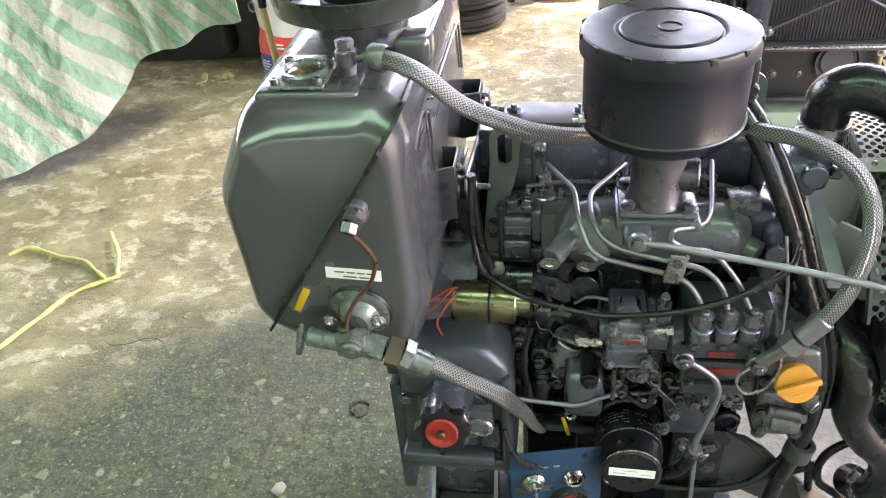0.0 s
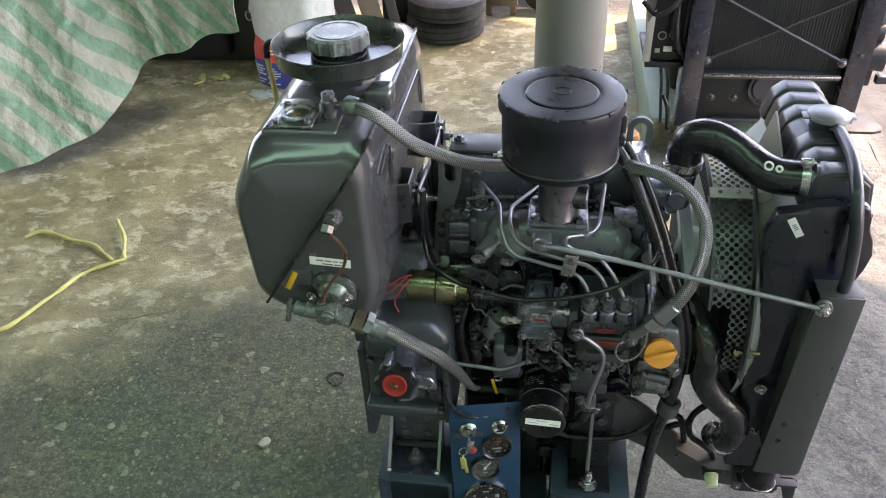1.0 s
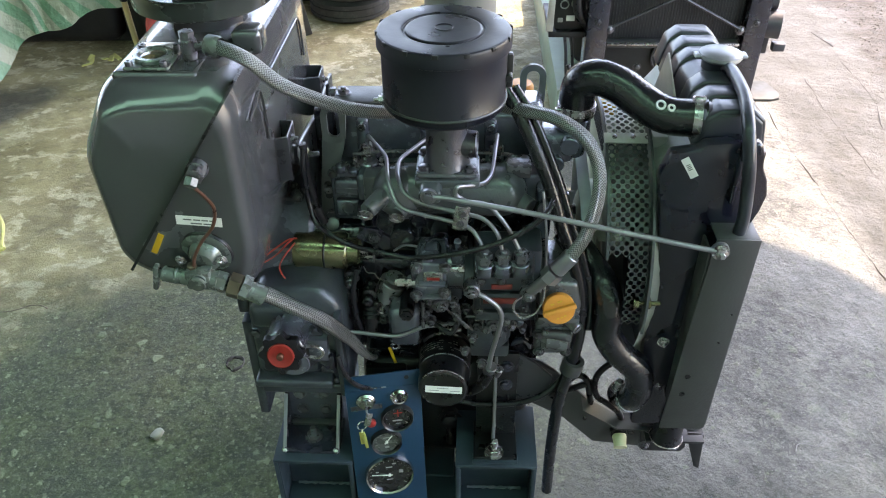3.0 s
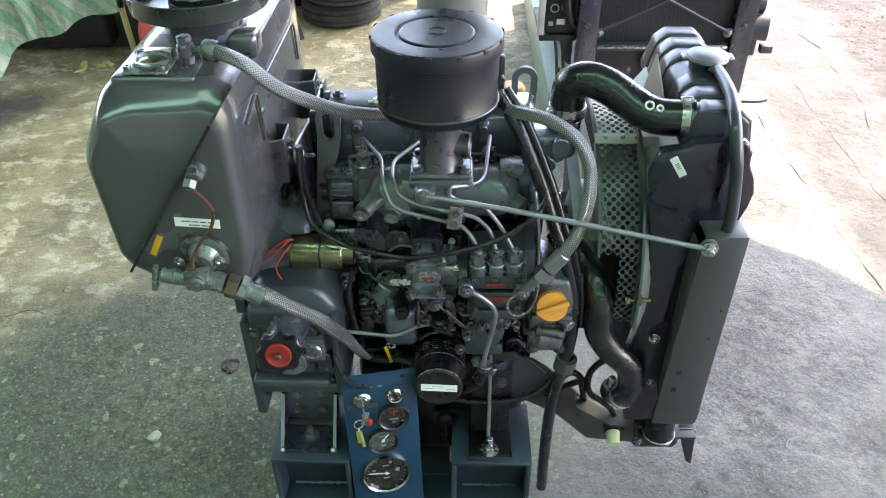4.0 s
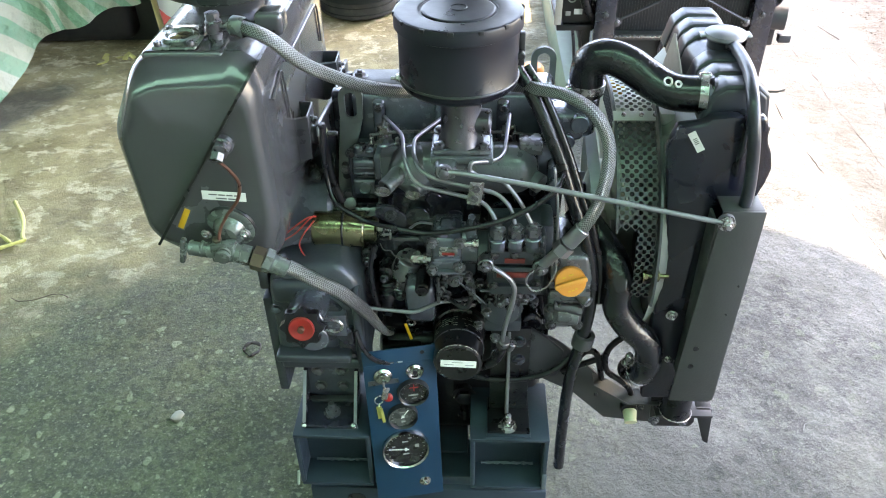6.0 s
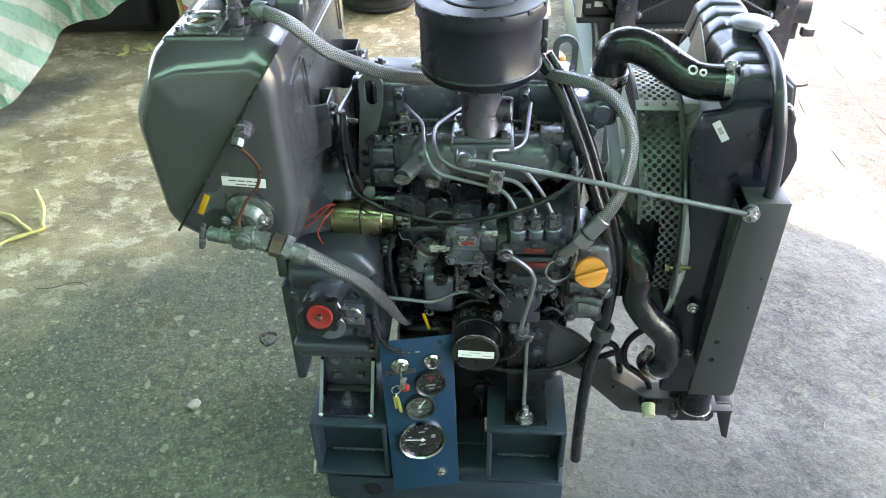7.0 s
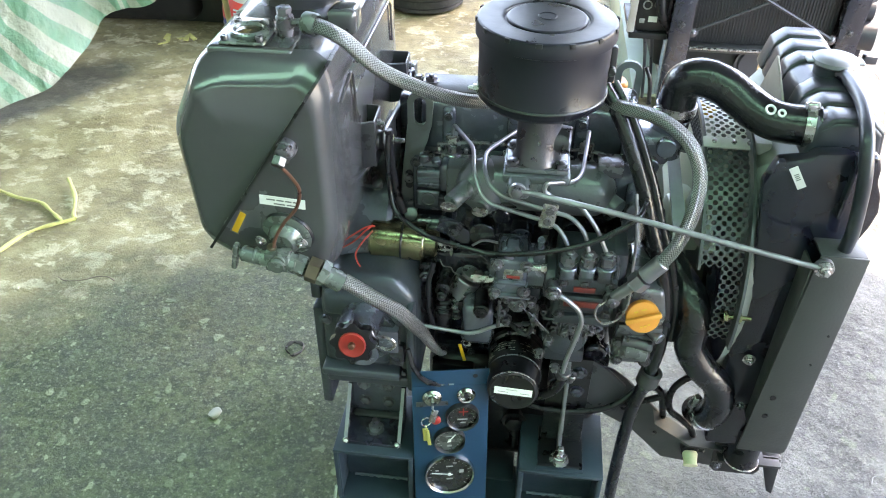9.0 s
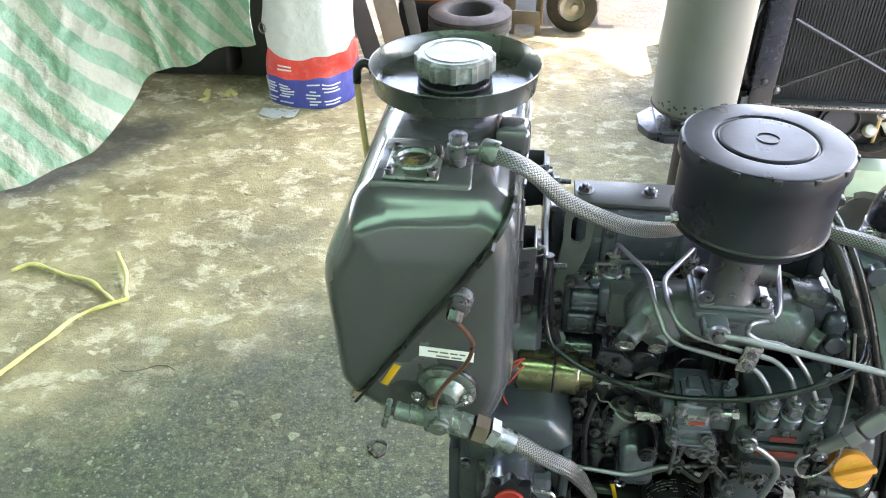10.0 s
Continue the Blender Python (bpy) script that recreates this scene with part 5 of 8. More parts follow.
# drain pipe, key tag, wires
part("drain_pipe", tube(bend_path([(0.012, 0.85, 0.560), (0.090, 0.85, 0.551), (0.105, 0.85, 0.556), (0.140, 0.85, 0.577), (0.165, 0.852, 0.578), (0.200, 0.862, 0.574)], 0.014), 0.0036, 10), M_PIPE, engine, "bent steel drain pipe")
part("pipe_union", join(cyl((0.178, 0.855, 0.577), (0.202, 0.862, 0.574), 0.0062), hexnut((0.192, 0.859, 0.575), (1, 0.2, -0.1), 0.0085, 0.008, False, 0)), M_BOLT, engine)
part("eyelet", torus((0.086, 0.862, 0.516), FRONT, 0.0068, 0.0024, 18, 6), M_STEEL, engine)
part("tag", move(block(-0.003, 0.003, -0.001, 0.001, -0.02, 0.02, 0.001), pose(0.080, 0.860, 0.495, 0, -14, 0)), M_YELLOW, engine, "thin yellow tag")
part("red_plug", join(block(0.149, 0.165, 0.882, 0.898, 0.711, 0.723, 0.002), block(0.153, 0.161, 0.882, 0.894, 0.721, 0.732, 0.002)), M_RED, engine, "small red plug")
part("cable", tube(smooth_path([(-0.046, 0.912, 0.888), (-0.047, 0.905, 0.850), (-0.046, 0.905, 0.800), (-0.036, 0.890, 0.765), (-0.010, 0.872, 0.752), (0.024, 0.860, 0.741), (0.062, 0.840, 0.745), (0.117, 0.828, 0.742), (0.167, 0.812, 0.758), (0.215, 0.800, 0.778), (0.260, 0.798, 0.797), (0.297, 0.800, 0.820), (0.324, 0.805, 0.843), (0.338, 0.835, 0.850)], 8), 0.0044, 10), M_HOSE, engine, "thin black cable looped across the engine")
part("cable", tube(smooth_path([(-0.030, 0.885, 0.665), (-0.032, 0.872, 0.640), (-0.018, 0.868, 0.605), (0.006, 0.875, 0.575), (0.012, 0.89, 0.55)], 6), 0.0035, 8), M_BLACK, engine)
part("cable", tube(smooth_path([(-0.005, 0.80, 0.55), (0.005, 0.79, 0.52), (0.025, 0.79, 0.49), (0.055, 0.81, 0.46)], 6), 0.0045, 8), M_BLACK, engine)
part("cable", tube(smooth_path([(0.14, 0.86, 0.42), (0.209, 0.84, 0.40), (0.293, 0.835, 0.402), (0.353, 0.835, 0.43), (0.40, 0.86, 0.47)], 6), 0.0055, 10), M_BLACK, engine, "black battery cable")
part("small_pipe", tube(smooth_path([(0.088, 0.90, 0.700), (0.105, 0.897, 0.714), (0.125, 0.895, 0.714), (0.150, 0.893, 0.708)], 5), 0.0022, 8), M_PIPE, engine)
for pts in ([(-0.142, 0.870, 0.683), (-0.105, 0.870, 0.708), (-0.082, 0.872, 0.732), (-0.072, 0.885, 0.735)], [(-0.070, 0.875, 0.732), (-0.087, 0.860, 0.715), (-0.097, 0.858, 0.692), (-0.088, 0.857, 0.668), (-0.069, 0.857, 0.660), (-0.050, 0.862, 0.672), (-0.040, 0.875, 0.676)], [(-0.14, 0.872, 0.688), (-0.11, 0.872, 0.716), (-0.082, 0.878, 0.735), (-0.070, 0.89, 0.730)]):
    part("wire", tube(smooth_path(pts, 6), 0.0014, 6), M_REDWIRE, engine, "thin red wire")
part("wire", tube(smooth_path([(0.036, 0.892, 0.672), (0.042, 0.888, 0.662), (0.054, 0.888, 0.660), (0.060, 0.890, 0.648), (0.078, 0.893, 0.636)], 5), 0.0010, 6), M_DIM, engine)
part("looped_wire", tube(smooth_path([(0.330, 0.787, 0.735), (0.330, 0.785, 0.705), (0.327, 0.785, 0.688), (0.317, 0.785, 0.668), (0.299, 0.785, 0.659), (0.286, 0.785, 0.672), (0.286, 0.785, 0.690), (0.298, 0.787, 0.702)], 7), 0.0019, 8), M_STEEL, engine, "looped steel wire")
part("banjo_bolt", join(cyl((0.307, 0.815, 0.701), (0.307, 0.790, 0.702), 0.0135), hexnut((0.307, 0.790, 0.702), FRONT, 0.0105, 0.008, False, 0.002)), M_BOLT, engine)
part("thin_pipe", tube(bend_path([(0.322, 0.84, 0.86), (0.330, 0.82, 0.80), (0.332, 0.81, 0.74), (0.325, 0.80, 0.70)], 0.01), 0.0022, 8), M_PIPE, engine)
# stay rod from the manifold to the radiator bracket
rod = part("stay_rod", tube(bend_path([(0.154, 0.804, 0.872), (0.172, 0.802, 0.873), (0.30, 0.790, 0.856), (0.55, 0.766, 0.815), (0.575, 0.764, 0.811)], 0.01), 0.0042, 10), M_PIPE, engine, "long thin steel stay rod")
part("eye_end", lathe((0.154, 0.809, 0.872), FRONT, [(0, 0), (0.012, 0), (0.012, 0.006), (0, 0.006)], 20), M_PIPE, rod)
part("bolt", hexnut((0.1535, 0.803, 0.8725), FRONT, 0.0085, 0.007, False, 0), M_BOLT, rod)
part("eye_end", lathe((0.573, 0.772, 0.811), FRONT, [(0, 0), (0.013, 0), (0.013, 0.007), (0, 0.007)], 20), M_PIPE, rod)
part("bolt", hexnut((0.573, 0.764, 0.811), FRONT, 0.0095, 0.008, True, 0.003), M_STEEL, rod)
# water pump, pulleys, belt and fan behind the guard
part("thermostat_housing", roughen(join(cyl((0.368, 0.965, 0.86), (0.372, 0.962, 0.925), 0.0275), block(0.318, 0.374, 0.925, 0.988, 0.856, 0.905, 0.01, 3), cyl((0.365, 0.93, 0.891), (0.365, 0.916, 0.891), 0.015), cyl((0.346, 0.93, 0.862), (0.346, 0.912, 0.862), 0.013), cyl((0.372, 0.962, 0.915), (0.372, 0.962, 0.935), 0.025), block(0.318, 0.346, 0.905, 0.96, 0.72, 0.83, 0.01, 3), cyl((0.333, 0.91, 0.79), (0.333, 0.895, 0.79), 0.014)), 0.0006, 40), M_CAST, engine, "cast thermostat housing")
for p in ((0.345, 0.955, 0.873), (0.399, 0.955, 0.873)):
    bolt_on(engine, p, (0, 0, 1), 0.008, 0.008, M_BOLT, 0.003)
for xc, zc, yc, r in ((0.358, 0.748, 0.945, 0.040), (0.392, 0.52, 1.03, 0.075)):
    part("pulley", lathe((xc, yc, zc), (1, 0, 0), [(0, 0), (r, 0), (r, 0.004), (r - 0.008, 0.009), (r, 0.014), (r, 0.018), (0.02, 0.018), (0.018, 0.03), (0, 0.03)], 36), M_BLOCK, engine, "dark belt pulley")
part("fan_belt", prism([(1.065, 0.826), (1.065, 0.830), (0.872, 0.786), (0.860, 0.770), (0.864, 0.768), (0.874, 0.782)], 0.389, 0.409, "yz", 0.001), M_BELT, engine, "worn flat grey fan belt")
part("fan_belt", prism([(1.09, 0.70), (1.094, 0.70), (1.106, 0.52), (1.102, 0.52)], 0.394, 0.408, "yz", 0.001), M_BELT, engine, "worn flat grey fan belt")
fan = part("cooling_fan", lathe((0.398, 1.03, 0.70), (1, 0, 0), [(0, 0), (0.02, 0.002), (0.036, 0.008), (0.040, 0.016), (0.052, 0.020), (0.056, 0.028), (0.056, 0.062), (0, 0.064)], 36), M_FAN, engine, "pale green plastic cooling fan")
for k in range(5):
    turn = Matrix.Translation((0.440, 1.03, 0.70)) @ pose(0, 0, 0, -12 + 72 * k, 0, 0) @ pose(0, 0, 0, 0, 0, 16)
    blade = part("blade", move(prism([(-0.030, 0.045), (0.030, 0.045), (0.054, 0.11), (0.046, 0.196), (-0.036, 0.196), (-0.052, 0.11)], -0.002, 0.002, "yz", 0.0008), turn), M_FAN, fan)
    if k == 0:
        part("tip_band", move(prism([(-0.037, 0.180), (0.047, 0.180), (0.0455, 0.197), (-0.0355, 0.197)], -0.0028, 0.0028, "yz"), turn), M_YELLOW, blade, "yellow tip")


# ---- fuel tank ----
tank = thing("fuel_tank", (-0.19, 0.95, 0.73), "glossy dark grey steel fuel tank mounted beside the engine", "tank")


def round_line(pts, r, n=4):
    return [(p.x, p.z) for p in bend_path([(a, 0, b) for a, b in pts], r, n)]


CX, CZ = -0.195, 0.905
A, B = (-0.285, 0.770), (-0.098, 1.050)
upper = round_line([A, (-0.301, 0.795), (-0.310, 0.965), (-0.270, 1.052), (-0.245, 1.066), (-0.118, 1.066), B], 0.022)
lower = round_line([B, (-0.088, 1.02), (-0.085, 0.80), (-0.104, 0.738), (-0.14, 0.722), (-0.245, 0.744), A], 0.026)
SECT = [(0.7405, 0.5), (0.7405, 0.78), (0.7413, 0.8182), (0.7435, 0.8552), (0.7472, 0.89), (0.7522, 0.9214), (0.7584, 0.9485), (0.7655, 0.9705), (0.7734, 0.9867), (0.7818, 0.9967), (0.7905, 1.0), (0.9, 1.004), (1.05, 1.006), (1.15, 1.004), (1.2, 1.0), (1.23, 0.96), (1.248, 0.9), (1.253, 0.82), (1.253, 0.6)]


def sect_pt(p, s, y, top):
    # the upper shell's end slopes back towards the top
    z = CZ + (p[1] - CZ) * s
    # sloped facet under the top edge, low at the seam side
    z0 = 1.022 - 0.26 * max(0.0, p[0] + 0.235)
    k = max(0.0, min(1.0, (z - z0) / (1.052 - z0)))
    lean = 0.024 * (0.8 * k + 0.2 * k * k) * max(0.0, 1 - (y - 0.74) / 0.10) if top else 0.0
    return V((CX + (p[0] - CX) * s, y + lean, z))


def shell(line, top):
    bm = bmesh.new()
    rows = [[bm.verts.new(sect_pt(p, s, y, top)) for p in line] for y, s in SECT]
    for a, b in zip(rows, rows[1:]):
        for i in range(len(line) - 1):
            bm.faces.new((a[i], a[i + 1], b[i + 1], b[i]))
    bm.faces.new(rows[0])
    bm.faces.new(list(reversed(rows[-1])))
    bmesh.ops.recalc_face_normals(bm, faces=bm.faces)
    return bm


part("upper_shell", shell(upper, True), M_TANK, tank, "glossy pressed upper half of the tank", smooth=50)
part("lower_shell", shell(lower, False), M_TANK, tank, "glossy pressed lower half of the tank", smooth=50)
dia = V((B[0] - A[0], 0, B[1] - A[1])).normalized()
nrm = V((-dia.z, 0, dia.x))
bm = bmesh.new()
top, bot = [], []
for y, s in [(0.7295, 0.80)] + SECT[2:-2] + [(1.262, 0.86)]:
    a = V((CX + (A[0] - CX) * s, y, CZ + (A[1] - CZ) * s)) - dia * (0.013 if y < 0.76 else 0.008)
    b = V((CX + (B[0] - CX) * s, y, CZ + (B[1] - CZ) * s)) + dia * 0.0075
    top.append((bm.verts.new(a + nrm * 0.0019), bm.verts.new(b + nrm * 0.0019)))
    bot.append((bm.verts.new(a - nrm * 0.0019), bm.verts.new(b - nrm * 0.0019)))
for i in range(len(top) - 1):
    bm.faces.new((top[i][0], top[i][1], top[i + 1][1], top[i + 1][0]))
    bm.faces.new((bot[i][1], bot[i][0], bot[i + 1][0], bot[i + 1][1]))
    bm.faces.new((top[i][0], top[i + 1][0], bot[i + 1][0], bot[i][0]))
    bm.faces.new((top[i + 1][1], top[i][1], bot[i][1], bot[i + 1][1]))
bm.faces.new((top[0][1], top[0][0], bot[0][0], bot[0][1]))
bm.faces.new((top[-1][0], top[-1][1], bot[-1][1], bot[-1][0]))
bmesh.ops.recalc_face_normals(bm, faces=bm.faces)
part("seam_flange", bm, M_TANK_DARK, tank, "thin welded seam flange", smooth=20)
part("pressed_rib", tube(bend_path([(-0.0835, 0.80, 0.868), (-0.0835, 0.846, 0.845), (-0.0835, 0.935, 0.815), (-0.0835, 1.15, 0.80)], 0.02), 0.0035, 8), M_TANK, tank)
part("pressed_rib", tube(bend_path([(-0.0850, 0.80, 0.992), (-0.0850, 0.868, 1.008), (-0.0845, 0.873, 0.975), (-0.0840, 0.875, 0.925)], 0.008), 0.0018, 8), M_TANK, tank)
part("pressed_rib", tube(bend_path([(-0.0850, 0.90, 1.006), (-0.0850, 1.16, 1.004), (-0.0845, 1.165, 0.93)], 0.02), 0.0018, 8), M_TANK, tank)
part("edge_clip", roughen(block(-0.124, -0.082, 0.893, 0.939, 1.045, 1.081, 0.009, 3), 0.0004, 30), M_TANK, tank, "folded steel clip over the tank edge")
# raised base with the level gauge
part("raised_base", block(-0.254, -0.140, 0.786, 0.892, 1.050, 1.0680, 0.007, 4), M_TANK, tank)
GC = (-0.2070, 0.8240, 1.0725)
gauge = part("level_gauge", join(block(-0.2370, -0.1770, 0.789, 0.857, 1.0690, 1.0735, 0.0035, 3), lathe(GC, (0, 0, 1), [(0.0265, 0), (0.0265, 0.005), (0.0245, 0.007), (0.0195, 0.007), (0.0175, 0.0035), (0, 0.0035)], 40)), M_VALVE, tank, "grey float gauge with an amber sight glass")
part("sight_glass", lathe((-0.2070, 0.8240, 1.0757), (0, 0, 1), [(0, 0), (0.0165, 0), (0.0165, 0.0012), (0.011, 0.003), (0, 0.0036)], 28), M_SIGHT, gauge, "dark stained amber sight glass")
for x, y in ((-0.2300, 0.7965), (-0.1845, 0.7965), (-0.2300, 0.8500), (-0.1835, 0.8500)):
    part("screw", lathe((x, y, 1.073), (0, 0, 1), [(0, 0), (0.0052, 0), (0.0052, 0.006), (0.0045, 0.007), (0.0022, 0.007), (0.0022, 0.005), (0, 0.005)], 14), M_DBOLT, gauge)
# banjo fitting and its hose
banjo = part("banjo_fitting", join(cyl((-0.160, 0.832, 1.068), (-0.160, 0.832, 1.103), 0.0095), cyl((-0.160, 0.832, 1.085), (-0.130, 0.828, 1.089), 0.0055), cyl((-0.160, 0.832, 1.078), (-0.160, 0.832, 1.096), 0.0115)), M_BOLT, tank, "dull steel banjo fitting")
part("bolt_head", hexnut((-0.160, 0.832, 1.098), (0, 0, 1), 0.0105, 0.009, False, 0), M_BOLT, banjo)
# tray, neck and cap
TR = V((-0.180, 0.985, 1.085))
tray = part("drip_tray", lathe(TR, (0, 0, 1), [(0, 0.008), (0.094, 0.008), (0.101, 0.012), (0.1045, 0.040), (0.1055, 0.041), (0.1060, 0.040), (0.1035, 0.036), (0.0985, 0.016), (0.092, 0.0125), (0, 0.012)], 64), M_TRAY, tank, "round grey steel drip tray round the filler")
part("tray_foot", cyl((-0.180, 0.985, 1.06), (-0.180, 0.985, 1.086), 0.06), M_TANK, tank)
neck = part("filler_neck", lathe(TR + V((0, 0, 0.004)), (0, 0, 1), [(0.040, 0), (0.046, 0.001), (0.046, 0.014), (0.044, 0.016), (0.044, 0.03), (0, 0.03)], 40), M_BLACK, tank)
capb = bmesh.new()
rings = []
for r, h in ((0.047, 0.0), (0.047, 0.020), (0.044, 0.0235), (0.0, 0.0238)):
    ring = []
    for i in range(96):
        a = 2 * math.pi * i / 96
        rr = r * (1.06 if (i % 8) < 3 and h < 0.021 else 1.0) if r else 0
        ring.append(capb.verts.new((rr * math.cos(a), rr * math.sin(a), h)) if r else None)
    rings.append(ring)
for a, b in zip(rings[:3], rings[1:3]):
    for i in range(96):
        capb.faces.new((a[i], a[(i + 1) % 96], b[(i + 1) % 96], b[i]))
capb.faces.new(rings[2])
bmesh.ops.recalc_face_normals(capb, faces=capb.faces)
move(capb, Matrix.Translation(TR + V((0, 0, 0.030))))
part("filler_cap", join(capb, torus(TR + V((0, 0, 0.053)), (0, 0, 1), 0.036, 0.002, 40, 6)), M_CAP, tank, "worn grey ribbed filler cap")
part("return_elbow", tube(smooth_path([(-0.285, 1.0, 1.105), (-0.296, 1.0, 1.112), (-0.306, 1.0, 1.105), (-0.308, 1.0, 1.085)], 6), 0.0055, 10), M_BLACK, tank, "black rubber elbow")
part("overflow_tube", tube(smooth_path([(-0.308, 1.0, 1.085), (-0.306, 1.0, 1.04), (-0.300, 0.995, 0.97), (-0.300, 0.99, 0.92)], 5), 0.0045, 10), M_AMBER, tank, "amber overflow tube")
# plug, copper line, drain valve
pl = V((-0.146, 0.742, 0.957))
plug = part("plug", join(cyl(pl, pl + V((-0.001, -0.012, -0.002)), 0.0145), hexnut(pl + V((0, -0.012, -0.002)), (-0.05, -1, -0.15), 0.0125, 0.012, False, 0)), M_BOLT, tank, "steel hex plug")
part("union", hexnut(pl + V((-0.004, -0.022, -0.006)), (-0.15, -0.75, -0.65), 0.0095, 0.012, False, 0), M_DBOLT, plug, "dark union nut")
part("copper_line", tube(smooth_path([(-0.150, 0.717, 0.940), (-0.138, 0.720, 0.922), (-0.131, 0.724, 0.90), (-0.138, 0.724, 0.872), (-0.157, 0.720, 0.848), (-0.170, 0.716, 0.825), (-0.174, 0.712, 0.808)], 8), 0.0026, 8), M_COPPER, tank, "bent copper line")
vd = V((-0.1, -0.98, -0.15)).normalized()
vp = V((-0.163, 0.744, 0.812))
valve = part("drain_valve", join(lathe(vp, vd, [(0, 0), (0.037, 0), (0.037, 0.004), (0.034, 0.006), (0.026, 0.007), (0.023, 0.016), (0.016, 0.022), (0, 0.022)], 32), cyl((-0.222, 0.716, 0.793), (-0.150, 0.712, 0.784), 0.0118), cyl((-0.165, 0.715, 0.798), (-0.165, 0.700, 0.796), 0.010), cyl((-0.156, 0.714, 0.786), (-0.142, 0.713, 0.783), 0.0150), cyl((-0.205, 0.716, 0.791), (-0.200, 0.716, 0.7905), 0.0132)), M_VALVE, tank, "grey cast drain valve")
part("gasket", torus(vp, vd, 0.0368, 0.003, 36, 6), M_BLACK, valve)
part("lever", join(move(block(-0.004, 0.004, -0.007, 0.007, -0.02, 0.022, 0.003), pose(-0.232, 0.714, 0.788, 0, 12, 0)), cyl((-0.222, 0.716, 0.793), (-0.232, 0.717, 0.794), 0.007)), M_VALVE, valve)
part("screw", hexnut((-0.195, 0.724, 0.812), vd, 0.006, 0.005, True, 0.001), M_STEEL, valve)
part("screw", hexnut((-0.138, 0.726, 0.812), vd, 0.007, 0.005, True, 0.002), M_STEEL, valve)
part("screw", lathe((-0.164, 0.701, 0.797), vd, [(0, 0), (0.009, 0), (0.009, 0.003), (0.003, 0.003), (0.002, 0.001), (0, 0.001)], 18), M_VALVE, valve)
part("inlet_nut", hexnut((-0.178, 0.716, 0.800), (0.1, -0.2, 1), 0.007, 0.012, False, 0), M_BRASSF, valve)
nut = part("brass_nut", hexnut((-0.128, 0.712, 0.779), (0.9, -0.05, -0.30), 0.0185, 0.019, False, 0), M_BRASSF, tank, "brown brass hex nut")
part("collar_nut", hexnut((-0.147, 0.713, 0.785), (0.9, -0.05, -0.30), 0.0155, 0.018, False, 0), M_VALVE, valve)
part("body_flange", roughen(join(block(-0.186, -0.150, 0.700, 0.722, 0.776, 0.806, 0.004, 2), cyl((-0.168, 0.702, 0.791), (-0.168, 0.694, 0.790), 0.0125)), 0.0008, 60), M_VALVE, valve)
# labels
fl = part("label", move(block(-0.032, 0.032, -0.0008, 0, -0.0075, 0.0075, 0), pose(-0.1625, 0.7402, 0.8685, 0, 4, 0)), M_WHITE, tank, "white paper label with two unreadable lines")
part("print", join(*[move(block(x, x + w, -0.0012, -0.0007, z, z + 0.0019, 0), pose(-0.1625, 0.7402, 0.8685, 0, 4, 0)) for x, w, z in ((-0.022, 0.012, 0.001), (-0.008, 0.010, 0.001), (0.004, 0.009, 0.001), (0.015, 0.007, 0.001), (-0.012, 0.016, -0.005), (0.006, 0.012, -0.005))]), M_INK, fl)
part("strip", move(block(-0.0045, 0.0045, -0.001, 0.0, -0.019, 0.019, 0.0006), pose(-0.230, 0.7405, 0.828, 0, 28, 0)), M_YELLOW, tank, "narrow yellow strip in a dark frame")
part("strip_frame", move(block(-0.0066, 0.0066, -0.0005, 0.0, -0.0215, 0.0215, 0), pose(-0.230, 0.7408, 0.828, 0, 28, 0)), M_INK, tank)

# tank carriers: folded steel brackets with rubber bushes
def carrier(y, x0, x1, ya, yb, z0, z1, big):
    c = thing("tank_bracket", (-0.08, y, z0), "folded black steel bracket between tank and engine", "bracket", "tank brackets")
    part("channel", join(block(x0, x0 + 0.003, ya + 0.004, yb, z0, z1 + 0.004, 0.001), block(x1 - 0.003, x1, ya + 0.002, yb, z0, z1 + 0.006, 0.001), prism([(x0, z0 - 0.004), (x1, z0 + 0.004), (x1, z1 + 0.005), (x0, z1)], ya, ya + 0.003, "xz", 0.0008), block(x0 + 0.0031, x1 - 0.0031, yb - 0.003, yb, z0, z1 + 0.010, 0.001)), M_BRACKD, c, "folded dark steel channel")
    part("worn_edge", tube([(x0, ya + 0.0015, z1 + 0.001), (x1 - 0.0015, ya + 0.0015, z1 + 0.006), (x1 - 0.0015, yb, z1 + 0.0075)], 0.0014, 6), M_CAPM, c, "worn bright top edge")
    zm = (z0 + z1) / 2
    part("rubber_bush", lathe((x1 - 0.002, y, zm), (1, 0, 0), [(0, 0), (0.018, 0), (0.015, 0.006), (0.018, 0.014), (0, 0.014)], 24), M_BLACK, c)
    part("nut", hexnut((x1 + 0.013, y - 0.004, zm + 0.004), (1, 0, 0), 0.0090, 0.012, True, 0), M_PLUGY if big else M_BOLT, c)
    part("stud", cyl((x1 + 0.024, y - 0.004, zm + 0.004), (x1 + 0.042, y - 0.004, zm + 0.004), 0.0040), M_DBOLT, c)
    part("bolt", hexnut((x1, ya + 0.020, z1 - 0.006), (1, 0, 0), 0.006, 0.006, True, 0.004), M_BOLT, c)
    return c


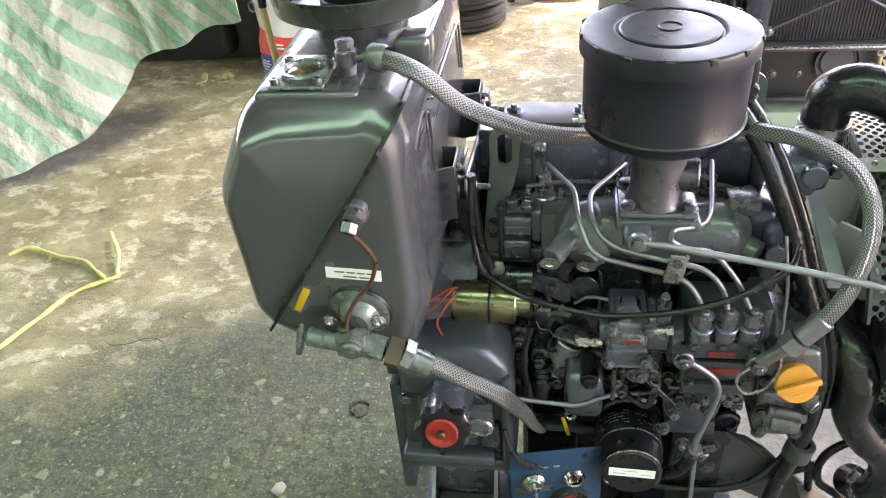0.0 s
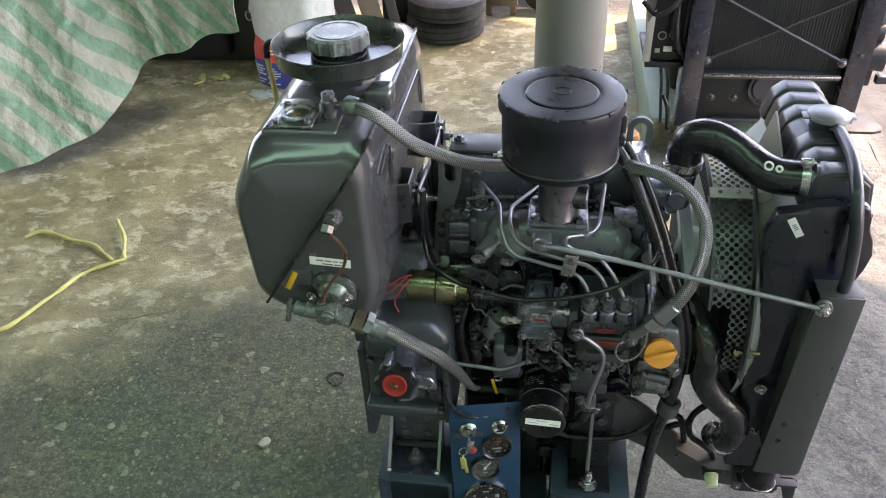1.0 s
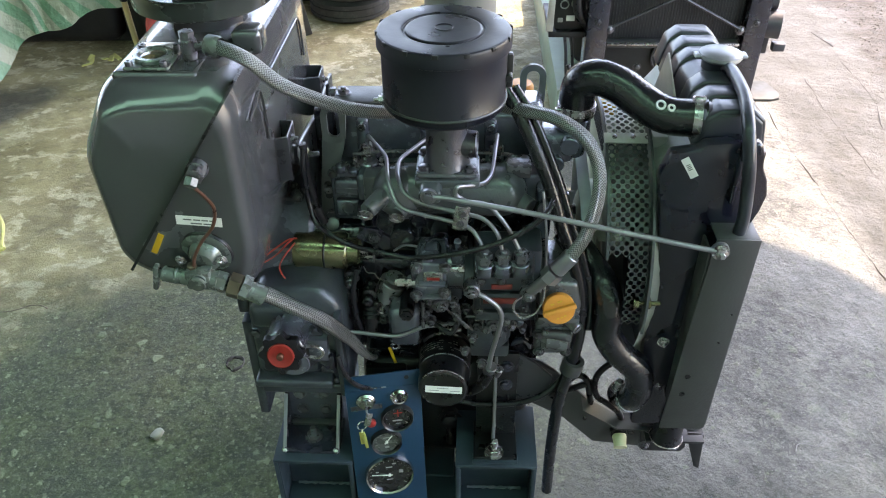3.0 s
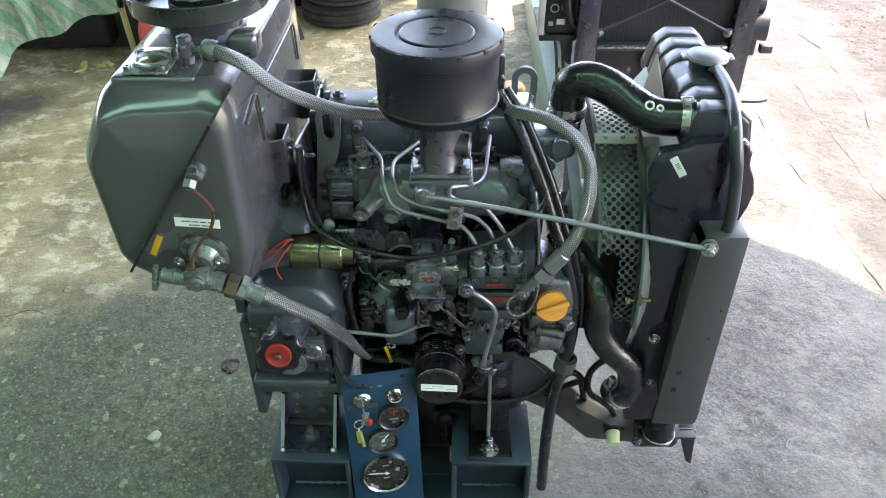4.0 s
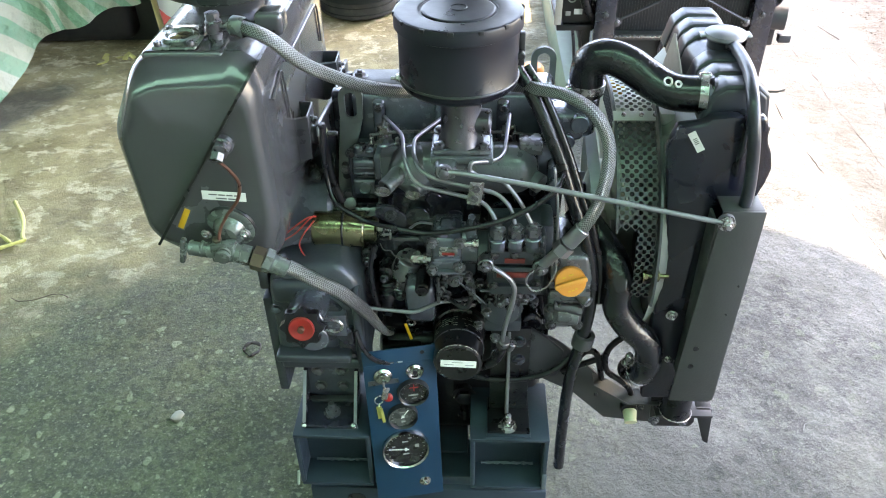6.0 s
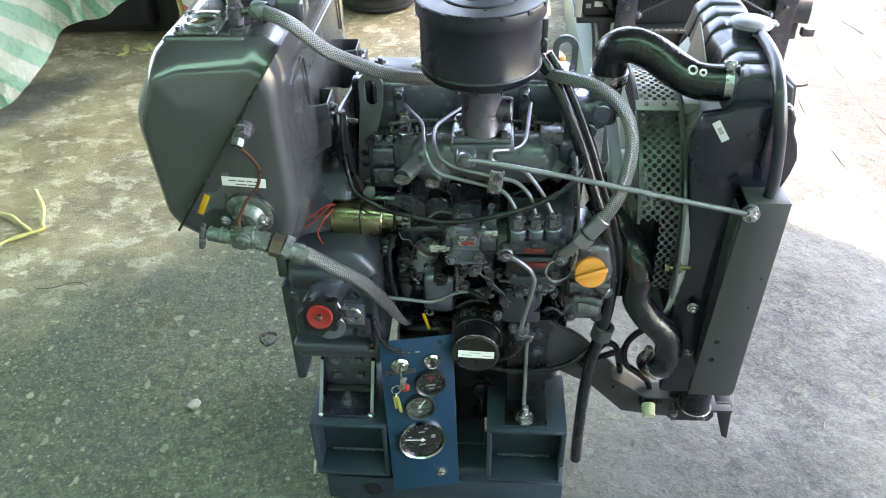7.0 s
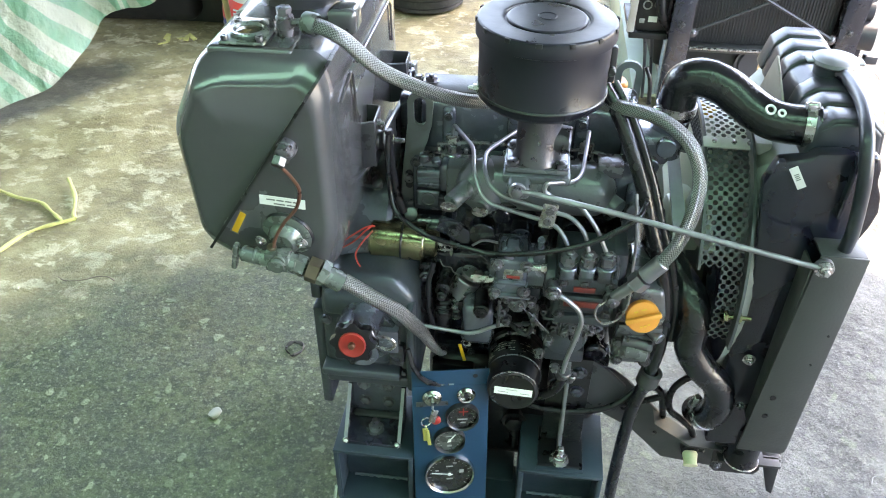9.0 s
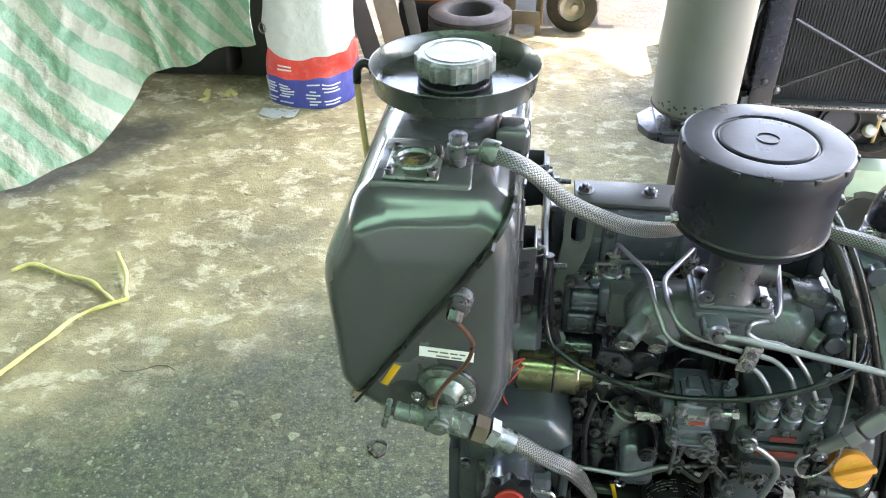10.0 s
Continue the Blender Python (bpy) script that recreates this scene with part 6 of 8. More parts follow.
carrier(0.925, -0.090, -0.065, 0.903, 0.952, 0.832, 0.905, True)
carrier(1.163, -0.096, -0.056, 1.140, 1.185, 0.825, 0.893, False)
part("bracket_foot", join(block(-0.094, -0.066, 0.94, 1.0, 0.770, 0.776, 0.001), prism([(0.905, 0.835), (0.955, 0.835), (1.0, 0.776), (0.95, 0.770)], -0.090, -0.087, "yz", 0.001)), M_BRACKD, tank, "sloping steel foot of the tank bracket")
part("foot_bolt", hexnut((-0.082, 0.966, 0.777), (0, -0.3, 1), 0.0085, 0.008, True, 0.006), M_DBOLT, tank)


# ---- air cleaner ----
cleaner = thing("air_cleaner", (0.178, 0.868, 0.975), "round black plastic air cleaner on the intake stub", "air cleaner")
AC = V((0.1750, 0.879, 0.0))
part("body", lathe(AC + V((0, 0, 0.978)), (0, 0, 1), [(0, 0.004), (0.050, 0.0), (0.080, 0.004), (0.0875, 0.012), (0.0885, 0.020), (0.0870, 0.022), (0.0872, 0.088), (0.0872, 0.100)], 72), M_CLEANER, cleaner, "matt black ribbed canister")
lid = part("lid", lathe(AC + V((0, 0, 1.072)), (0, 0, 1), [(0.0885, 0.0), (0.0925, 0.002), (0.0925, 0.018), (0.0912, 0.0212), (0.0893, 0.0222), (0.0886, 0.0224), (0.0875, 0.0225), (0.0590, 0.0225), (0.0580, 0.0224), (0.0560, 0.0216), (0.0550, 0.0195), (0.0530, 0.0195), (0.0522, 0.0218), (0.0505, 0.0227), (0.0495, 0.0228), (0.0485, 0.0228), (0.012, 0.0230), (0, 0.0230)], 72), M_CLEANER, cleaner, "black lid with a recessed ring")
for k in range(14):
    a = 2 * math.pi * (k + 0.3) / 14
    part("notch", move(block(-0.004, 0.004, -0.0016, 0.0016, 0, 0.006, 0.0008), Matrix.Translation(AC + V((0.0918 * math.cos(a), 0.0918 * math.sin(a), 1.0885))) @ pose(0, 0, 0, 0, 0, math.degrees(a) + 90)), M_DARKSTUFF, lid)
part("emblem", torus(AC + V((0, 0, 1.0956)), (0, 0, 1), 0.012, 0.0006, 24, 5), M_CLEANER, lid, "faint moulded emblem")
part("strap_band", torus(AC + V((0, 0, 0.998)), (0, 0, 1), 0.0872, 0.0022, 72, 6), M_PLASTIC, cleaner)
part("clip", join(block(0.2585, 0.2705, 0.873, 0.887, 1.01, 1.06, 0.003), cyl((0.2645, 0.873, 1.03), (0.2645, 0.861, 1.03), 0.006)), M_PLASTIC, cleaner)
part("strap_bolt", hexnut((0.0895, 0.856, 1.0), (-1, -0.2, 0), 0.006, 0.006, True, 0.006), M_STEEL, cleaner)
part("collar", lathe((0.178, 0.882, 0.972), (0, 0, 1), [(0.033, 0), (0.040, 0.0), (0.042, 0.012), (0, 0.014)], 36), M_PLASTIC, cleaner)

# ---- radiator ----
radiator = thing("radiator", (0.59, 1.0, 0.26), "black engine radiator with ribbed header tank and grey bracket", "radiator")
part("core", block(0.545, 0.635, 0.845, 1.215, 0.37, 0.93, 0.006, 2), M_NAVY, radiator, "gloss black radiator core")
for k in range(40):
    y = 0.86 + k * 0.0088
    part("fin", block(0.6352, 0.638, y, y + 0.003, 0.40, 0.92, 0), M_FIN, radiator)
# end sheet with a wavy edge
wav = [(0.514, 0.37), (0.504, 0.760), (0.482, 0.90), (0.494, 0.938), (0.532, 0.944), (0.540, 0.952), (0.600, 0.958), (0.616, 0.955), (0.624, 0.935), (0.626, 0.915), (0.636, 0.895), (0.642, 0.87), (0.638, 0.845), (0.630, 0.82), (0.632, 0.80), (0.632, 0.37)]
part("end_sheet", prism(wav, 0.822, 0.846, "xz", 0.005, 2), M_NAVY, radiator, "gloss black end sheet with a wavy edge")
stick = part("sticker", move(block(-0.0058, 0.0058, -0.0006, 0, -0.018, 0.018, 0), pose(0.5215, 0.8195, 0.917, 0, -32, 0)), M_MARK, radiator, "small white sticker with unreadable print")
part("print", join(*[move(block(-0.003, 0.003, -0.001, -0.0005, z, z + 0.0014, 0), pose(0.5215, 0.8195, 0.917, 0, -32, 0)) for z in (-0.004, -0.001, 0.002, 0.005)]), M_INK, stick)
# header tank
ht = part("header_tank", roughen(prism([(0.531, 0.925), (0.543, 0.972), (0.560, 0.985), (0.607, 0.985), (0.622, 0.972), (0.629, 0.925)], 0.850, 1.180, "xz", 0.006, 3), 0.0004, 30), M_HEADER, radiator, "ribbed dusty black header tank")
pieces("rib", ht, M_HEADER, [roughen(prism([(0.5285, 0.928), (0.541, 0.975), (0.559, 0.9895), (0.608, 0.9895), (0.6245, 0.975), (0.631, 0.928)], y, y + 0.040, "xz", 0.005, 3), 0.0005, 30) for y in (0.852, 0.899, 0.946, 1.040, 1.087, 1.134)])
part("neck", cyl((0.592, 1.008, 0.975), (0.592, 1.008, 1.002), 0.026), M_HEADER, radiator)
part("radiator_cap", join(block(0.552, 0.632, 0.998, 1.018, 1.001, 1.0065, 0.004, 3), lathe((0.592, 1.008, 1.000), (0, 0, 1), [(0, 0), (0.031, 0.0), (0.033, 0.003), (0.032, 0.008), (0.026, 0.010), (0.022, 0.012), (0, 0.0125)], 44)), M_CAPM, radiator, "dull metal pressure cap")
part("overflow_stub", cyl((0.594, 0.995, 0.993), (0.600, 0.955, 0.998), 0.008), M_NAVY, radiator)
part("overflow_hose", tube(smooth_path([(0.596, 0.985, 0.996), (0.600, 0.955, 0.998), (0.596, 0.88, 0.998), (0.588, 0.82, 0.985), (0.592, 0.796, 0.945), (0.599, 0.794, 0.90), (0.604, 0.794, 0.85), (0.605, 0.800, 0.81)], 8), 0.0092, 14), M_HEADER, radiator, "dusty black rubber overflow hose")
part("inlet_stub", join(cyl((0.532, 0.878, 0.962), (0.580, 0.888, 0.958), 0.026), lathe((0.556, 0.882, 0.960), (1, 0.2, -0.1), [(0.026, 0), (0.030, 0.004), (0.030, 0.010), (0.026, 0.014)], 28), block(0.565, 0.60, 0.850, 0.91, 0.90, 0.975, 0.012, 3)), M_HEADER, radiator, "black moulded inlet stub")
part("inlet_rib", block(0.585, 0.592, 0.812, 0.86, 0.86, 0.955, 0.003), M_NAVY, radiator)
# top hose with clips
hp = [(0.376, 0.962, 0.925), (0.375, 0.962, 0.962), (0.381, 0.958, 0.982), (0.402, 0.950, 0.992), (0.431, 0.938, 0.986), (0.457, 0.922, 0.973), (0.481, 0.904, 0.963), (0.506, 0.890, 0.960), (0.550, 0.882, 0.962)]
top_hose = thing("radiator_hose", (0.45, 0.93, 0.95), "thick glossy black top radiator hose", "hose", "radiator hoses")
hp_s = smooth_path(hp, 8)
part("hose_body", tube(hp_s, 0.0275, 28), M_HOSE, top_hose)
for p, d in (((0.3755, 0.962, 0.932), (0, 0, 1)), ((0.531, 0.883, 0.9615), (1, -0.2, 0.05))):
    cl = part("clip", lathe(p, d, [(0.0277, 0), (0.0295, 0.0), (0.0295, 0.012), (0.0277, 0.012)], 32), M_STEEL, top_hose, "bright worm-drive clip")
    q = V(p) + (V((-0.026, -0.012, 0.005)) if d[2] == 1 else V((0.003, -0.003, 0.031)))
    part("clip_screw", join(cyl(q + V((-0.007, 0, 0)), q + V((0.009, 0, 0)), 0.0055), block(q.x - 0.008, q.x + 0.004, q.y - 0.008, q.y + 0.008, q.z - 0.005, q.z + 0.003, 0.002)), M_STEEL, cl)
for x, y, z, r in ((0.482, 0.8800, 0.9835, 0.0058), (0.496, 0.8745, 0.9820, 0.0042)):
    part("mark", torus((x, y, z), (0, -0.72, 0.70), r, 0.0017, 18, 5), M_MARK, top_hose, "white ring mark")
for x in (0.47, 0.475, 0.48, 0.485, 0.49):
    part("mark", block(x + 0.02, x + 0.022, 0.8665 + (0.49 - x) * 0.45, 0.867 + (0.49 - x) * 0.45, 0.948, 0.953, 0), M_MARK, top_hose)
# lower hose
low = thing("radiator_hose", (0.45, 0.88, 0.45), "thick black lower radiator hose with a bend", "hose", "radiator hoses")
lp = [(0.372, 0.92, 0.735), (0.392, 0.900, 0.716), (0.413, 0.880, 0.694), (0.433, 0.845, 0.678), (0.442, 0.822, 0.648), (0.441, 0.815, 0.606), (0.462, 0.810, 0.568), (0.498, 0.810, 0.529), (0.511, 0.812, 0.492), (0.511, 0.820, 0.452), (0.504, 0.84, 0.42), (0.497, 0.87, 0.40)]
part("hose_body", tube(smooth_path(lp, 8), 0.0245, 28), M_HOSE, low)
part("clip", lathe((0.507, 0.832, 0.430), (-0.2, 0.6, -0.7), [(0.0247, 0), (0.0265, 0.0), (0.0265, 0.012), (0.0247, 0.012)], 32), M_STEEL, low, "worm-drive clip")
part("clip_screw", cyl((0.474, 0.826, 0.455), (0.480, 0.819, 0.485), 0.0065), M_STEEL, low)
# perforated fan guard
GY, GZ, GR = 1.03, 0.67, 0.236
guard = thing("fan_guard", (0.46, 1.03, 0.45), "perforated steel fan guard, coloured dark in front and pale on its lit top", "guard")


def perforated(x0, x1, a0, a1, nx, na):
    """Curved sheet with round holes in offset rows."""
    bm = bmesh.new()

    def at(x, a, r=GR):
        return V((x, GY - r * math.cos(a), GZ + r * math.sin(a)))

    dx, da = (x1 - x0) / nx, (a1 - a0) / na
    k = 16
    keep = lambda x: min(max(x, x0), x1)
    for j in range(na + 1):
        sh = 0.5 if j % 2 else 0.0
        for i in range(int(nx - sh) + 1):
            cx, ca = x0 + (i + sh) * dx, a0 + j * da
            o, h = [], []
            for t in range(k):
                th = 2 * math.pi * t / k
                c, s = math.cos(th), math.sin(th)
                m = abs(c) / (dx / 2) + abs(s) / da
                o.append(bm.verts.new(at(keep(cx + c / m), ca + s / m)))
                h.append(bm.verts.new(at(keep(cx + c * 0.0038), ca + s * 0.0038 / GR)))
            for t in range(k):
                bm.faces.new((o[t], o[(t + 1) % k], h[(t + 1) % k], h[t]))
    bmesh.ops.remove_doubles(bm, verts=bm.verts, dist=0.0002)
    bm.normal_update()
    for f in [f for f in bm.faces if f.calc_area() < 1e-7]:
        bm.faces.remove(f)
    for f in bm.faces:
        if f.normal.dot(f.calc_center_median() - V((f.calc_center_median().x, GY, GZ))) < 0:
            f.normal_flip()
    return bm


# front sheets coloured dark as shaded, the upward-facing top pale as lit
part("perforated_sheet", perforated(0.424, 0.488, radians(24.5), radians(67), 4.5, 24), M_GUARD, guard, "perforated sheet", kind="stuff")
part("perforated_sheet", perforated(0.4560, 0.488, radians(-6), radians(23), 2.5, 17), M_GUARD, guard, "perforated sheet", kind="stuff")
part("perforated_sheet", perforated(0.424, 0.488, radians(70), radians(128), 4.5, 34), M_ZINC, guard, "perforated sheet", kind="stuff")
# added rear sheet; its pale colour gives the brightness seen through the holes
bm = bmesh.new()
prev = None
for i in range(33):
    a = radians(129 + 125 * i / 32)
    cur = [bm.verts.new((x, GY - r * math.cos(a), GZ + r * math.sin(a))) for x, r in ((0.424, GR), (0.4935, GR), (0.4935, GR - 0.002), (0.424, GR - 0.002))]
    if prev:
        for q in range(4):
            bm.faces.new((prev[q], prev[(q + 1) % 4], cur[(q + 1) % 4], cur[q]))
    prev = cur
bmesh.ops.recalc_face_normals(bm, faces=bm.faces)
part("back_sheet", bm, M_ZINC, guard, "added plain rear sheet, pale for the brightness behind the guard")
for x0, x1 in ((0.421, 0.425), (0.4865, 0.4905)):
    bm = bmesh.new()
    prev = None
    for i in range(49):
        a = radians((22 + 108 * i / 48) if x0 < 0.45 else (-8 + 138 * i / 48))
        rr0, rr1 = (GR - 0.004, GR + 0.006) if x0 < 0.45 else (GR - 0.004, GR + 0.018)
        cur = [bm.verts.new((x, GY - r * math.cos(a), GZ + r * math.sin(a))) for x, r in ((x0, rr0), (x0, rr1), (x1, rr1), (x1, rr0))]
        if prev:
            for q in range(4):
                bm.faces.new((prev[q], prev[(q + 1) % 4], cur[(q + 1) % 4], cur[q]))
        prev = cur
    bmesh.ops.recalc_face_normals(bm, faces=bm.faces)
    part("rim", bm, M_GUARD, guard)
joint = radians(68.5)
jb = V((0.456, GY - (GR + 0.006) * math.cos(joint), GZ + (GR + 0.006) * math.sin(joint)))
part("joint_strip", move(block(-0.036, 0.036, -0.010, 0.010, -0.0015, 0.0015, 0.0008), Matrix.Translation(jb) @ pose(0, 0, 0, 22, 0, 0)), M_ZINC, guard)
for dx in (-0.02, 0.008, 0.03):
    part("screw", hexnut(jb + V((dx, 0, 0.0015)), (0, -0.35, 0.93), 0.004, 0.003, False, 0), M_STEEL, guard)
part("tab", block(0.492, 0.515, 0.93, 0.96, 0.885, 0.905, 0.002), M_ZINC, guard)
part("guard_bolt", join(hexnut((0.470, 0.792, 0.688), (1, 0, 0), 0.0085, 0.008, True, 0), cyl((0.476, 0.792, 0.688), (0.512, 0.792, 0.688), 0.0038), hexnut((0.488, 0.792, 0.688), (1, 0, 0), 0.0095, 0.009, True, 0)), M_BRASS, guard, "yellow passivated bolt")
# side mesh between guard and engine, seen edge-on past the hose
bm = bmesh.new()
for j in range(20):
    for i in range(9):
        cy, cz = 0.965 + i * 0.0125 + (0.00625 if j % 2 else 0), 0.865 + j * 0.0075
        if math.hypot(cy - GY, cz - GZ) < GR - 0.004:
            bm = join(bm, torus((0.4235, cy, cz), (1, 0, 0), 0.0052, 0.0011, 8, 4))
part("side_mesh", bm, M_GUARD, guard, "fine wire mesh side")
# fan shroud from the core to the guard
bm = bmesh.new()
sq, ci = [], []
for i in range(48):
    a = 2 * math.pi * i / 48
    c, s = math.cos(a), math.sin(a)
    m = max(abs(c) / 0.172, abs(s) / 0.262)
    sq.append(bm.verts.new((0.556, 1.035 + c / m, 0.665 + s / m)))
    ci.append(bm.verts.new((0.492, GY + 0.232 * c, GZ + 0.232 * s)))
for i in range(48):
    bm.faces.new((sq[i], sq[(i + 1) % 48], ci[(i + 1) % 48], ci[i]))
part("fan_shroud", bm, M_SHROUD, radiator, "dull grey-green fan shroud", smooth=30)
# triangle whose pale colour holds the reflection on the shroud's top corner
part("gusset", prism([(1.035, 0.996), (1.096, 0.891), (0.951, 0.959)], 0.518, 0.522, "yz", 0.001), M_BAREM, radiator, "triangular gusset, pale for the shroud corner's reflection")
# grey bracket plate
brk = part("bracket_plate", join(prism([(0.551, 0.413), (0.622, 0.411), (0.628, 0.417), (0.633, 0.822), (0.570, 0.822), (0.567, 0.80)], 0.778, 0.782, "xz", 0.001), block(0.563, 0.567, 0.782, 0.83, 0.45, 0.80, 0.001), block(0.570, 0.632, 0.782, 0.85, 0.8185, 0.8222, 0.001), block(0.627, 0.631, 0.782, 0.85, 0.42, 0.818, 0.001)), M_BRACKET, radiator, "grey painted steel bracket plate")
for x, z in ((0.577, 0.542), (0.575, 0.50)):
    part("hole", lathe((x, 0.7778, z), FRONT, [(0, 0), (0.005, 0), (0.005, 0.0006), (0, 0.0006)], 16), M_BLACK, brk)
for x, z in ((0.612, 0.62), (0.62, 0.68)):
    part("rivet", lathe((x, 0.778, z), FRONT, [(0, 0.001), (0.0018, 0.001), (0.0022, 0)], 10), M_BLACK, brk)
for z in (0.60, 0.56):
    part("bolt", hexnut((0.633, 0.80, z), (1, 0, 0), 0.004, 0.004, False, 0), M_DBOLT, brk)
part("bolt", hexnut((0.537, 0.815, 0.585), FRONT, 0.0075, 0.007, True, 0.003), M_STEEL, radiator)
part("bolt", hexnut((0.547, 0.815, 0.48), FRONT, 0.005, 0.006, True, 0.003), M_STEEL, radiator)
LOOMS = ([(0.376, 0.885, 0.370), (0.398, 0.872, 0.424), (0.414, 0.870, 0.444), (0.431, 0.870, 0.436), (0.440, 0.872, 0.404), (0.449, 0.880, 0.361)],
         [(0.515, 0.885, 0.487), (0.498, 0.872, 0.486), (0.474, 0.870, 0.478), (0.454, 0.868, 0.456), (0.448, 0.868, 0.426), (0.456, 0.868, 0.392), (0.483, 0.868, 0.368), (0.502, 0.870, 0.345), (0.511, 0.878, 0.318)],
         [(0.370, 0.882, 0.380), (0.400, 0.872, 0.402), (0.425, 0.870, 0.418), (0.445, 0.872, 0.425)])
# lower arm, foot plate, rubber seat and hook
arm_poly = [(0.30, 0.47), (0.345, 0.46), (0.375, 0.437), (0.447, 0.358), (0.500, 0.321), (0.56, 0.318), (0.572, 0.229), (0.465, 0.243), (0.397, 0.315), (0.33, 0.355), (0.30, 0.36)]
part("lower_arm", prism(arm_poly, 0.885, 0.893, "xz", 0.001), M_BRACKET, radiator, "grey steel arm from engine to radiator foot")
part("arm_flange", prism([(0.43, 0.372), (0.447, 0.360), (0.500, 0.323), (0.56, 0.320), (0.56, 0.317), (0.499, 0.319), (0.445, 0.355)], 0.85, 0.886, "xz"), M_BRACKET, radiator)
foot = part("foot_plate", join(prism([(0.545, 0.345), (0.553, 0.255), (0.56, 0.248), (0.632, 0.248), (0.64, 0.262), (0.635, 0.29), (0.60, 0.30), (0.585, 0.345)], 0.86, 0.868, "xz", 0.001), block(0.545, 0.60, 0.858, 0.90, 0.34, 0.345, 0.001), block(0.555, 0.665, 0.84, 0.90, 0.296, 0.302, 0.001)), M_PLASTIC, radiator, "black steel foot plate")
for x, z in ((0.566, 0.312), (0.560, 0.265), (0.617, 0.262)):
    part("bolt", hexnut((x, 0.86, z), FRONT, 0.0085, 0.006, True, 0.002), M_BOLT, foot)
part("rubber_seat", lathe((0.588, 0.835, 0.318), (0, 0, 1), [(0, 0), (0.028, 0), (0.030, 0.006), (0.027, 0.012), (0.027, 0.09), (0, 0.09)], 32), M_BLACK, radiator)
part("seat_ring", torus((0.588, 0.835, 0.323), (0, 0, 1), 0.029, 0.002, 32, 6), M_STEEL, radiator)
part("hook", join(prism([(0.636, 0.302), (0.668, 0.302), (0.671, 0.270), (0.676, 0.202), (0.664, 0.210), (0.643, 0.276)], 0.856, 0.862, "xz", 0.001), block(0.636, 0.668, 0.862, 0.93, 0.2965, 0.302, 0.001)), M_PLASTIC, radiator, "black steel hook tab")
part("plug", join(cyl((0.510, 0.884, 0.282), (0.510, 0.868, 0.285), 0.016), ), M_BLACK, radiator)
part("drain_tap", lathe((0.511, 0.870, 0.283), (0.02, -0.9, -0.45), [(0, 0), (0.012, 0), (0.014, 0.004), (0.012, 0.02), (0.013, 0.026), (0, 0.026)], 20), M_PLUGY, radiator, "cream plastic plug")
part("bolt", hexnut((0.535, 0.884, 0.278), FRONT, 0.007, 0.006, False, 0.002), M_DBOLT, radiator)
part("bolt", hexnut((0.443, 0.884, 0.312), FRONT, 0.004, 0.003, False, 0), M_DBOLT, radiator)
for pts in LOOMS:
    part("wire_loom", tube(smooth_path(pts, 7), 0.0062, 10), M_BLACK, engine, "black taped wiring loom")

# ---- hoses ----
braid = thing("braided_hose", (0.1, 0.85, 0.95), "steel-braided fuel return hose from tank to pump", "hose", "braided hoses")
bp1 = [(-0.118, 0.822, 1.089), (-0.098, 0.815, 1.085), (-0.075, 0.812, 1.073), (-0.040, 0.812, 1.042), (0.00, 0.82, 1.018), (0.045, 0.845, 0.990), (0.10, 0.895, 0.960), (0.17, 0.955, 0.945), (0.24, 0.93, 0.955), (0.29, 0.895, 0.965), (0.338, 0.868, 0.965), (0.376, 0.842, 0.948), (0.395, 0.820, 0.915), (0.396, 0.803, 0.872), (0.384, 0.790, 0.822), (0.368, 0.7845, 0.790), (0.356, 0.784, 0.772)]
part("braid", tube(smooth_path(bp1, 8), 0.0098, 18), M_BRAID, braid, "woven steel braid")
part("ferrule", join(lathe((-0.133, 0.8275, 1.0895), (1, -0.3, -0.05), [(0, 0), (0.013, 0), (0.0145, 0.002), (0.0145, 0.017), (0.0125, 0.02)], 24)), M_VALVE, braid, "grey crimped ferrule")
part("ferrule", join(cyl((0.366, 0.7845, 0.786), (0.345, 0.7835, 0.757), 0.0130), hexnut((0.3435, 0.7835, 0.755), (-0.60, -0.02, -0.80), 0.0155, 0.020, False, 0), cyl((0.331, 0.7835, 0.740), (0.308, 0.792, 0.706), 0.0085)), M_PIPE, braid, "steel crimped end with a hex nut")
braid2 = thing("braided_hose", (-0.05, 0.75, 0.65), "steel-braided fuel hose from the drain valve", "hose", "braided hoses")
bp2 = [(-0.100, 0.712, 0.768), (-0.077, 0.716, 0.757), (-0.040, 0.722, 0.726), (-0.008, 0.738, 0.690), (0.010, 0.768, 0.638), (0.022, 0.796, 0.592), (0.035, 0.808, 0.556), (0.045, 0.830, 0.520), (0.050, 0.86, 0.49)]
sp2 = smooth_path(bp2, 8)
part("braid", tube(sp2, 0.0112, 18, True, [0.0112 - 0.0075 * max(0.0, (k / (len(sp2) - 1) - 0.55) / 0.45) for k in range(len(sp2))]), M_BRAID, braid2, "woven steel braid")
part("ferrule", join(cyl((-0.110, 0.712, 0.774), (-0.080, 0.713, 0.756), 0.015), hexnut((-0.112, 0.712, 0.7755), (0.85, 0, -0.5), 0.019, 0.014, False, 0)), M_VALVE, braid2, "pale crimped ferrule with a hex nut")
breather = thing("breather_hose", (0.37, 0.84, 0.15), "long glossy black breather hose hanging down", "hose")
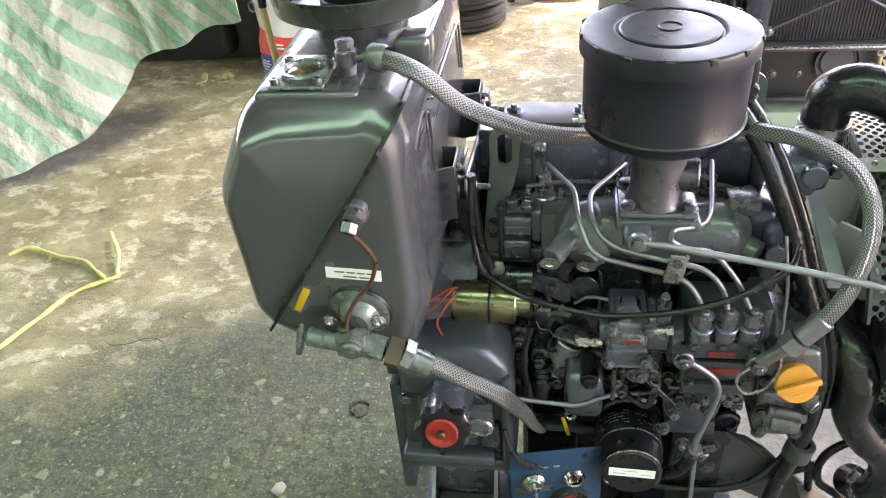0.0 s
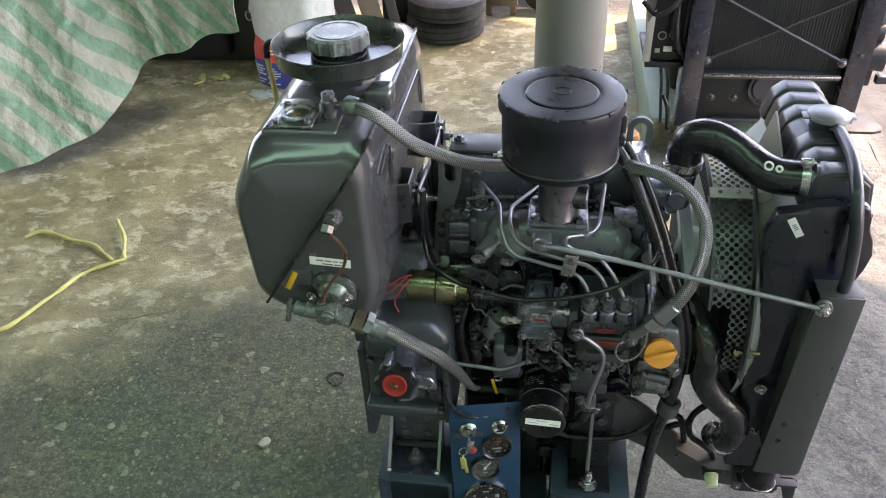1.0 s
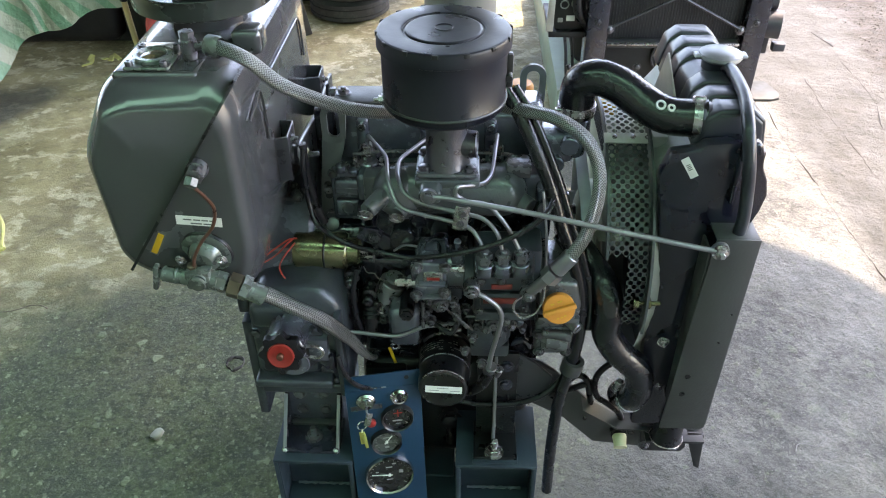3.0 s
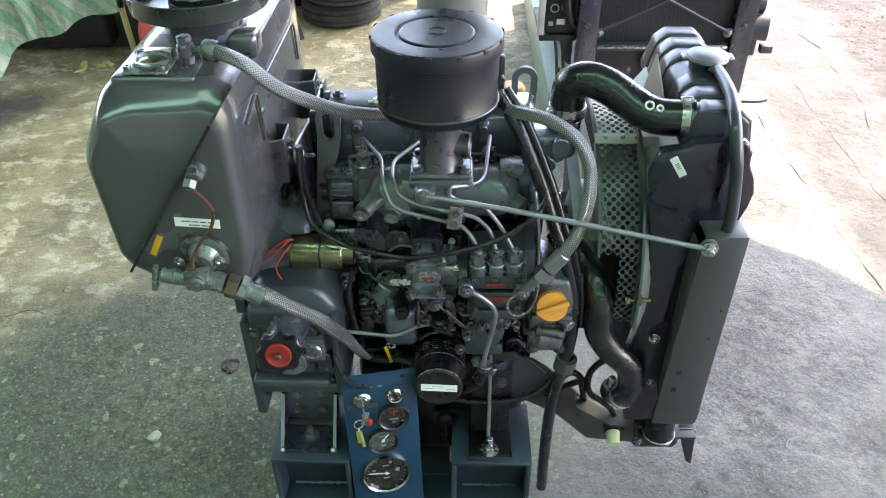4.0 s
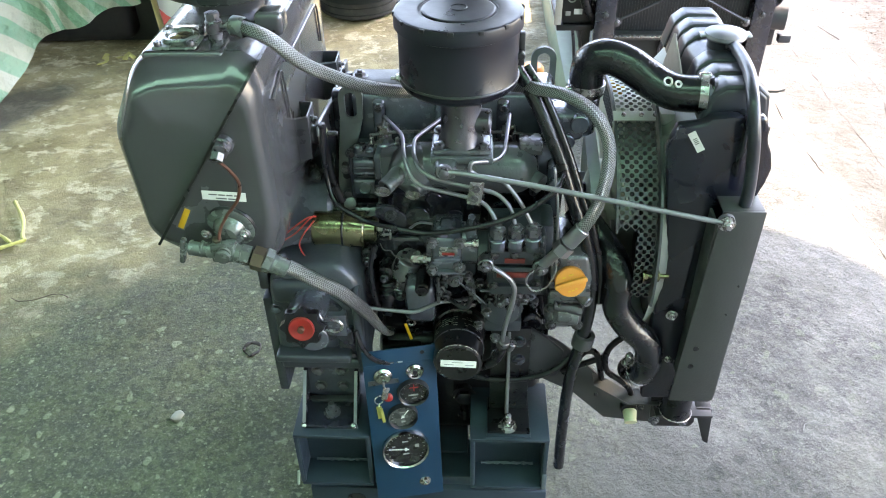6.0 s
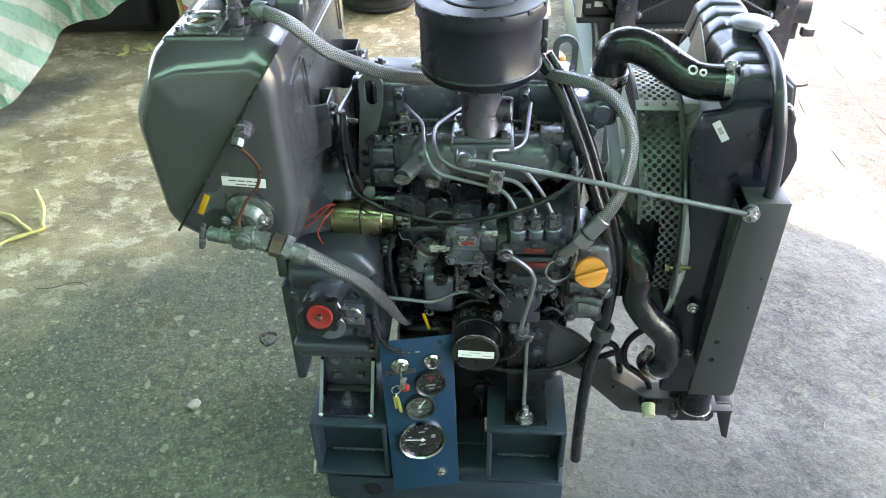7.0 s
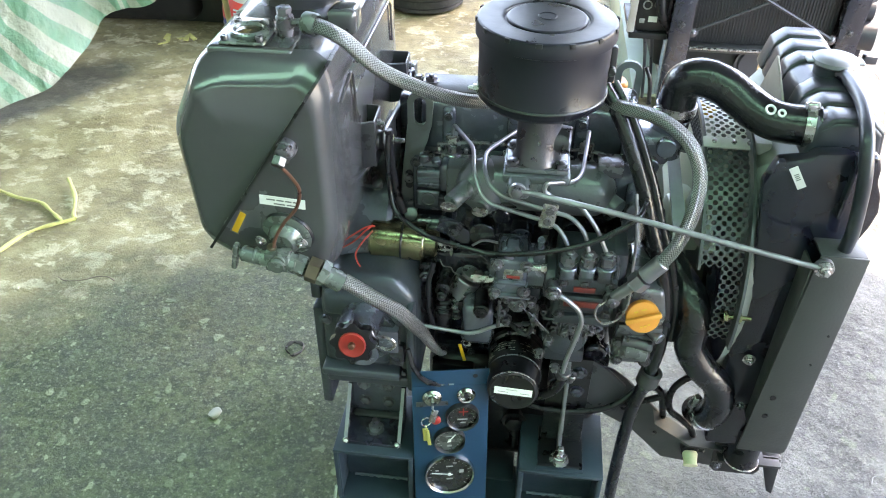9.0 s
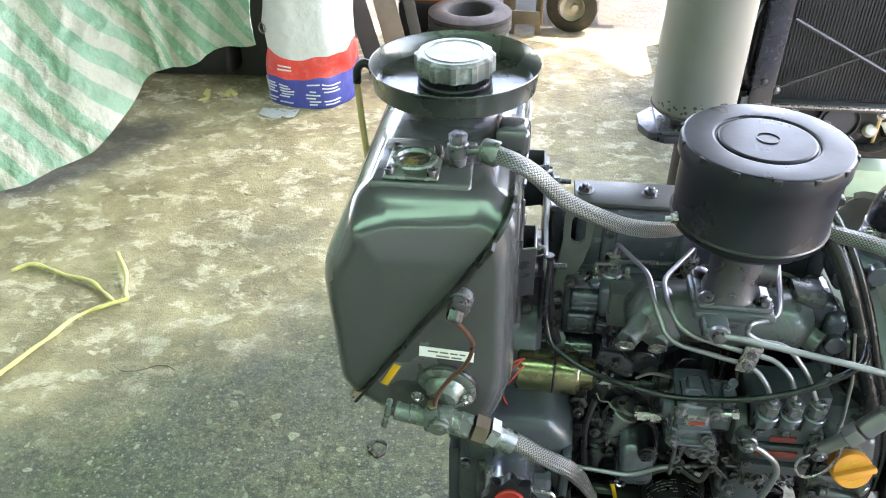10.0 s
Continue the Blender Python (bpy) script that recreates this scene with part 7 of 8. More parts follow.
bh = [(0.262, 0.92, 0.985), (0.284, 0.900, 0.957), (0.307, 0.880, 0.916), (0.333, 0.865, 0.857), (0.355, 0.850, 0.795), (0.377, 0.838, 0.739), (0.395, 0.828, 0.666), (0.398, 0.820, 0.600), (0.391, 0.820, 0.521), (0.379, 0.830, 0.412), (0.377, 0.840, 0.258), (0.380, 0.850, 0.130)]
part("hose_body", tube(smooth_path(bh, 7), 0.0110, 16), M_HOSE, breather)
part("hose_body", tube(smooth_path([(p[0] + 0.0145, p[1] + 0.004, p[2] + 0.003) for p in bh[0:8]], 7), 0.0070, 12), M_HOSE, breather)
part("strap", lathe((0.391, 0.819, 0.508), (0.10, 0.0, 0.6), [(0.0113, 0), (0.0185, 0.0), (0.0185, 0.026), (0.0113, 0.026)], 24), M_BRACKET, breather, "grey strap")

# ---- exhaust silencer behind the engine ----
muf = thing("exhaust_silencer", (0.19, 1.352, 0.85), "upright aluminised exhaust silencer with sooty lower seam", "silencer")
part("shell", lathe((0.189, 1.352, 0.912), (0, 0, 1), [(0, 0), (0.066, 0.0), (0.0695, 0.006), (0.0695, 0.75), (0, 0.75)], 56), M_MUFFLER, muf, "pale aluminised shell")
part("seam", torus((0.189, 1.352, 0.918), (0, 0, 1), 0.0685, 0.0028, 48, 6), M_RUST, muf, "sooty bottom seam")
rg = random.Random(3)
bm = bmesh.new()
for k in range(46):
    a = rg.uniform(math.pi * 0.95, math.pi * 1.95)
    h = 0.925 + abs(rg.gauss(0, 0.008))
    b = lathe((0.189 + 0.0694 * math.cos(a), 1.352 + 0.0694 * math.sin(a), h), (math.cos(a), math.sin(a), 0), [(rg.uniform(0.001, 0.0035), 0), (0, 0.0006)], 6)
    bm = join(bm, b)
part("soot_spot", bm, M_RUST, muf, "soot spots", kind="stuff")
part("flange", join(prism([(0.115 + 0.0, 1.30), (0.10, 1.33), (0.10, 1.37), (0.125, 1.40), (0.25, 1.40), (0.27, 1.36), (0.27, 1.33), (0.25, 1.295), (0.14, 1.285)], 0.872, 0.886, "xy", 0.002), cyl((0.19, 1.345, 0.886), (0.19, 1.352, 0.913), 0.05)), M_ALU, muf, "cast flange")
part("plate", block(0.128, 0.25, 1.29, 1.40, 0.886, 0.894, 0.002), M_BOLT, muf)
for p in ((0.142, 1.302, 0.894), (0.235, 1.302, 0.894)):
    part("nut", hexnut(p, (0, 0, 1), 0.011, 0.011, True, 0.008), M_BOLT, muf)
part("outlet", join(cyl((0.20, 1.34, 0.70), (0.20, 1.34, 0.872), 0.032), block(0.13, 0.25, 1.20, 1.38, 0.62, 0.72, 0.02, 3)), M_RUST, muf, "rusty exhaust outlet")


# ---- stand ----
stand = thing("engine_stand", (0.1, 0.95, 0.0), "welded blue-grey steel engine stand on the floor", "stand")


def pedestal(x0, x1):
    y0, y1, z0, z1 = 0.772, 0.92, 0.150, 0.302
    t = 0.008
    p = part("pedestal", block(x0, x1, y0, y1, z1 - t, z1, 0.002), M_STAND, stand, "open-fronted welded steel pedestal")
    pieces("plate", p, M_STAND, [block(x0 + 0.002, x1 - 0.002, y0, y1, z0, z0 + t, 0.002), block(x0 + 0.0005, x0 + t, y0 + 0.001, y1, z0 + t, z1 - t, 0.001), block(x1 - t, x1 - 0.0005, y0 + 0.001, y1, z0 + t, z1 - t, 0.001), block(x0 + t, x1 - t, y0 + 0.060, y0 + 0.068, z0 + t, z1 - t, 0.001)])
    n = 16
    pts = [(x0 + 0.022 + (x1 - x0 - 0.044) * k / n, y0 + 0.0585 + 0.001 * math.sin(k * 3.3), z0 + t + 0.0015) for k in range(n + 1)]
    part("weld_bead", tube(pts, 0.0036, 8, True, [0.0030 + 0.0012 * math.sin(k * 4.0) for k in range(n + 1)]), M_WELD, p)
    for xx in (x0 + t, x1 - t):
        part("weld_bead", tube([(xx, y0 + 0.004, z0 + 0.01 + 0.13 * k / 10) for k in range(11)], 0.0025, 6), M_STAND, p)
    return p


pedestal(-0.145, 0.004)
pedestal(0.195, 0.346)
part("cross_rail", block(-0.135, 0.352, 0.790, 0.87, 0.045, 0.118, 0.004), M_STAND, stand, "front rail of the stand")
part("upper_rail", block(-0.12, 0.34, 0.80, 0.90, 0.122, 0.149, 0.004), M_STAND, stand)
part("rail", block(0.005, 0.19, 0.86, 0.95, 0.10, 0.155, 0.004), M_STAND, stand)
part("rail", block(-0.13, -0.06, 0.872, 1.25, 0.04, 0.118, 0.004), M_STAND, stand)
part("rail", block(0.26, 0.33, 0.872, 1.25, 0.04, 0.118, 0.004), M_STAND, stand)
for x in (-0.10, 0.30):
    part("foot", cyl((x, 0.83, 0.0), (x, 0.83, 0.045), 0.03), M_STAND, stand)
    part("foot", cyl((x, 1.2, 0.0), (x, 1.2, 0.04), 0.03), M_STAND, stand)
    part("post", block(x - 0.035, x + 0.035, 1.12, 1.22, 0.118, 0.30, 0.004), M_STAND, stand)
part("hole", lathe((-0.04, 0.7895, 0.082), FRONT, [(0, 0), (0.02, 0), (0.02, 0.0008), (0, 0.0008)], 24), M_BLACK, stand)
part("drip", tube([(-0.147, 0.775, 0.19), (-0.150, 0.772, 0.165), (-0.152, 0.772, 0.152)], 0.003, 6), M_GREENB, stand)
part("scuff", block(0.338, 0.3465, 0.7705, 0.7725, 0.155, 0.20, 0.0005), M_WELD, stand, "chipped pale edge")
# engine mount on one side: channel with bright cut edges
mount = thing("engine_mount", (-0.07, 0.82, 0.302), "black welded mount bracket bolted to the pedestal", "bracket", "engine mounts")
part("base", block(-0.128, -0.022, 0.79, 0.872, 0.302, 0.310, 0.001), M_BLOCK, mount)
part("back", block(-0.126, -0.024, 0.864, 0.872, 0.310, 0.402, 0.001), M_CAST, mount)
part("lip", block(-0.121, -0.029, 0.850, 0.8635, 0.3101, 0.318, 0.003), M_BRACKET, mount)
for x0, x1 in ((-0.128, -0.121), (-0.029, -0.022)):
    cheek = part("cheek", prism([(0.792, 0.310), (0.868, 0.310), (0.868, 0.392), (0.856, 0.392)], x0, x1, "yz", 0.0006), M_BLOCK, mount)
    part("cut_edge", prism([(0.7905, 0.311), (0.7925, 0.3105), (0.8568, 0.3918), (0.8548, 0.3926)], x0 + 0.0005, x1 - 0.0005, "yz"), M_CAPM, cheek, "bright ground edge")
for x, z in ((-0.101, 0.386), (-0.055, 0.387), (-0.099, 0.345), (-0.055, 0.345)):
    part("bolt", hexnut((x, 0.864, z), FRONT, 0.0095, 0.008, True, 0), M_CASE, mount)
part("stud_nut", join(hexnut((-0.075, 0.825, 0.310), (0, 0, 1), 0.0125, 0.012, True, 0.012)), M_BOLT, mount, "worn stud and nut")
for x in (-0.124, -0.028):
    part("tack", lathe((x, 0.79, 0.312), (0, -0.5, 1), [(0, 0.004), (0.004, 0.003), (0.006, 0)], 10), M_STEEL, mount)
mount2 = thing("engine_mount", (0.27, 0.83, 0.302), "black flat mount plate with a long bright bolt", "bracket", "engine mounts")
part("base", block(0.228, 0.308, 0.785, 0.872, 0.302, 0.311, 0.001), M_SUMP, mount2)
part("packer", block(0.226, 0.310, 0.778, 0.80, 0.3015, 0.3045, 0.001), M_STAND, mount2)
part("back", block(0.232, 0.304, 0.842, 0.850, 0.3112, 0.522, 0.001), M_SUMP, mount2)
part("wing", prism([(0.3045, 0.518), (0.333, 0.496), (0.366, 0.462), (0.357, 0.40), (0.3045, 0.39)], 0.846, 0.853, "xz", 0.001), M_BRACKD, mount2, "grey steel wing plate")
part("gusset", prism([(0.806, 0.3115), (0.8415, 0.3115), (0.8415, 0.516)], 0.2615, 0.2675, "yz", 0.0006), M_CAPM, mount2, "bright edge of a welded gusset")
part("stud_nut", hexnut((0.266, 0.797, 0.311), (0, 0, 1), 0.0130, 0.014, True, 0.018), M_STEEL, mount2, "bright stud and nut")
for x, z in ((0.283, 0.492), (0.283, 0.446), (0.246, 0.46)):
    part("bolt", hexnut((x, 0.842, z), FRONT, 0.010, 0.008, True, 0), M_BLOCK, mount2)
# starter plug and dark parts seen between the pedestals
part("drain_plug", join(cyl((0.182, 0.93, 0.30), (0.182, 0.885, 0.295), 0.016), hexnut((0.182, 0.888, 0.295), FRONT, 0.018, 0.012, True, 0), cyl((0.182, 0.886, 0.29), (0.184, 0.882, 0.235), 0.009)), M_SUMP, engine, "dark drain plug with a hanging tail")
part("sump_bracket", block(0.02, 0.10, 0.90, 0.935, 0.24, 0.42, 0.006), M_SUMP, engine)
part("crank_cover", cyl((0.11, 0.935, 0.33), (0.11, 0.915, 0.33), 0.075), M_SUMP, engine)

# ---- instrument panel ----
panel = thing("instrument_panel", (0.07, 0.78, 0.12), "blue steel instrument panel with key switch and three dials", "control panel")
BL, BR, TL = V((0.011, 0.757, 0.123)), V((0.141, 0.782, 0.124)), V((-0.001, 0.7955, 0.503))
pu = (BR - BL).normalized()
pn = pu.cross(TL - BL).normalized()
pv = pn.cross(pu)
PM = Matrix((pu, pv, pn)).transposed().to_4x4()
PM.translation = BL
PW, PH = 0.1325, 0.380


def on_panel(bm):
    return move(bm, PM)


face = part("face", on_panel(block(0, PW, 0, PH, -0.0025, 0, 0.001)), M_PANEL, panel, "blue painted folded steel face")
pieces("side_fold", face, M_PANEL, [on_panel(b) for b in (block(0, 0.0022, 0, PH - 0.03, -0.042, -0.0025, 0.0005), block(PW - 0.0022, PW, 0, PH - 0.03, -0.042, -0.0025, 0.0005), block(0.0023, PW - 0.0023, 0, 0.0022, -0.042, -0.0025, 0.0005))])
part("fold", on_panel(block(0.001, PW - 0.001, PH - 0.034, PH - 0.032, 0, 0.0006, 0)), M_PANEL, face)
for u, v in ((0.017, 0.3655), (0.1085, 0.366)):
    part("hole", on_panel(lathe((u, v, 0), (0, 0, 1), [(0, 0.0004), (0.0042, 0.0004), (0.0042, 0)], 18)), M_BLACK, face)


def dial(u, v, r, face_mat, rim_mat, rim_w, marks, needle, spokes=24):
    d = part("dial", on_panel(lathe((u, v, 0), (0, 0, 1), [(0, 0.003), (r - rim_w, 0.003), (r - rim_w, 0.0)], 48)), face_mat, panel, "round dial")
    part("bezel", on_panel(lathe((u, v, 0), (0, 0, 1), [(r - rim_w, 0.003), (r - rim_w, 0.008), (r - rim_w * 0.4, 0.0105), (r, 0.006), (r + 0.0005, 0)], 56)), rim_mat, d)
    bm = bmesh.new()
    for k in range(spokes):
        a = radians(-40 + 260 * k / (spokes - 1))
        long_ = 0.0055 if k % 4 == 0 else 0.0022
        b = block(-0.0005, 0.0005, 0, long_, 0, 0.0003, 0)
        bm = join(bm, move(b, Matrix.Translation((u, v, 0.0031)) @ pose(0, 0, 0, 0, 0, math.degrees(a) - 90) @ pose(0, r - rim_w - 0.007, 0)))
    for x, y, w, h in marks:
        bm = join(bm, block(u + x, u + x + w, v + y, v + y + h, 0.0031, 0.0034, 0))
    part("scale", on_panel(bm), M_DIM, d, "white scale marks and unreadable print")
    if needle is not None:
        ln = r - rim_w - 0.008
        part("needle", on_panel(join(move(block(-0.0012, 0.0012, -0.006, ln, 0.0042, 0.005, 0.0003), Matrix.Translation((u, v, 0)) @ pose(0, 0, 0, 0, 0, needle)), lathe((u, v, 0.0031), (0, 0, 1), [(0.0028, 0), (0.0028, 0.003), (0, 0.0032)], 16))), M_MARK, d, "white needle")
    return d


d1 = dial(0.087, 0.277, 0.0295, M_DIAL, M_PLASTIC, 0.004, [(-0.009, -0.008, 0.018, 0.0032), (-0.004, -0.015, 0.010, 0.002)], None, 8)
part("cross", on_panel(join(block(0.0805, 0.0965, 0.287, 0.2888, 0.0031, 0.0036, 0), block(0.0876, 0.0894, 0.279, 0.2955, 0.0032, 0.0037, 0))), M_RED, d1, "thin red cross")
dial(0.064, 0.222, 0.0285, M_DIALG, M_PLASTIC, 0.003, [(-0.006, 0.008, 0.012, 0.002), (-0.004, -0.016, 0.008, 0.004)], -38, 14)
dial(0.064, 0.136, 0.0465, M_DIAL, M_CHROME, 0.005, [(-0.006, 0.018, 0.012, 0.0028), (-0.006, -0.014, 0.012, 0.003), (0.018, 0.002, 0.008, 0.008), (-0.026, 0.008, 0.006, 0.003), (0.006, 0.026, 0.007, 0.003)], 82, 19)
ks = part("key_switch", on_panel(lathe((0.034, 0.323, 0), (0, 0, 1), [(0.017, 0), (0.017, 0.004), (0.0135, 0.008), (0.0105, 0.008), (0.0100, 0.012), (0, 0.012)], 32)), M_CHROME, panel, "chrome key switch with key in it")
part("key", on_panel(join(block(0.032, 0.0358, 0.308, 0.326, 0.012, 0.026, 0.001), move(block(-0.006, 0.006, -0.018, 0.010, 0, 0.003, 0.0014), pose(0.036, 0.302, 0.020, 0, 0, -14)))), M_STEEL, ks, "steel key")
part("key_ring", on_panel(torus((0.023, 0.272, 0.007), (0.2, 0.1, 1), 0.0085, 0.0011, 24, 6)), M_STEEL, ks)
part("red_fob", on_panel(join(lathe((0.040, 0.274, 0.003), (0, 0, 1), [(0, 0), (0.0085, 0), (0.0085, 0.005), (0.006, 0.007), (0, 0.007)], 20))), M_RED, ks, "small red plastic button")
part("tag", on_panel(join(move(block(-0.005, 0.005, -0.030, 0.0, 0.004, 0.006, 0.001), pose(0.021, 0.255, 0, 0, 0, 3)), move(block(-0.003, 0.003, -0.032, 0.004, 0.007, 0.008, 0.0005), pose(0.025, 0.248, 0, 0, 0, 6)))), M_TAG, ks, "yellow-green plastic tag")
part("tag_cord", on_panel(tube([(0.023, 0.264, 0.008), (0.021, 0.256, 0.007)], 0.0015, 6)), M_PLUGY, ks)
part("tape", on_panel(block(0.006, 0.062, 0.302, 0.313, 0.0002, 0.0008, 0)), M_ALU, panel, "strip of worn grey tape")
lk = part("push_switch", on_panel(lathe((0.093, 0.325, 0), (0, 0, 1), [(0.0165, 0), (0.0165, 0.004), (0.013, 0.008), (0.0105, 0.007), (0.010, 0.003), (0, 0.003)], 32)), M_CHROME, panel, "chrome-ringed lock switch")
part("slot", on_panel(join(lathe((0.093, 0.325, 0.0032), (0, 0, 1), [(0, 0), (0.0045, 0), (0.0045, 0.002), (0, 0.002)], 16), block(0.0905, 0.0955, 0.317, 0.325, 0.0032, 0.005, 0.0005))), M_BLACK, lk)
part("bolt", on_panel(hexnut((0.0975, 0.039, 0), (0, 0, 1), 0.0085, 0.006, True, 0.002)), M_STEEL, panel, "bright bolt")
part("print", on_panel(join(block(0.045, 0.056, 0.348, 0.351, 0, 0.0004, 0), block(0.062, 0.072, 0.348, 0.351, 0, 0.0004, 0))), M_STEEL, panel)


# ---- striped sheet over stored goods ----
tarp = thing("striped_sheet", (-2.2, 3.0, 0.0), "green and white striped woven plastic sheet draped over stored goods", "tarpaulin")
hem = smooth_path([(-3.6, 1.35, 0.02), (-2.75, 1.75, 0.02), (-2.15, 2.15, 0.03), (-1.88, 2.30, 0.05), (-1.74, 2.45, 0.07), (-1.66, 2.60, 0.13), (-1.60, 2.72, 0.22), (-1.53, 2.80, 0.29), (-1.42, 2.79, 0.33), (-1.28, 2.76, 0.38), (-1.125, 2.729, 0.432)], 20)
crest = smooth_path([(-4.2, 2.3, 1.15), (-3.4, 2.7, 1.2), (-2.8, 3.0, 1.25), (-2.45, 3.15, 1.27), (-2.25, 3.2, 1.25), (-2.1, 3.25, 1.24), (-1.95, 3.3, 1.22), (-1.82, 3.3, 1.2), (-1.66, 3.25, 1.18), (-1.5, 3.2, 1.15), (-1.35, 3.15, 1.12)], 20)
bm = bmesh.new()
uvl = bm.loops.layers.uv.new("UVMap")
NV = 84
cols, uvs = [], []
run = 0.0
FLAP = 143                                  # from here on the sheet is folded back on itself
for i, (h, c) in enumerate(zip(hem, crest)):
    if i:
        run += (hem[i] - hem[i - 1]).length * 0.6 + (crest[i] - crest[i - 1]).length * 0.4
    col, cuv = [], []
    for j in range(NV + 1):
        t = j / NV
        p = h.lerp(c, t)
        p.z += 0.10 * math.sin(math.pi * t)
        q = V((p.x, p.y, p.z))
        p += noise.noise_vector(q * 3.0) * 0.05 * (0.4 + t) + noise.noise_vector(q * 9.0) * 0.014
        # sharp creases: ridges of folded noise in two directions
        crease = (1 - abs(noise.noise(V((q.x * 5, q.y * 5 + q.z * 2, 1.3)))) * 2.4) + 0.6 * (1 - abs(noise.noise(q * 13.0)) * 2.4) + 0.3 * (1 - abs(noise.noise(q * 28.0)) * 2.2)
        p += V((0.35, -0.85, 0.4)) * 0.012 * crease
        p += V((0.4, -0.9, 0)) * 0.030 * math.sin(run * 17.0 + t * 2.0 + 2.0 * noise.noise(q * 2.0)) * (1 - 0.6 * t)
        fl = max(0.0, min(1.0, (i - FLAP) / 4.0))
        p += V((0.05, 0.10, 0.0)) * fl * (0.3 + 0.7 * t)
        col.append(bm.verts.new(p))
        cuv.append((run * 0.85 + t * 0.95 + fl * 0.11 + 0.006 * noise.noise(q * 6.0), t * 1.3))
    cols.append(col)
    uvs.append(cuv)
for i in range(len(cols) - 1):
    for j in range(NV):
        f = bm.faces.new((cols[i][j], cols[i + 1][j], cols[i + 1][j + 1], cols[i][j + 1]))
        for lp, (a, b) in zip(f.loops, ((i, j), (i + 1, j), (i + 1, j + 1), (i, j + 1))):
            lp[uvl].uv = uvs[a][b]
bmesh.ops.recalc_face_normals(bm, faces=bm.faces)
bmesh.ops.solidify(bm, geom=bm.faces[:], thickness=0.003)
part("sheet", bm, M_TARP, tarp, smooth=80)
goods = thing("stored_goods", (-2.6, 3.6, 0), "dark stored machinery under the sheet", "machinery")
part("bulk", roughen(block(-4.2, -2.15, 3.15, 4.6, 0.05, 0.95, 0.08, 3), 0.03, 3), M_DARKSTUFF, goods)
part("bulk", roughen(block(-2.2, -1.45, 3.35, 4.6, 0.02, 0.85, 0.06, 3), 0.02, 3), M_DARKSTUFF, goods)

cab = thing("dark_cabinet", (-1.2, 3.9, 0), "dark metal cabinet behind the bag", "cabinet")
part("body", block(-1.55, -1.02, 3.45, 4.2, 0.0, 1.3, 0.01), M_CABINET, cab)

# ---- woven bag ----
bag = thing("woven_bag", (-0.98, 3.15, 0), "standing woven plastic bag, white with red and blue bands", "bag")
sec = [(0.0, 1.0), (0.02, 1.03), (0.085, 1.04), (0.15, 1.02), (0.155, 1.02), (0.22, 1.01), (0.28, 1.0), (0.285, 1.0), (0.40, 0.97), (0.55, 0.93), (0.70, 0.86), (0.80, 0.70)]


# outline of the standing bag: flat front, one rounded front corner and a side turned away
BAG_PLAN = round_line([(-1.10, 3.45), (-1.24, 3.38), (-1.25, 3.19), (-1.12, 3.135), (-0.945, 3.145), (-0.865, 3.37), (-0.93, 3.45), (-1.10, 3.45)], 0.045, 6)
BAG_POLAR = sorted((math.degrees(math.atan2(y - 3.275, x + 1.06)) % 360, math.hypot(x + 1.06, y - 3.275)) for x, y in BAG_PLAN)
BAG_A, BAG_R = [a for a, _ in BAG_POLAR], [r for _, r in BAG_POLAR]


def bag_ring(z, s, k=40):
    out = []
    for i in range(k):
        a = 2 * math.pi * i / k
        r = np.interp(math.degrees(a), BAG_A, BAG_R, period=360) * s
        p = V((-1.06 + r * math.cos(a), 3.275 + r * math.sin(a), z))
        p += noise.noise_vector(p * 6.0) * 0.026 * min(1, z * 6)
        p += noise.noise_vector(p * 15.0) * 0.013 * min(1, z * 6)
        out.append(p)
    return out


def bag_band(name, z0, z1, m, label):
    zs = [z0 + (z1 - z0) * k / 10 for k in range(11)]
    bm = bmesh.new()
    rows = []
    for z in zs:
        s = np.interp(z, [a for a, _ in sec], [b for _, b in sec])
        rows.append([bm.verts.new(p) for p in bag_ring(z, s)])
    for a, b in zip(rows, rows[1:]):
        for i in range(40):
            bm.faces.new((a[i], a[(i + 1) % 40], b[(i + 1) % 40], b[i]))
    if z0 == 0:
        bm.faces.new(rows[0])
    if z1 >= 0.79:
        bm.faces.new(rows[-1])
    bmesh.ops.recalc_face_normals(bm, faces=bm.faces)
    return part(name, bm, m, bag, label, smooth=80)


bag_band("lower_band", 0.0, 0.140, M_BAGB, "dark blue printed band")
bag_band("middle_band", 0.140, 0.247, M_BAGR, "red printed band")
bag_band("upper_part", 0.247, 0.80, M_BAGW, "white woven upper part")
rgb = random.Random(12)
for z in (0.022, 0.036, 0.050, 0.064, 0.078, 0.092, 0.106):
    ring = bag_ring(z, np.interp(z, [a for a, _ in sec], [b for _, b in sec]))
    ring = [p + (p - V((-1.06, 3.275, z))).normalized() * 0.003 for p in ring]
    for lo, hi in ((21, 25), (25, 28), (30, 33), (33, 37)):
        if rgb.random() < 0.75:
            k0, k1 = lo + rgb.uniform(0, 0.8), hi - rgb.uniform(0.2, 1.2)
            pts = [ring[int(k)].lerp(ring[int(k) + 1], k - int(k)) for k in np.linspace(k0, k1, 8)]
            part("print_line", tube(pts, 0.0032, 5), M_BAGW, bag)
for z in (0.19, 0.21):
    ring = bag_ring(z, np.interp(z, [a for a, _ in sec], [b for _, b in sec]))
    ring = [p + (p - V((-1.06, 3.275, z))).normalized() * 0.002 for p in ring]
    part("print_line", tube(ring[26:29], 0.004, 5), M_BAGW, bag)
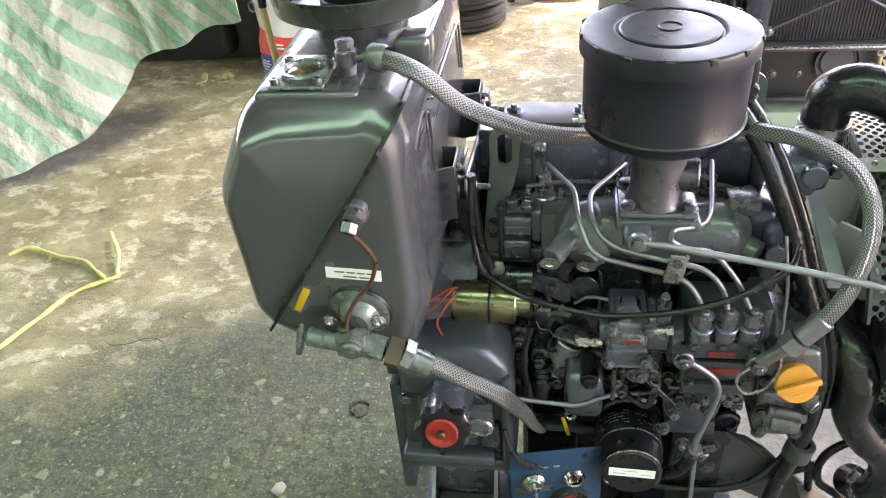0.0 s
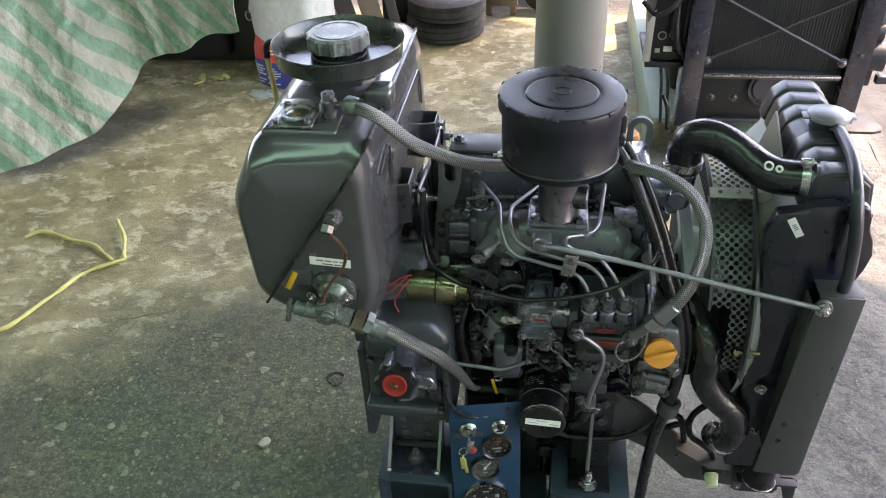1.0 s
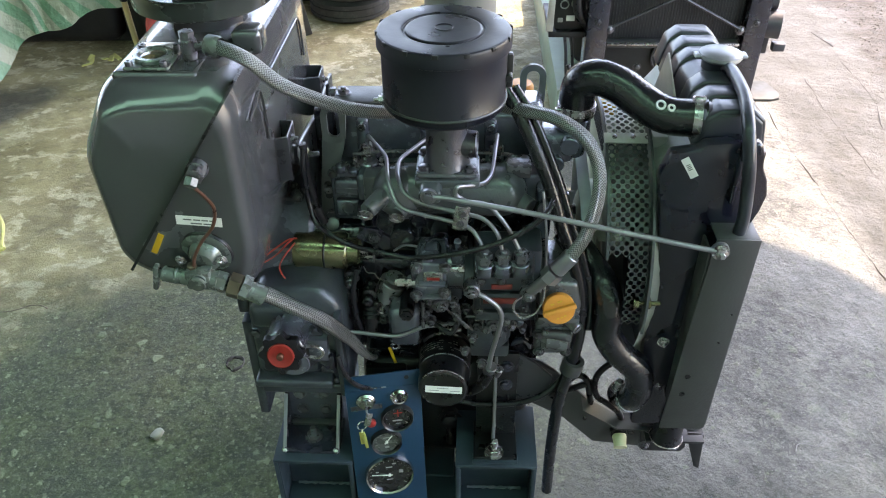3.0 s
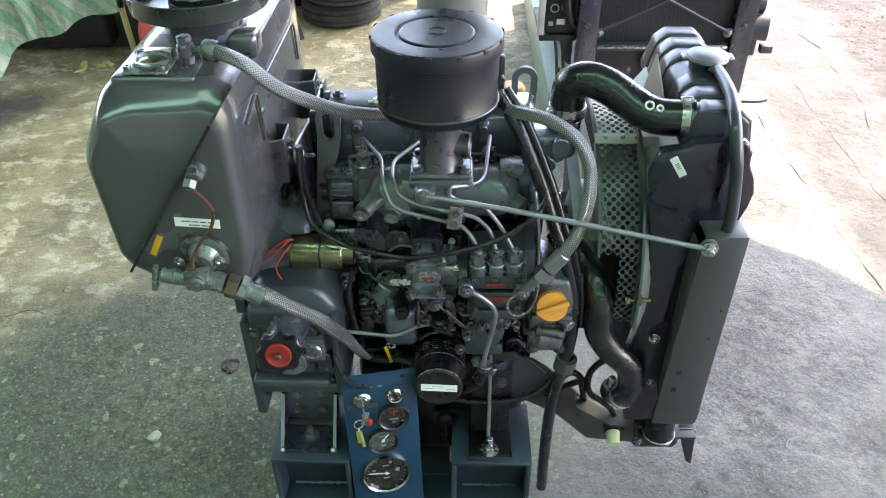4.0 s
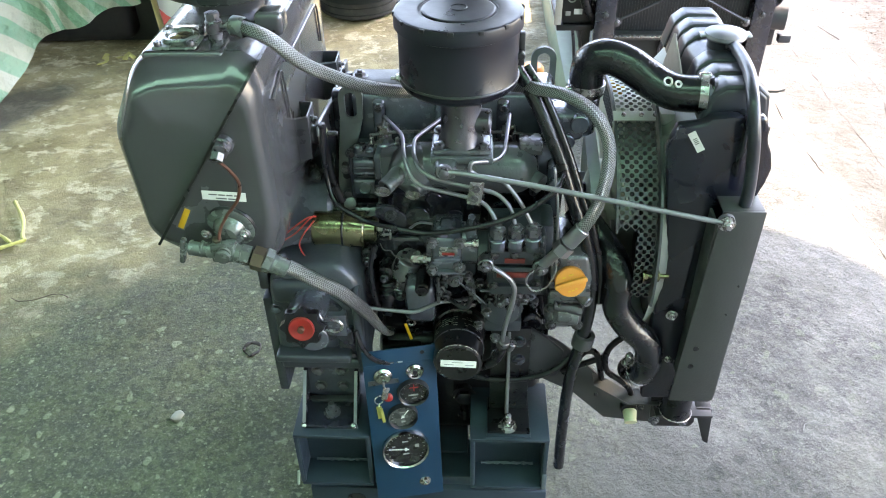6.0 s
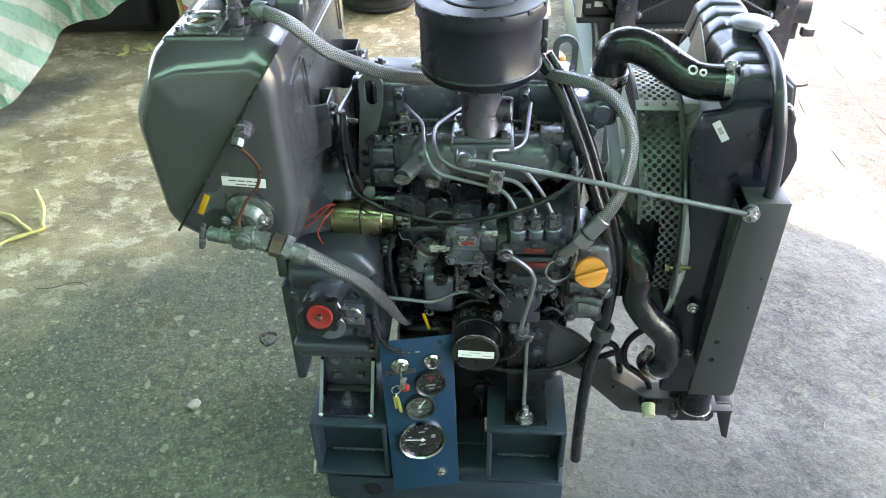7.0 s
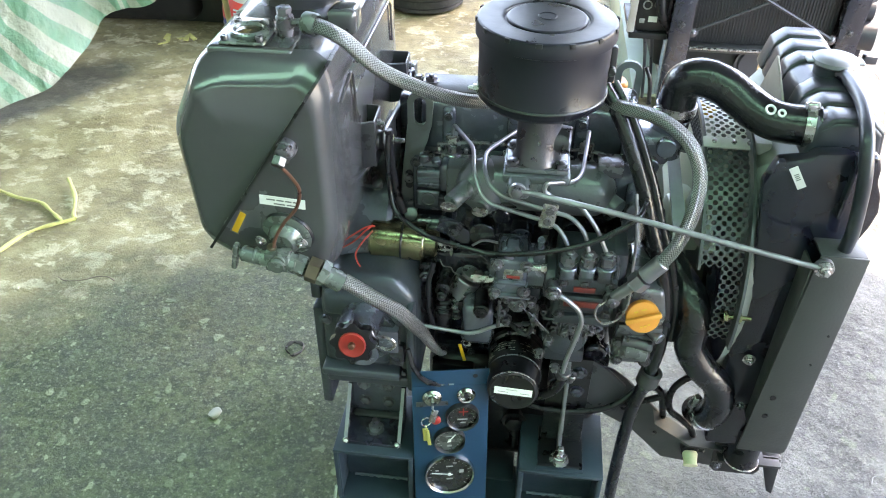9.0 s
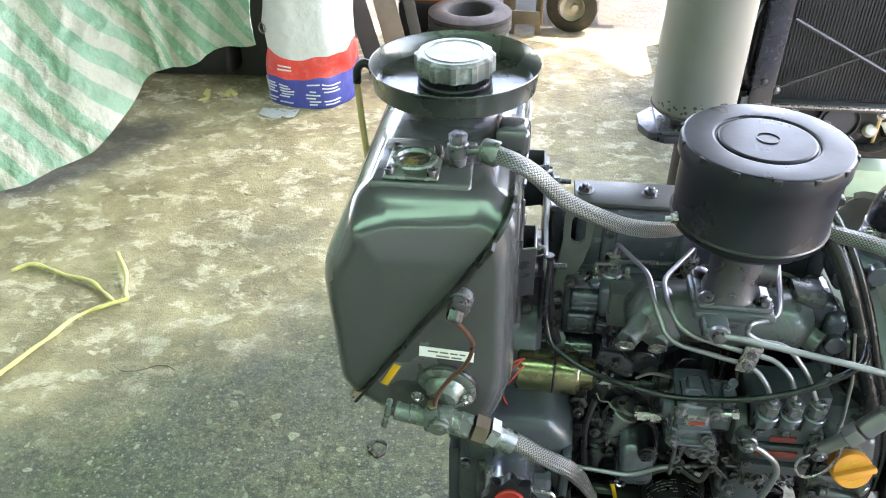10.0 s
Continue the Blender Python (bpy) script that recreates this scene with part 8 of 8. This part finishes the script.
part("mark", torus((-1.21, 3.12, 0.36), (-0.6, -1, 0.1), 0.020, 0.0035, 20, 6), M_INK, bag)
scrap = thing("plastic_scrap", (-1.1, 3.05, 0), "scrap of pale plastic film on the floor", "litter")
part("film", roughen(join(*[block(-1.25 + 0.03 * k, -1.21 + 0.03 * k, 3.04 - 0.01 * (k % 3), 3.10, 0.004, 0.010, 0.002) for k in range(5)]), 0.015, 18), M_FILM, scrap)
leaf = thing("fallen_flowers", (-1.48, 3.22, 0), "few fallen yellow flowers on the floor", "litter")
for k in range(6):
    rg2 = random.Random(k)
    x, y = -1.5 + rg2.uniform(-0.07, 0.07), 3.2 + rg2.uniform(-0.05, 0.05)
    part("petal", move(roughen(block(-0.025, 0.025, -0.012, 0.012, 0.0, 0.006, 0.003), 0.006, 30, k), pose(x, y, 0.008, rg2.uniform(-15, 15), rg2.uniform(-15, 15), rg2.uniform(0, 180))), M_ROPE, leaf)

# boards and orange cloth leaning behind the bag
for k, (x0, lean, m, w) in enumerate(((-0.82, -14, M_DARKWOOD, 0.09), (-0.70, -12, M_WOOD, 0.10), (-0.60, -10, M_DARKWOOD, 0.05))):
    bd = thing("board", (x0, 3.6, 0), "weathered board leaning behind the bag", "board", "leaning boards")
    part("plank", move(roughen(block(-w / 2, w / 2, -0.015, 0.015, 0, 1.2, 0.004), 0.003, 8), pose(x0, 3.55, 0.0, -8, lean, 18)), m, bd)
oc = thing("orange_cloth", (-0.60, 4.1, 0), "crumpled orange cloth behind the bag", "cloth")
part("cloth", roughen(block(-0.82, -0.50, 4.0, 4.15, 0.16, 0.75, 0.05, 4), 0.05, 7), M_CLOTH, oc)
part("pole", cyl((-0.47, 4.05, 0.0), (-0.46, 4.08, 1.1), 0.016), M_RIM, oc)
part("prop", block(-0.80, -0.55, 4.0, 4.15, 0.0, 0.2, 0.02), M_DARKSTUFF, oc)

# ---- stacked tyres ----
def tyre_mesh(R, r, w):
    prof = [(r, -w * 0.38), (r + 0.01, -w * 0.5), (R - 0.06, -w * 0.55), (R - 0.025, -w * 0.5), (R, -w * 0.36), (R, -w * 0.22), (R - 0.006, -w * 0.20), (R - 0.006, -w * 0.15), (R, -w * 0.13), (R, w * 0.13), (R - 0.006, w * 0.15), (R - 0.006, w * 0.20), (R, w * 0.22), (R, w * 0.36), (R - 0.025, w * 0.5), (R - 0.06, w * 0.55), (r + 0.01, w * 0.5), (r, w * 0.38), (r, -w * 0.38)]
    return lathe((0, 0, 0), (0, 0, 1), prof, 56)


ty0 = None
for k in range(2):
    loc = (-0.43 + 0.012 * k, 3.88 - 0.01 * k, 0.056 + 0.112 * k)
    if ty0 is None:
        ty0 = thing("car_tyre", loc, "dusty black used tyre lying in a stack", "tyre", "stacked tyres")
        part("rubber", move(tyre_mesh(0.205, 0.11, 0.105), Matrix.Translation(loc)), M_TYRE, ty0)
    else:
        copy_thing(ty0, pose(*loc, 0, 0, 40 * k))

# ---- small cart with a wheel, further back ----
cart = thing("hand_cart", (0.1, 4.6, 0), "rusty hand cart with a small pneumatic wheel", "cart")
wc = V((0.09, 4.22, 0.135))
wl = part("wheel", move(tyre_mesh(0.135, 0.075, 0.07), Matrix.Translation(wc) @ pose(0, 0, 0, 90, 0, -14)), M_TYRE, cart, "dusty pneumatic wheel")
part("hub", lathe(wc, (0.24, -0.97, 0), [(0, 0.045), (0.018, 0.045), (0.020, 0.03), (0.05, 0.018), (0.074, 0.028), (0.076, 0.0), (0, 0.0)], 32), M_RIM, wl, "pale dusty rim")
part("axle", cyl((0.09, 4.25, 0.135), (0.02, 4.7, 0.135), 0.015), M_RUST, cart)
part("frame", join(block(-0.30, 0.45, 4.35, 4.40, 0.22, 0.27, 0.005), block(-0.30, -0.25, 4.35, 5.0, 0.22, 0.27, 0.005), block(-0.28, 0.4, 4.36, 5.0, 0.28, 0.32, 0.005), block(-0.28, -0.24, 4.34, 4.38, 0.0, 0.24, 0.005)), M_WOOD, cart)
crate = thing("wooden_crate", (-0.22, 4.2, 0), "weathered open wooden crate", "crate")
for z in (0.06, 0.20, 0.34):
    part("slat", block(-0.235, -0.075, 4.12, 4.135, z, z + 0.07, 0.003), M_WOOD, crate)
for x in (-0.235, -0.10):
    part("post", block(x, x + 0.03, 4.14, 4.17, 0, 0.45, 0.003), M_WOOD, crate)
part("side", block(-0.075, -0.06, 4.12, 4.40, 0.06, 0.42, 0.003), M_WOOD, crate)
bollard = thing("far_tyre", (0.75, 5.6, 0), "dark tyre lying in the sunny yard", "tyre")
part("rubber", move(tyre_mesh(0.27, 0.14, 0.18), Matrix.Translation((0.62, 5.4, 0.10))), M_TYRE, bollard)

# ---- second engine behind, seen by its radiator ----
rear = thing("second_engine", (0.95, 3.0, 0.1), "second diesel engine with a large black radiator facing us", "engine")
RY = 2.58
part("side_post", roughen(block(0.615, 0.690, RY - 0.03, RY + 0.06, 0.17, 1.35, 0.006), 0.001, 10), M_BLOCK, rear, "dark steel side post")
part("side_post", roughen(block(1.165, 1.24, RY - 0.03, RY + 0.06, 0.20, 1.35, 0.006), 0.001, 10), M_BLOCK, rear, "dark steel side post")
part("top_rail", block(0.615, 1.24, RY - 0.03, RY + 0.06, 1.352, 1.42, 0.006), M_BLOCK, rear)
part("core_back", block(0.694, 1.162, RY + 0.012, RY + 0.07, 0.385, 1.34, 0.004), M_FIN, rear, "dark radiator core")
for k in range(46):
    x = 0.698 + k * 0.0101
    part("fin", block(x, x + 0.0028, RY + 0.0085, RY + 0.012, 0.39, 1.33, 0), M_FIN, rear)
br = part("bottom_rail", block(0.692, 1.158, RY - 0.022, RY + 0.05, 0.362, 0.384, 0.003), M_BRACKET, rear, "grey lower rail")
part("bright_edge", block(0.692, 1.158, RY - 0.03, RY - 0.0222, 0.374, 0.381, 0.001), M_STEEL, br, "bright folded edge")
for a, b in (((0.698, RY - 0.018, 0.435), (1.16, RY - 0.018, 0.665)), ((1.15, RY - 0.022, 0.435), (0.70, RY - 0.022, 0.665))):
    part("cross_brace", tube([a, b], 0.0055, 8), M_BRACKD, rear, "thin diagonal brace")
for x, z in ((0.695, 0.43), (1.152, 0.43)):
    part("brace_bolt", hexnut((x, RY - 0.02, z), FRONT, 0.013, 0.01, True, 0.004), M_BOLT, rear)
for x in (0.652, 1.20):
    for z in (0.46, 0.75, 1.05):
        part("bolt", hexnut((x, RY - 0.03, z), FRONT, 0.010, 0.007, True, 0), M_DBOLT, rear)
part("lower_housing", roughen(block(0.66, 1.20, RY + 0.02, RY + 0.20, 0.17, 0.36, 0.02, 3), 0.003, 6), M_DARKSTUFF, rear, "dark engine front below the radiator")
for x in (0.74, 0.82, 0.94, 1.02, 1.10):
    part("bolt", hexnut((x, RY + 0.02, 0.27), FRONT, 0.012, 0.006, True, 0), M_DBOLT, rear)
part("pulley", lathe((0.93, RY + 0.016, 0.315), FRONT, [(0, 0.01), (0.05, 0.01), (0.055, 0.002), (0.060, 0.002), (0.064, 0.014), (0.068, 0.014), (0.068, 0), (0, 0)], 40), M_BRACKD, rear, "dark steel pulley")
part("engine_body", roughen(block(0.60, 1.26, RY + 0.25, RY + 1.2, 0.18, 0.85, 0.05, 3), 0.02, 4), M_DARKSTUFF, rear)
part("battery_box", prism([(0.505, 0.41), (0.490, 0.56), (0.52, 0.74), (0.61, 0.74), (0.61, 0.41)], RY + 0.02, RY + 0.27, "xz", 0.008), M_DARKSTUFF, rear, "black battery box")
part("box_shelf", block(0.485, 0.615, RY + 0.005, RY + 0.30, 0.388, 0.409, 0.003), M_DARKSTUFF, rear)
part("side_guard", prism([(0.474, 0.41), (0.480, 0.55), (0.503, 0.60), (0.500, 0.41)], RY + 0.005, RY + 0.018, "xz", 0.002), M_RIM, rear, "pale dusty side plate")
part("box_label", block(0.545, 0.575, RY + 0.0165, RY + 0.0195, 0.445, 0.465, 0.001), M_MARK, rear)
part("box_label", block(0.515, 0.533, RY + 0.0165, RY + 0.0195, 0.440, 0.456, 0.001), M_DIM, rear)
for xx, zz in ((0.598, 0.16), (0.575, 0.145)):
    part("stay", tube(bend_path([(xx - 0.03, RY + 0.03, 0.39), (xx - 0.02, RY + 0.03, 0.33), (xx, RY + 0.05, zz)], 0.02), 0.006, 8), M_BRACKD, rear)
part("box_mark", torus((0.535, RY + 0.016, 0.505), (0, -1, 0), 0.014, 0.0025, 20, 6), M_DIM, rear)
part("box_mark", torus((0.572, RY + 0.016, 0.508), (0, -1, 0), 0.012, 0.0025, 20, 6), M_DIM, rear)
part("sender", lathe((1.035, RY + 0.015, 0.282), (0, -0.8, 0.6), [(0, 0), (0.020, 0), (0.024, 0.010), (0.018, 0.026), (0, 0.032)], 24), M_RIM, rear, "pale domed fitting")
part("dipstick", tube([(1.050, RY - 0.01, 0.352), (1.055, RY, 0.30), (1.059, RY + 0.01, 0.235)], 0.006, 8), M_AMBER, rear, "amber dipstick tube")
part("strap", prism([(1.062, 0.318), (1.082, 0.318), (1.150, 0.232), (1.140, 0.224), (1.125, 0.228)], RY + 0.008, RY + 0.014, "xz", 0.001), M_RIM, rear, "pale bent strap")
part("strap_bolt", hexnut((1.052, RY - 0.01, 0.352), FRONT, 0.012, 0.010, True, 0.004), M_STEEL, rear)
part("front_flange", block(0.735, 0.95, RY + 0.0, RY + 0.022, 0.182, 0.194, 0.002), M_BRACKD, rear)
part("lower_hose", tube(smooth_path([(1.12, RY + 0.01, 0.30), (1.10, RY - 0.01, 0.26), (1.065, RY - 0.01, 0.235), (1.02, RY + 0.01, 0.225)], 6), 0.016, 12), M_BLACK, rear)
for pts in ([(0.45, RY - 0.02, 0.64), (0.50, RY - 0.04, 0.60), (0.56, RY - 0.03, 0.63), (0.60, RY, 0.70)], [(0.56, RY - 0.03, 0.30), (0.58, RY - 0.04, 0.25), (0.59, RY - 0.03, 0.16)], [(0.62, RY + 0.08, 0.8), (0.58, RY + 0.03, 0.66), (0.58, RY, 0.5), (0.63, RY + 0.02, 0.42)]):
    part("hose", tube(smooth_path(pts, 6), 0.018 if pts[0][2] > 0.7 else 0.008, 10), M_BLACK, rear)
part("lamp_pod", join(cyl((1.25, RY + 0.08, 0.42), (1.32, RY + 0.06, 0.42), 0.05), cyl((1.24, RY + 0.1, 0.50), (1.30, RY + 0.09, 0.50), 0.035), block(1.24, 1.30, RY + 0.08, RY + 0.15, 0.30, 0.60, 0.006), block(1.30, 1.345, RY + 0.03, RY + 0.06, 0.33, 0.36, 0.004)), M_BRACKD, rear, "grey round fitting on the side")
skid = thing("steel_skid", (0.95, 3.0, 0), "pale green steel skid under the second engine", "skid")
part("rail", prism([(0.535, 0.0), (0.545, 0.142), (0.652, 0.142), (0.652, 0.128), (0.560, 0.126), (0.552, 0.0)], RY + 0.09, RY + 1.5, "xz", 0.003), M_GREENB, skid, "pale green skid rail")
part("cross_plate", block(0.645, 1.215, RY + 0.02, RY + 0.25, 0.02, 0.13, 0.004), M_GREENB, skid, "pale green cross member")
part("end_plate", prism([(1.20, RY + 0.02), (1.34, RY + 0.02), (1.375, RY + 0.035), (1.385, RY + 0.07), (1.36, RY + 0.18), (1.20, RY + 0.18)], 0.135, 0.147, "xy", 0.003), M_BRACKM, skid, "flat grey end plate")
part("yellow_tag", block(0.90, 0.96, RY - 0.03, RY + 0.018, 0.03, 0.06, 0.001), M_ROPE, skid)

# ---- yellow twine ----
twine = thing("yellow_twine", (-1.3, 1.8, 0), "strands of yellow plastic twine lying on the floor", "rope")
for pts in ([(-1.679, 1.872, 0.008), (-1.639, 1.907, 0.010), (-1.579, 1.896, 0.012), (-1.502, 1.869, 0.010), (-1.409, 1.849, 0.012), (-1.349, 1.809, 0.010), (-1.289, 1.764, 0.008)],
            [(-1.251, 1.778, 0.010), (-1.287, 1.752, 0.010), (-1.34, 1.715, 0.008), (-1.374, 1.665, 0.008), (-1.391, 1.597, 0.010), (-1.417, 1.533, 0.010), (-1.441, 1.47, 0.008), (-1.468, 1.414, 0.008), (-1.506, 1.4, 0.008), (-1.555, 1.421, 0.008), (-1.6, 1.481, 0.010), (-1.662, 1.571, 0.014)],
            [(-1.251, 1.778, 0.010), (-1.267, 1.799, 0.012), (-1.305, 1.885, 0.016), (-1.378, 1.983, 0.020)]):
    sp = smooth_path(pts, 7)
    part("strand", tube(sp, 0.006, 8, True, [0.0062 + 0.003 * noise.noise(p * 25) for p in sp]), M_ROPE, twine)

# ---- floor details ----
ring_ = thing("floor_socket", (-0.40, 1.31, 0), "small broken socket hole in the concrete", "hole")
part("rim", roughen(torus((-0.40, 1.31, 0.001), (0, 0, 1), 0.022, 0.0035, 36, 6), 0.008, 70), M_DARKWOOD, ring_)
part("middle", lathe((-0.40, 1.31, 0.0), (0, 0, 1), [(0.018, 0.001), (0, 0.005)], 14), M_FLOOR, ring_)
chips = thing("stone_chip", (-0.53, 1.07, 0), "pale stone chip lying on the concrete", "stone")
part("chip", roughen(prism([(-0.542, 1.055), (-0.528, 1.049), (-0.517, 1.060), (-0.515, 1.079), (-0.524, 1.088), (-0.537, 1.083), (-0.544, 1.07)], -0.002, 0.009, "xy", 0.003), 0.005, 40), M_CHIP, chips)
for pts in ([(1.41, 3.6, 0.001), (1.415, 2.846, 0.001), (1.414, 2.44, 0.001), (1.423, 2.24, 0.001), (1.435, 1.99, 0.001), (1.452, 1.705, 0.001), (1.46, 0.6, 0.001)], [(1.64, 4.2, 0.001), (1.648, 3.416, 0.001), (1.657, 2.98, 0.001), (1.653, 2.4, 0.001), (1.66, 2.186, 0.001), (1.67, 1.2, 0.001)], [(1.885, 3.32, 0.001), (1.89, 2.914, 0.001), (1.84, 2.75, 0.001), (1.79, 2.55, 0.001)], [(1.87, 3.62, 0.001), (1.895, 3.50, 0.001), (1.907, 3.44, 0.001)]):
    sp = [p + V((noise.noise(p * 4) * 0.012 + noise.noise(p * 19) * 0.008, noise.noise(p * 5) * 0.02, -0.0014)) for p in smooth_path(pts, 22)]
    part("joint_crack", tube(sp, 0.004, 4, True, [0.0010 + 0.0075 * max(0.0, abs(noise.noise(p * 5)) - 0.10) for p in sp]), M_DARKWOOD, None, "crack along a slab joint", kind="structure")["category"] = "crack"
sp = [p + V((0, noise.noise(p * 25) * 0.008, 0)) for p in smooth_path([(-1.165, 1.506, 0.001), (-1.13, 1.49, 0.001), (-1.077, 1.505, 0.001), (-1.043, 1.525, 0.001), (-0.995, 1.514, 0.001)], 8)]
part("peel_edge", tube(sp, 0.003, 5, True, [0.0008 + 0.002 * abs(noise.noise(p * 30)) for p in sp]), M_WOOD, None, "lifted edge of a peeled cement patch", kind="structure")["category"] = "crack"
scrap = thing("plastic_scrap", (-1.92, 1.94, 0), "short blue plastic strip lying on the floor", "scrap")
part("strip", tube([V((-1.905, 1.88, 0.006)), V((-1.915, 1.93, 0.010)), V((-1.925, 1.98, 0.008))], 0.008, 8), mat("blue_plastic", (0.05, 0.22, 0.55), 0.45), scrap)
string = thing("white_string", (1.03, 1.08, 0), "short curl of white string lying on the concrete", "litter")
part("strand", tube(smooth_path([(0.985, 1.065, 0.002), (0.995, 1.085, 0.003), (1.015, 1.088, 0.003), (1.035, 1.082, 0.002), (1.055, 1.086, 0.003)], 6), 0.0010, 6), M_DIM, string)
rg3 = random.Random(9)
vs, fs = [], []
for k in range(5200):
    x, y, s = rg3.uniform(2.05, 4.5), rg3.uniform(2.2, 7.5), rg3.uniform(0.004, 0.012)
    if x < 2.05 + 0.25 * noise.noise(V((0, y * 1.3, 0))):
        continue
    c = V((x, y, 0))
    o = len(vs)
    for d in ((1, 0, 0), (0, 1, 0), (-1, 0, 0), (0, -1, 0), (0, 0, 0.5)):
        vs.append(c + V(d) * s * rg3.uniform(0.6, 1.2))
    fs += [(o, o + 1, o + 4), (o + 1, o + 2, o + 4), (o + 2, o + 3, o + 4), (o + 3, o, o + 4)]
me = bpy.data.meshes.new("gravel")
me.from_pydata([tuple(v) for v in vs], [], fs)
me.materials.append(mat("gravel_stone", (0.034, 0.029, 0.024), 0.85, 0, 0.45, 30))
tagged(new("gravel", me), "loose brown gravel along the yard", "gravel", kind="stuff")
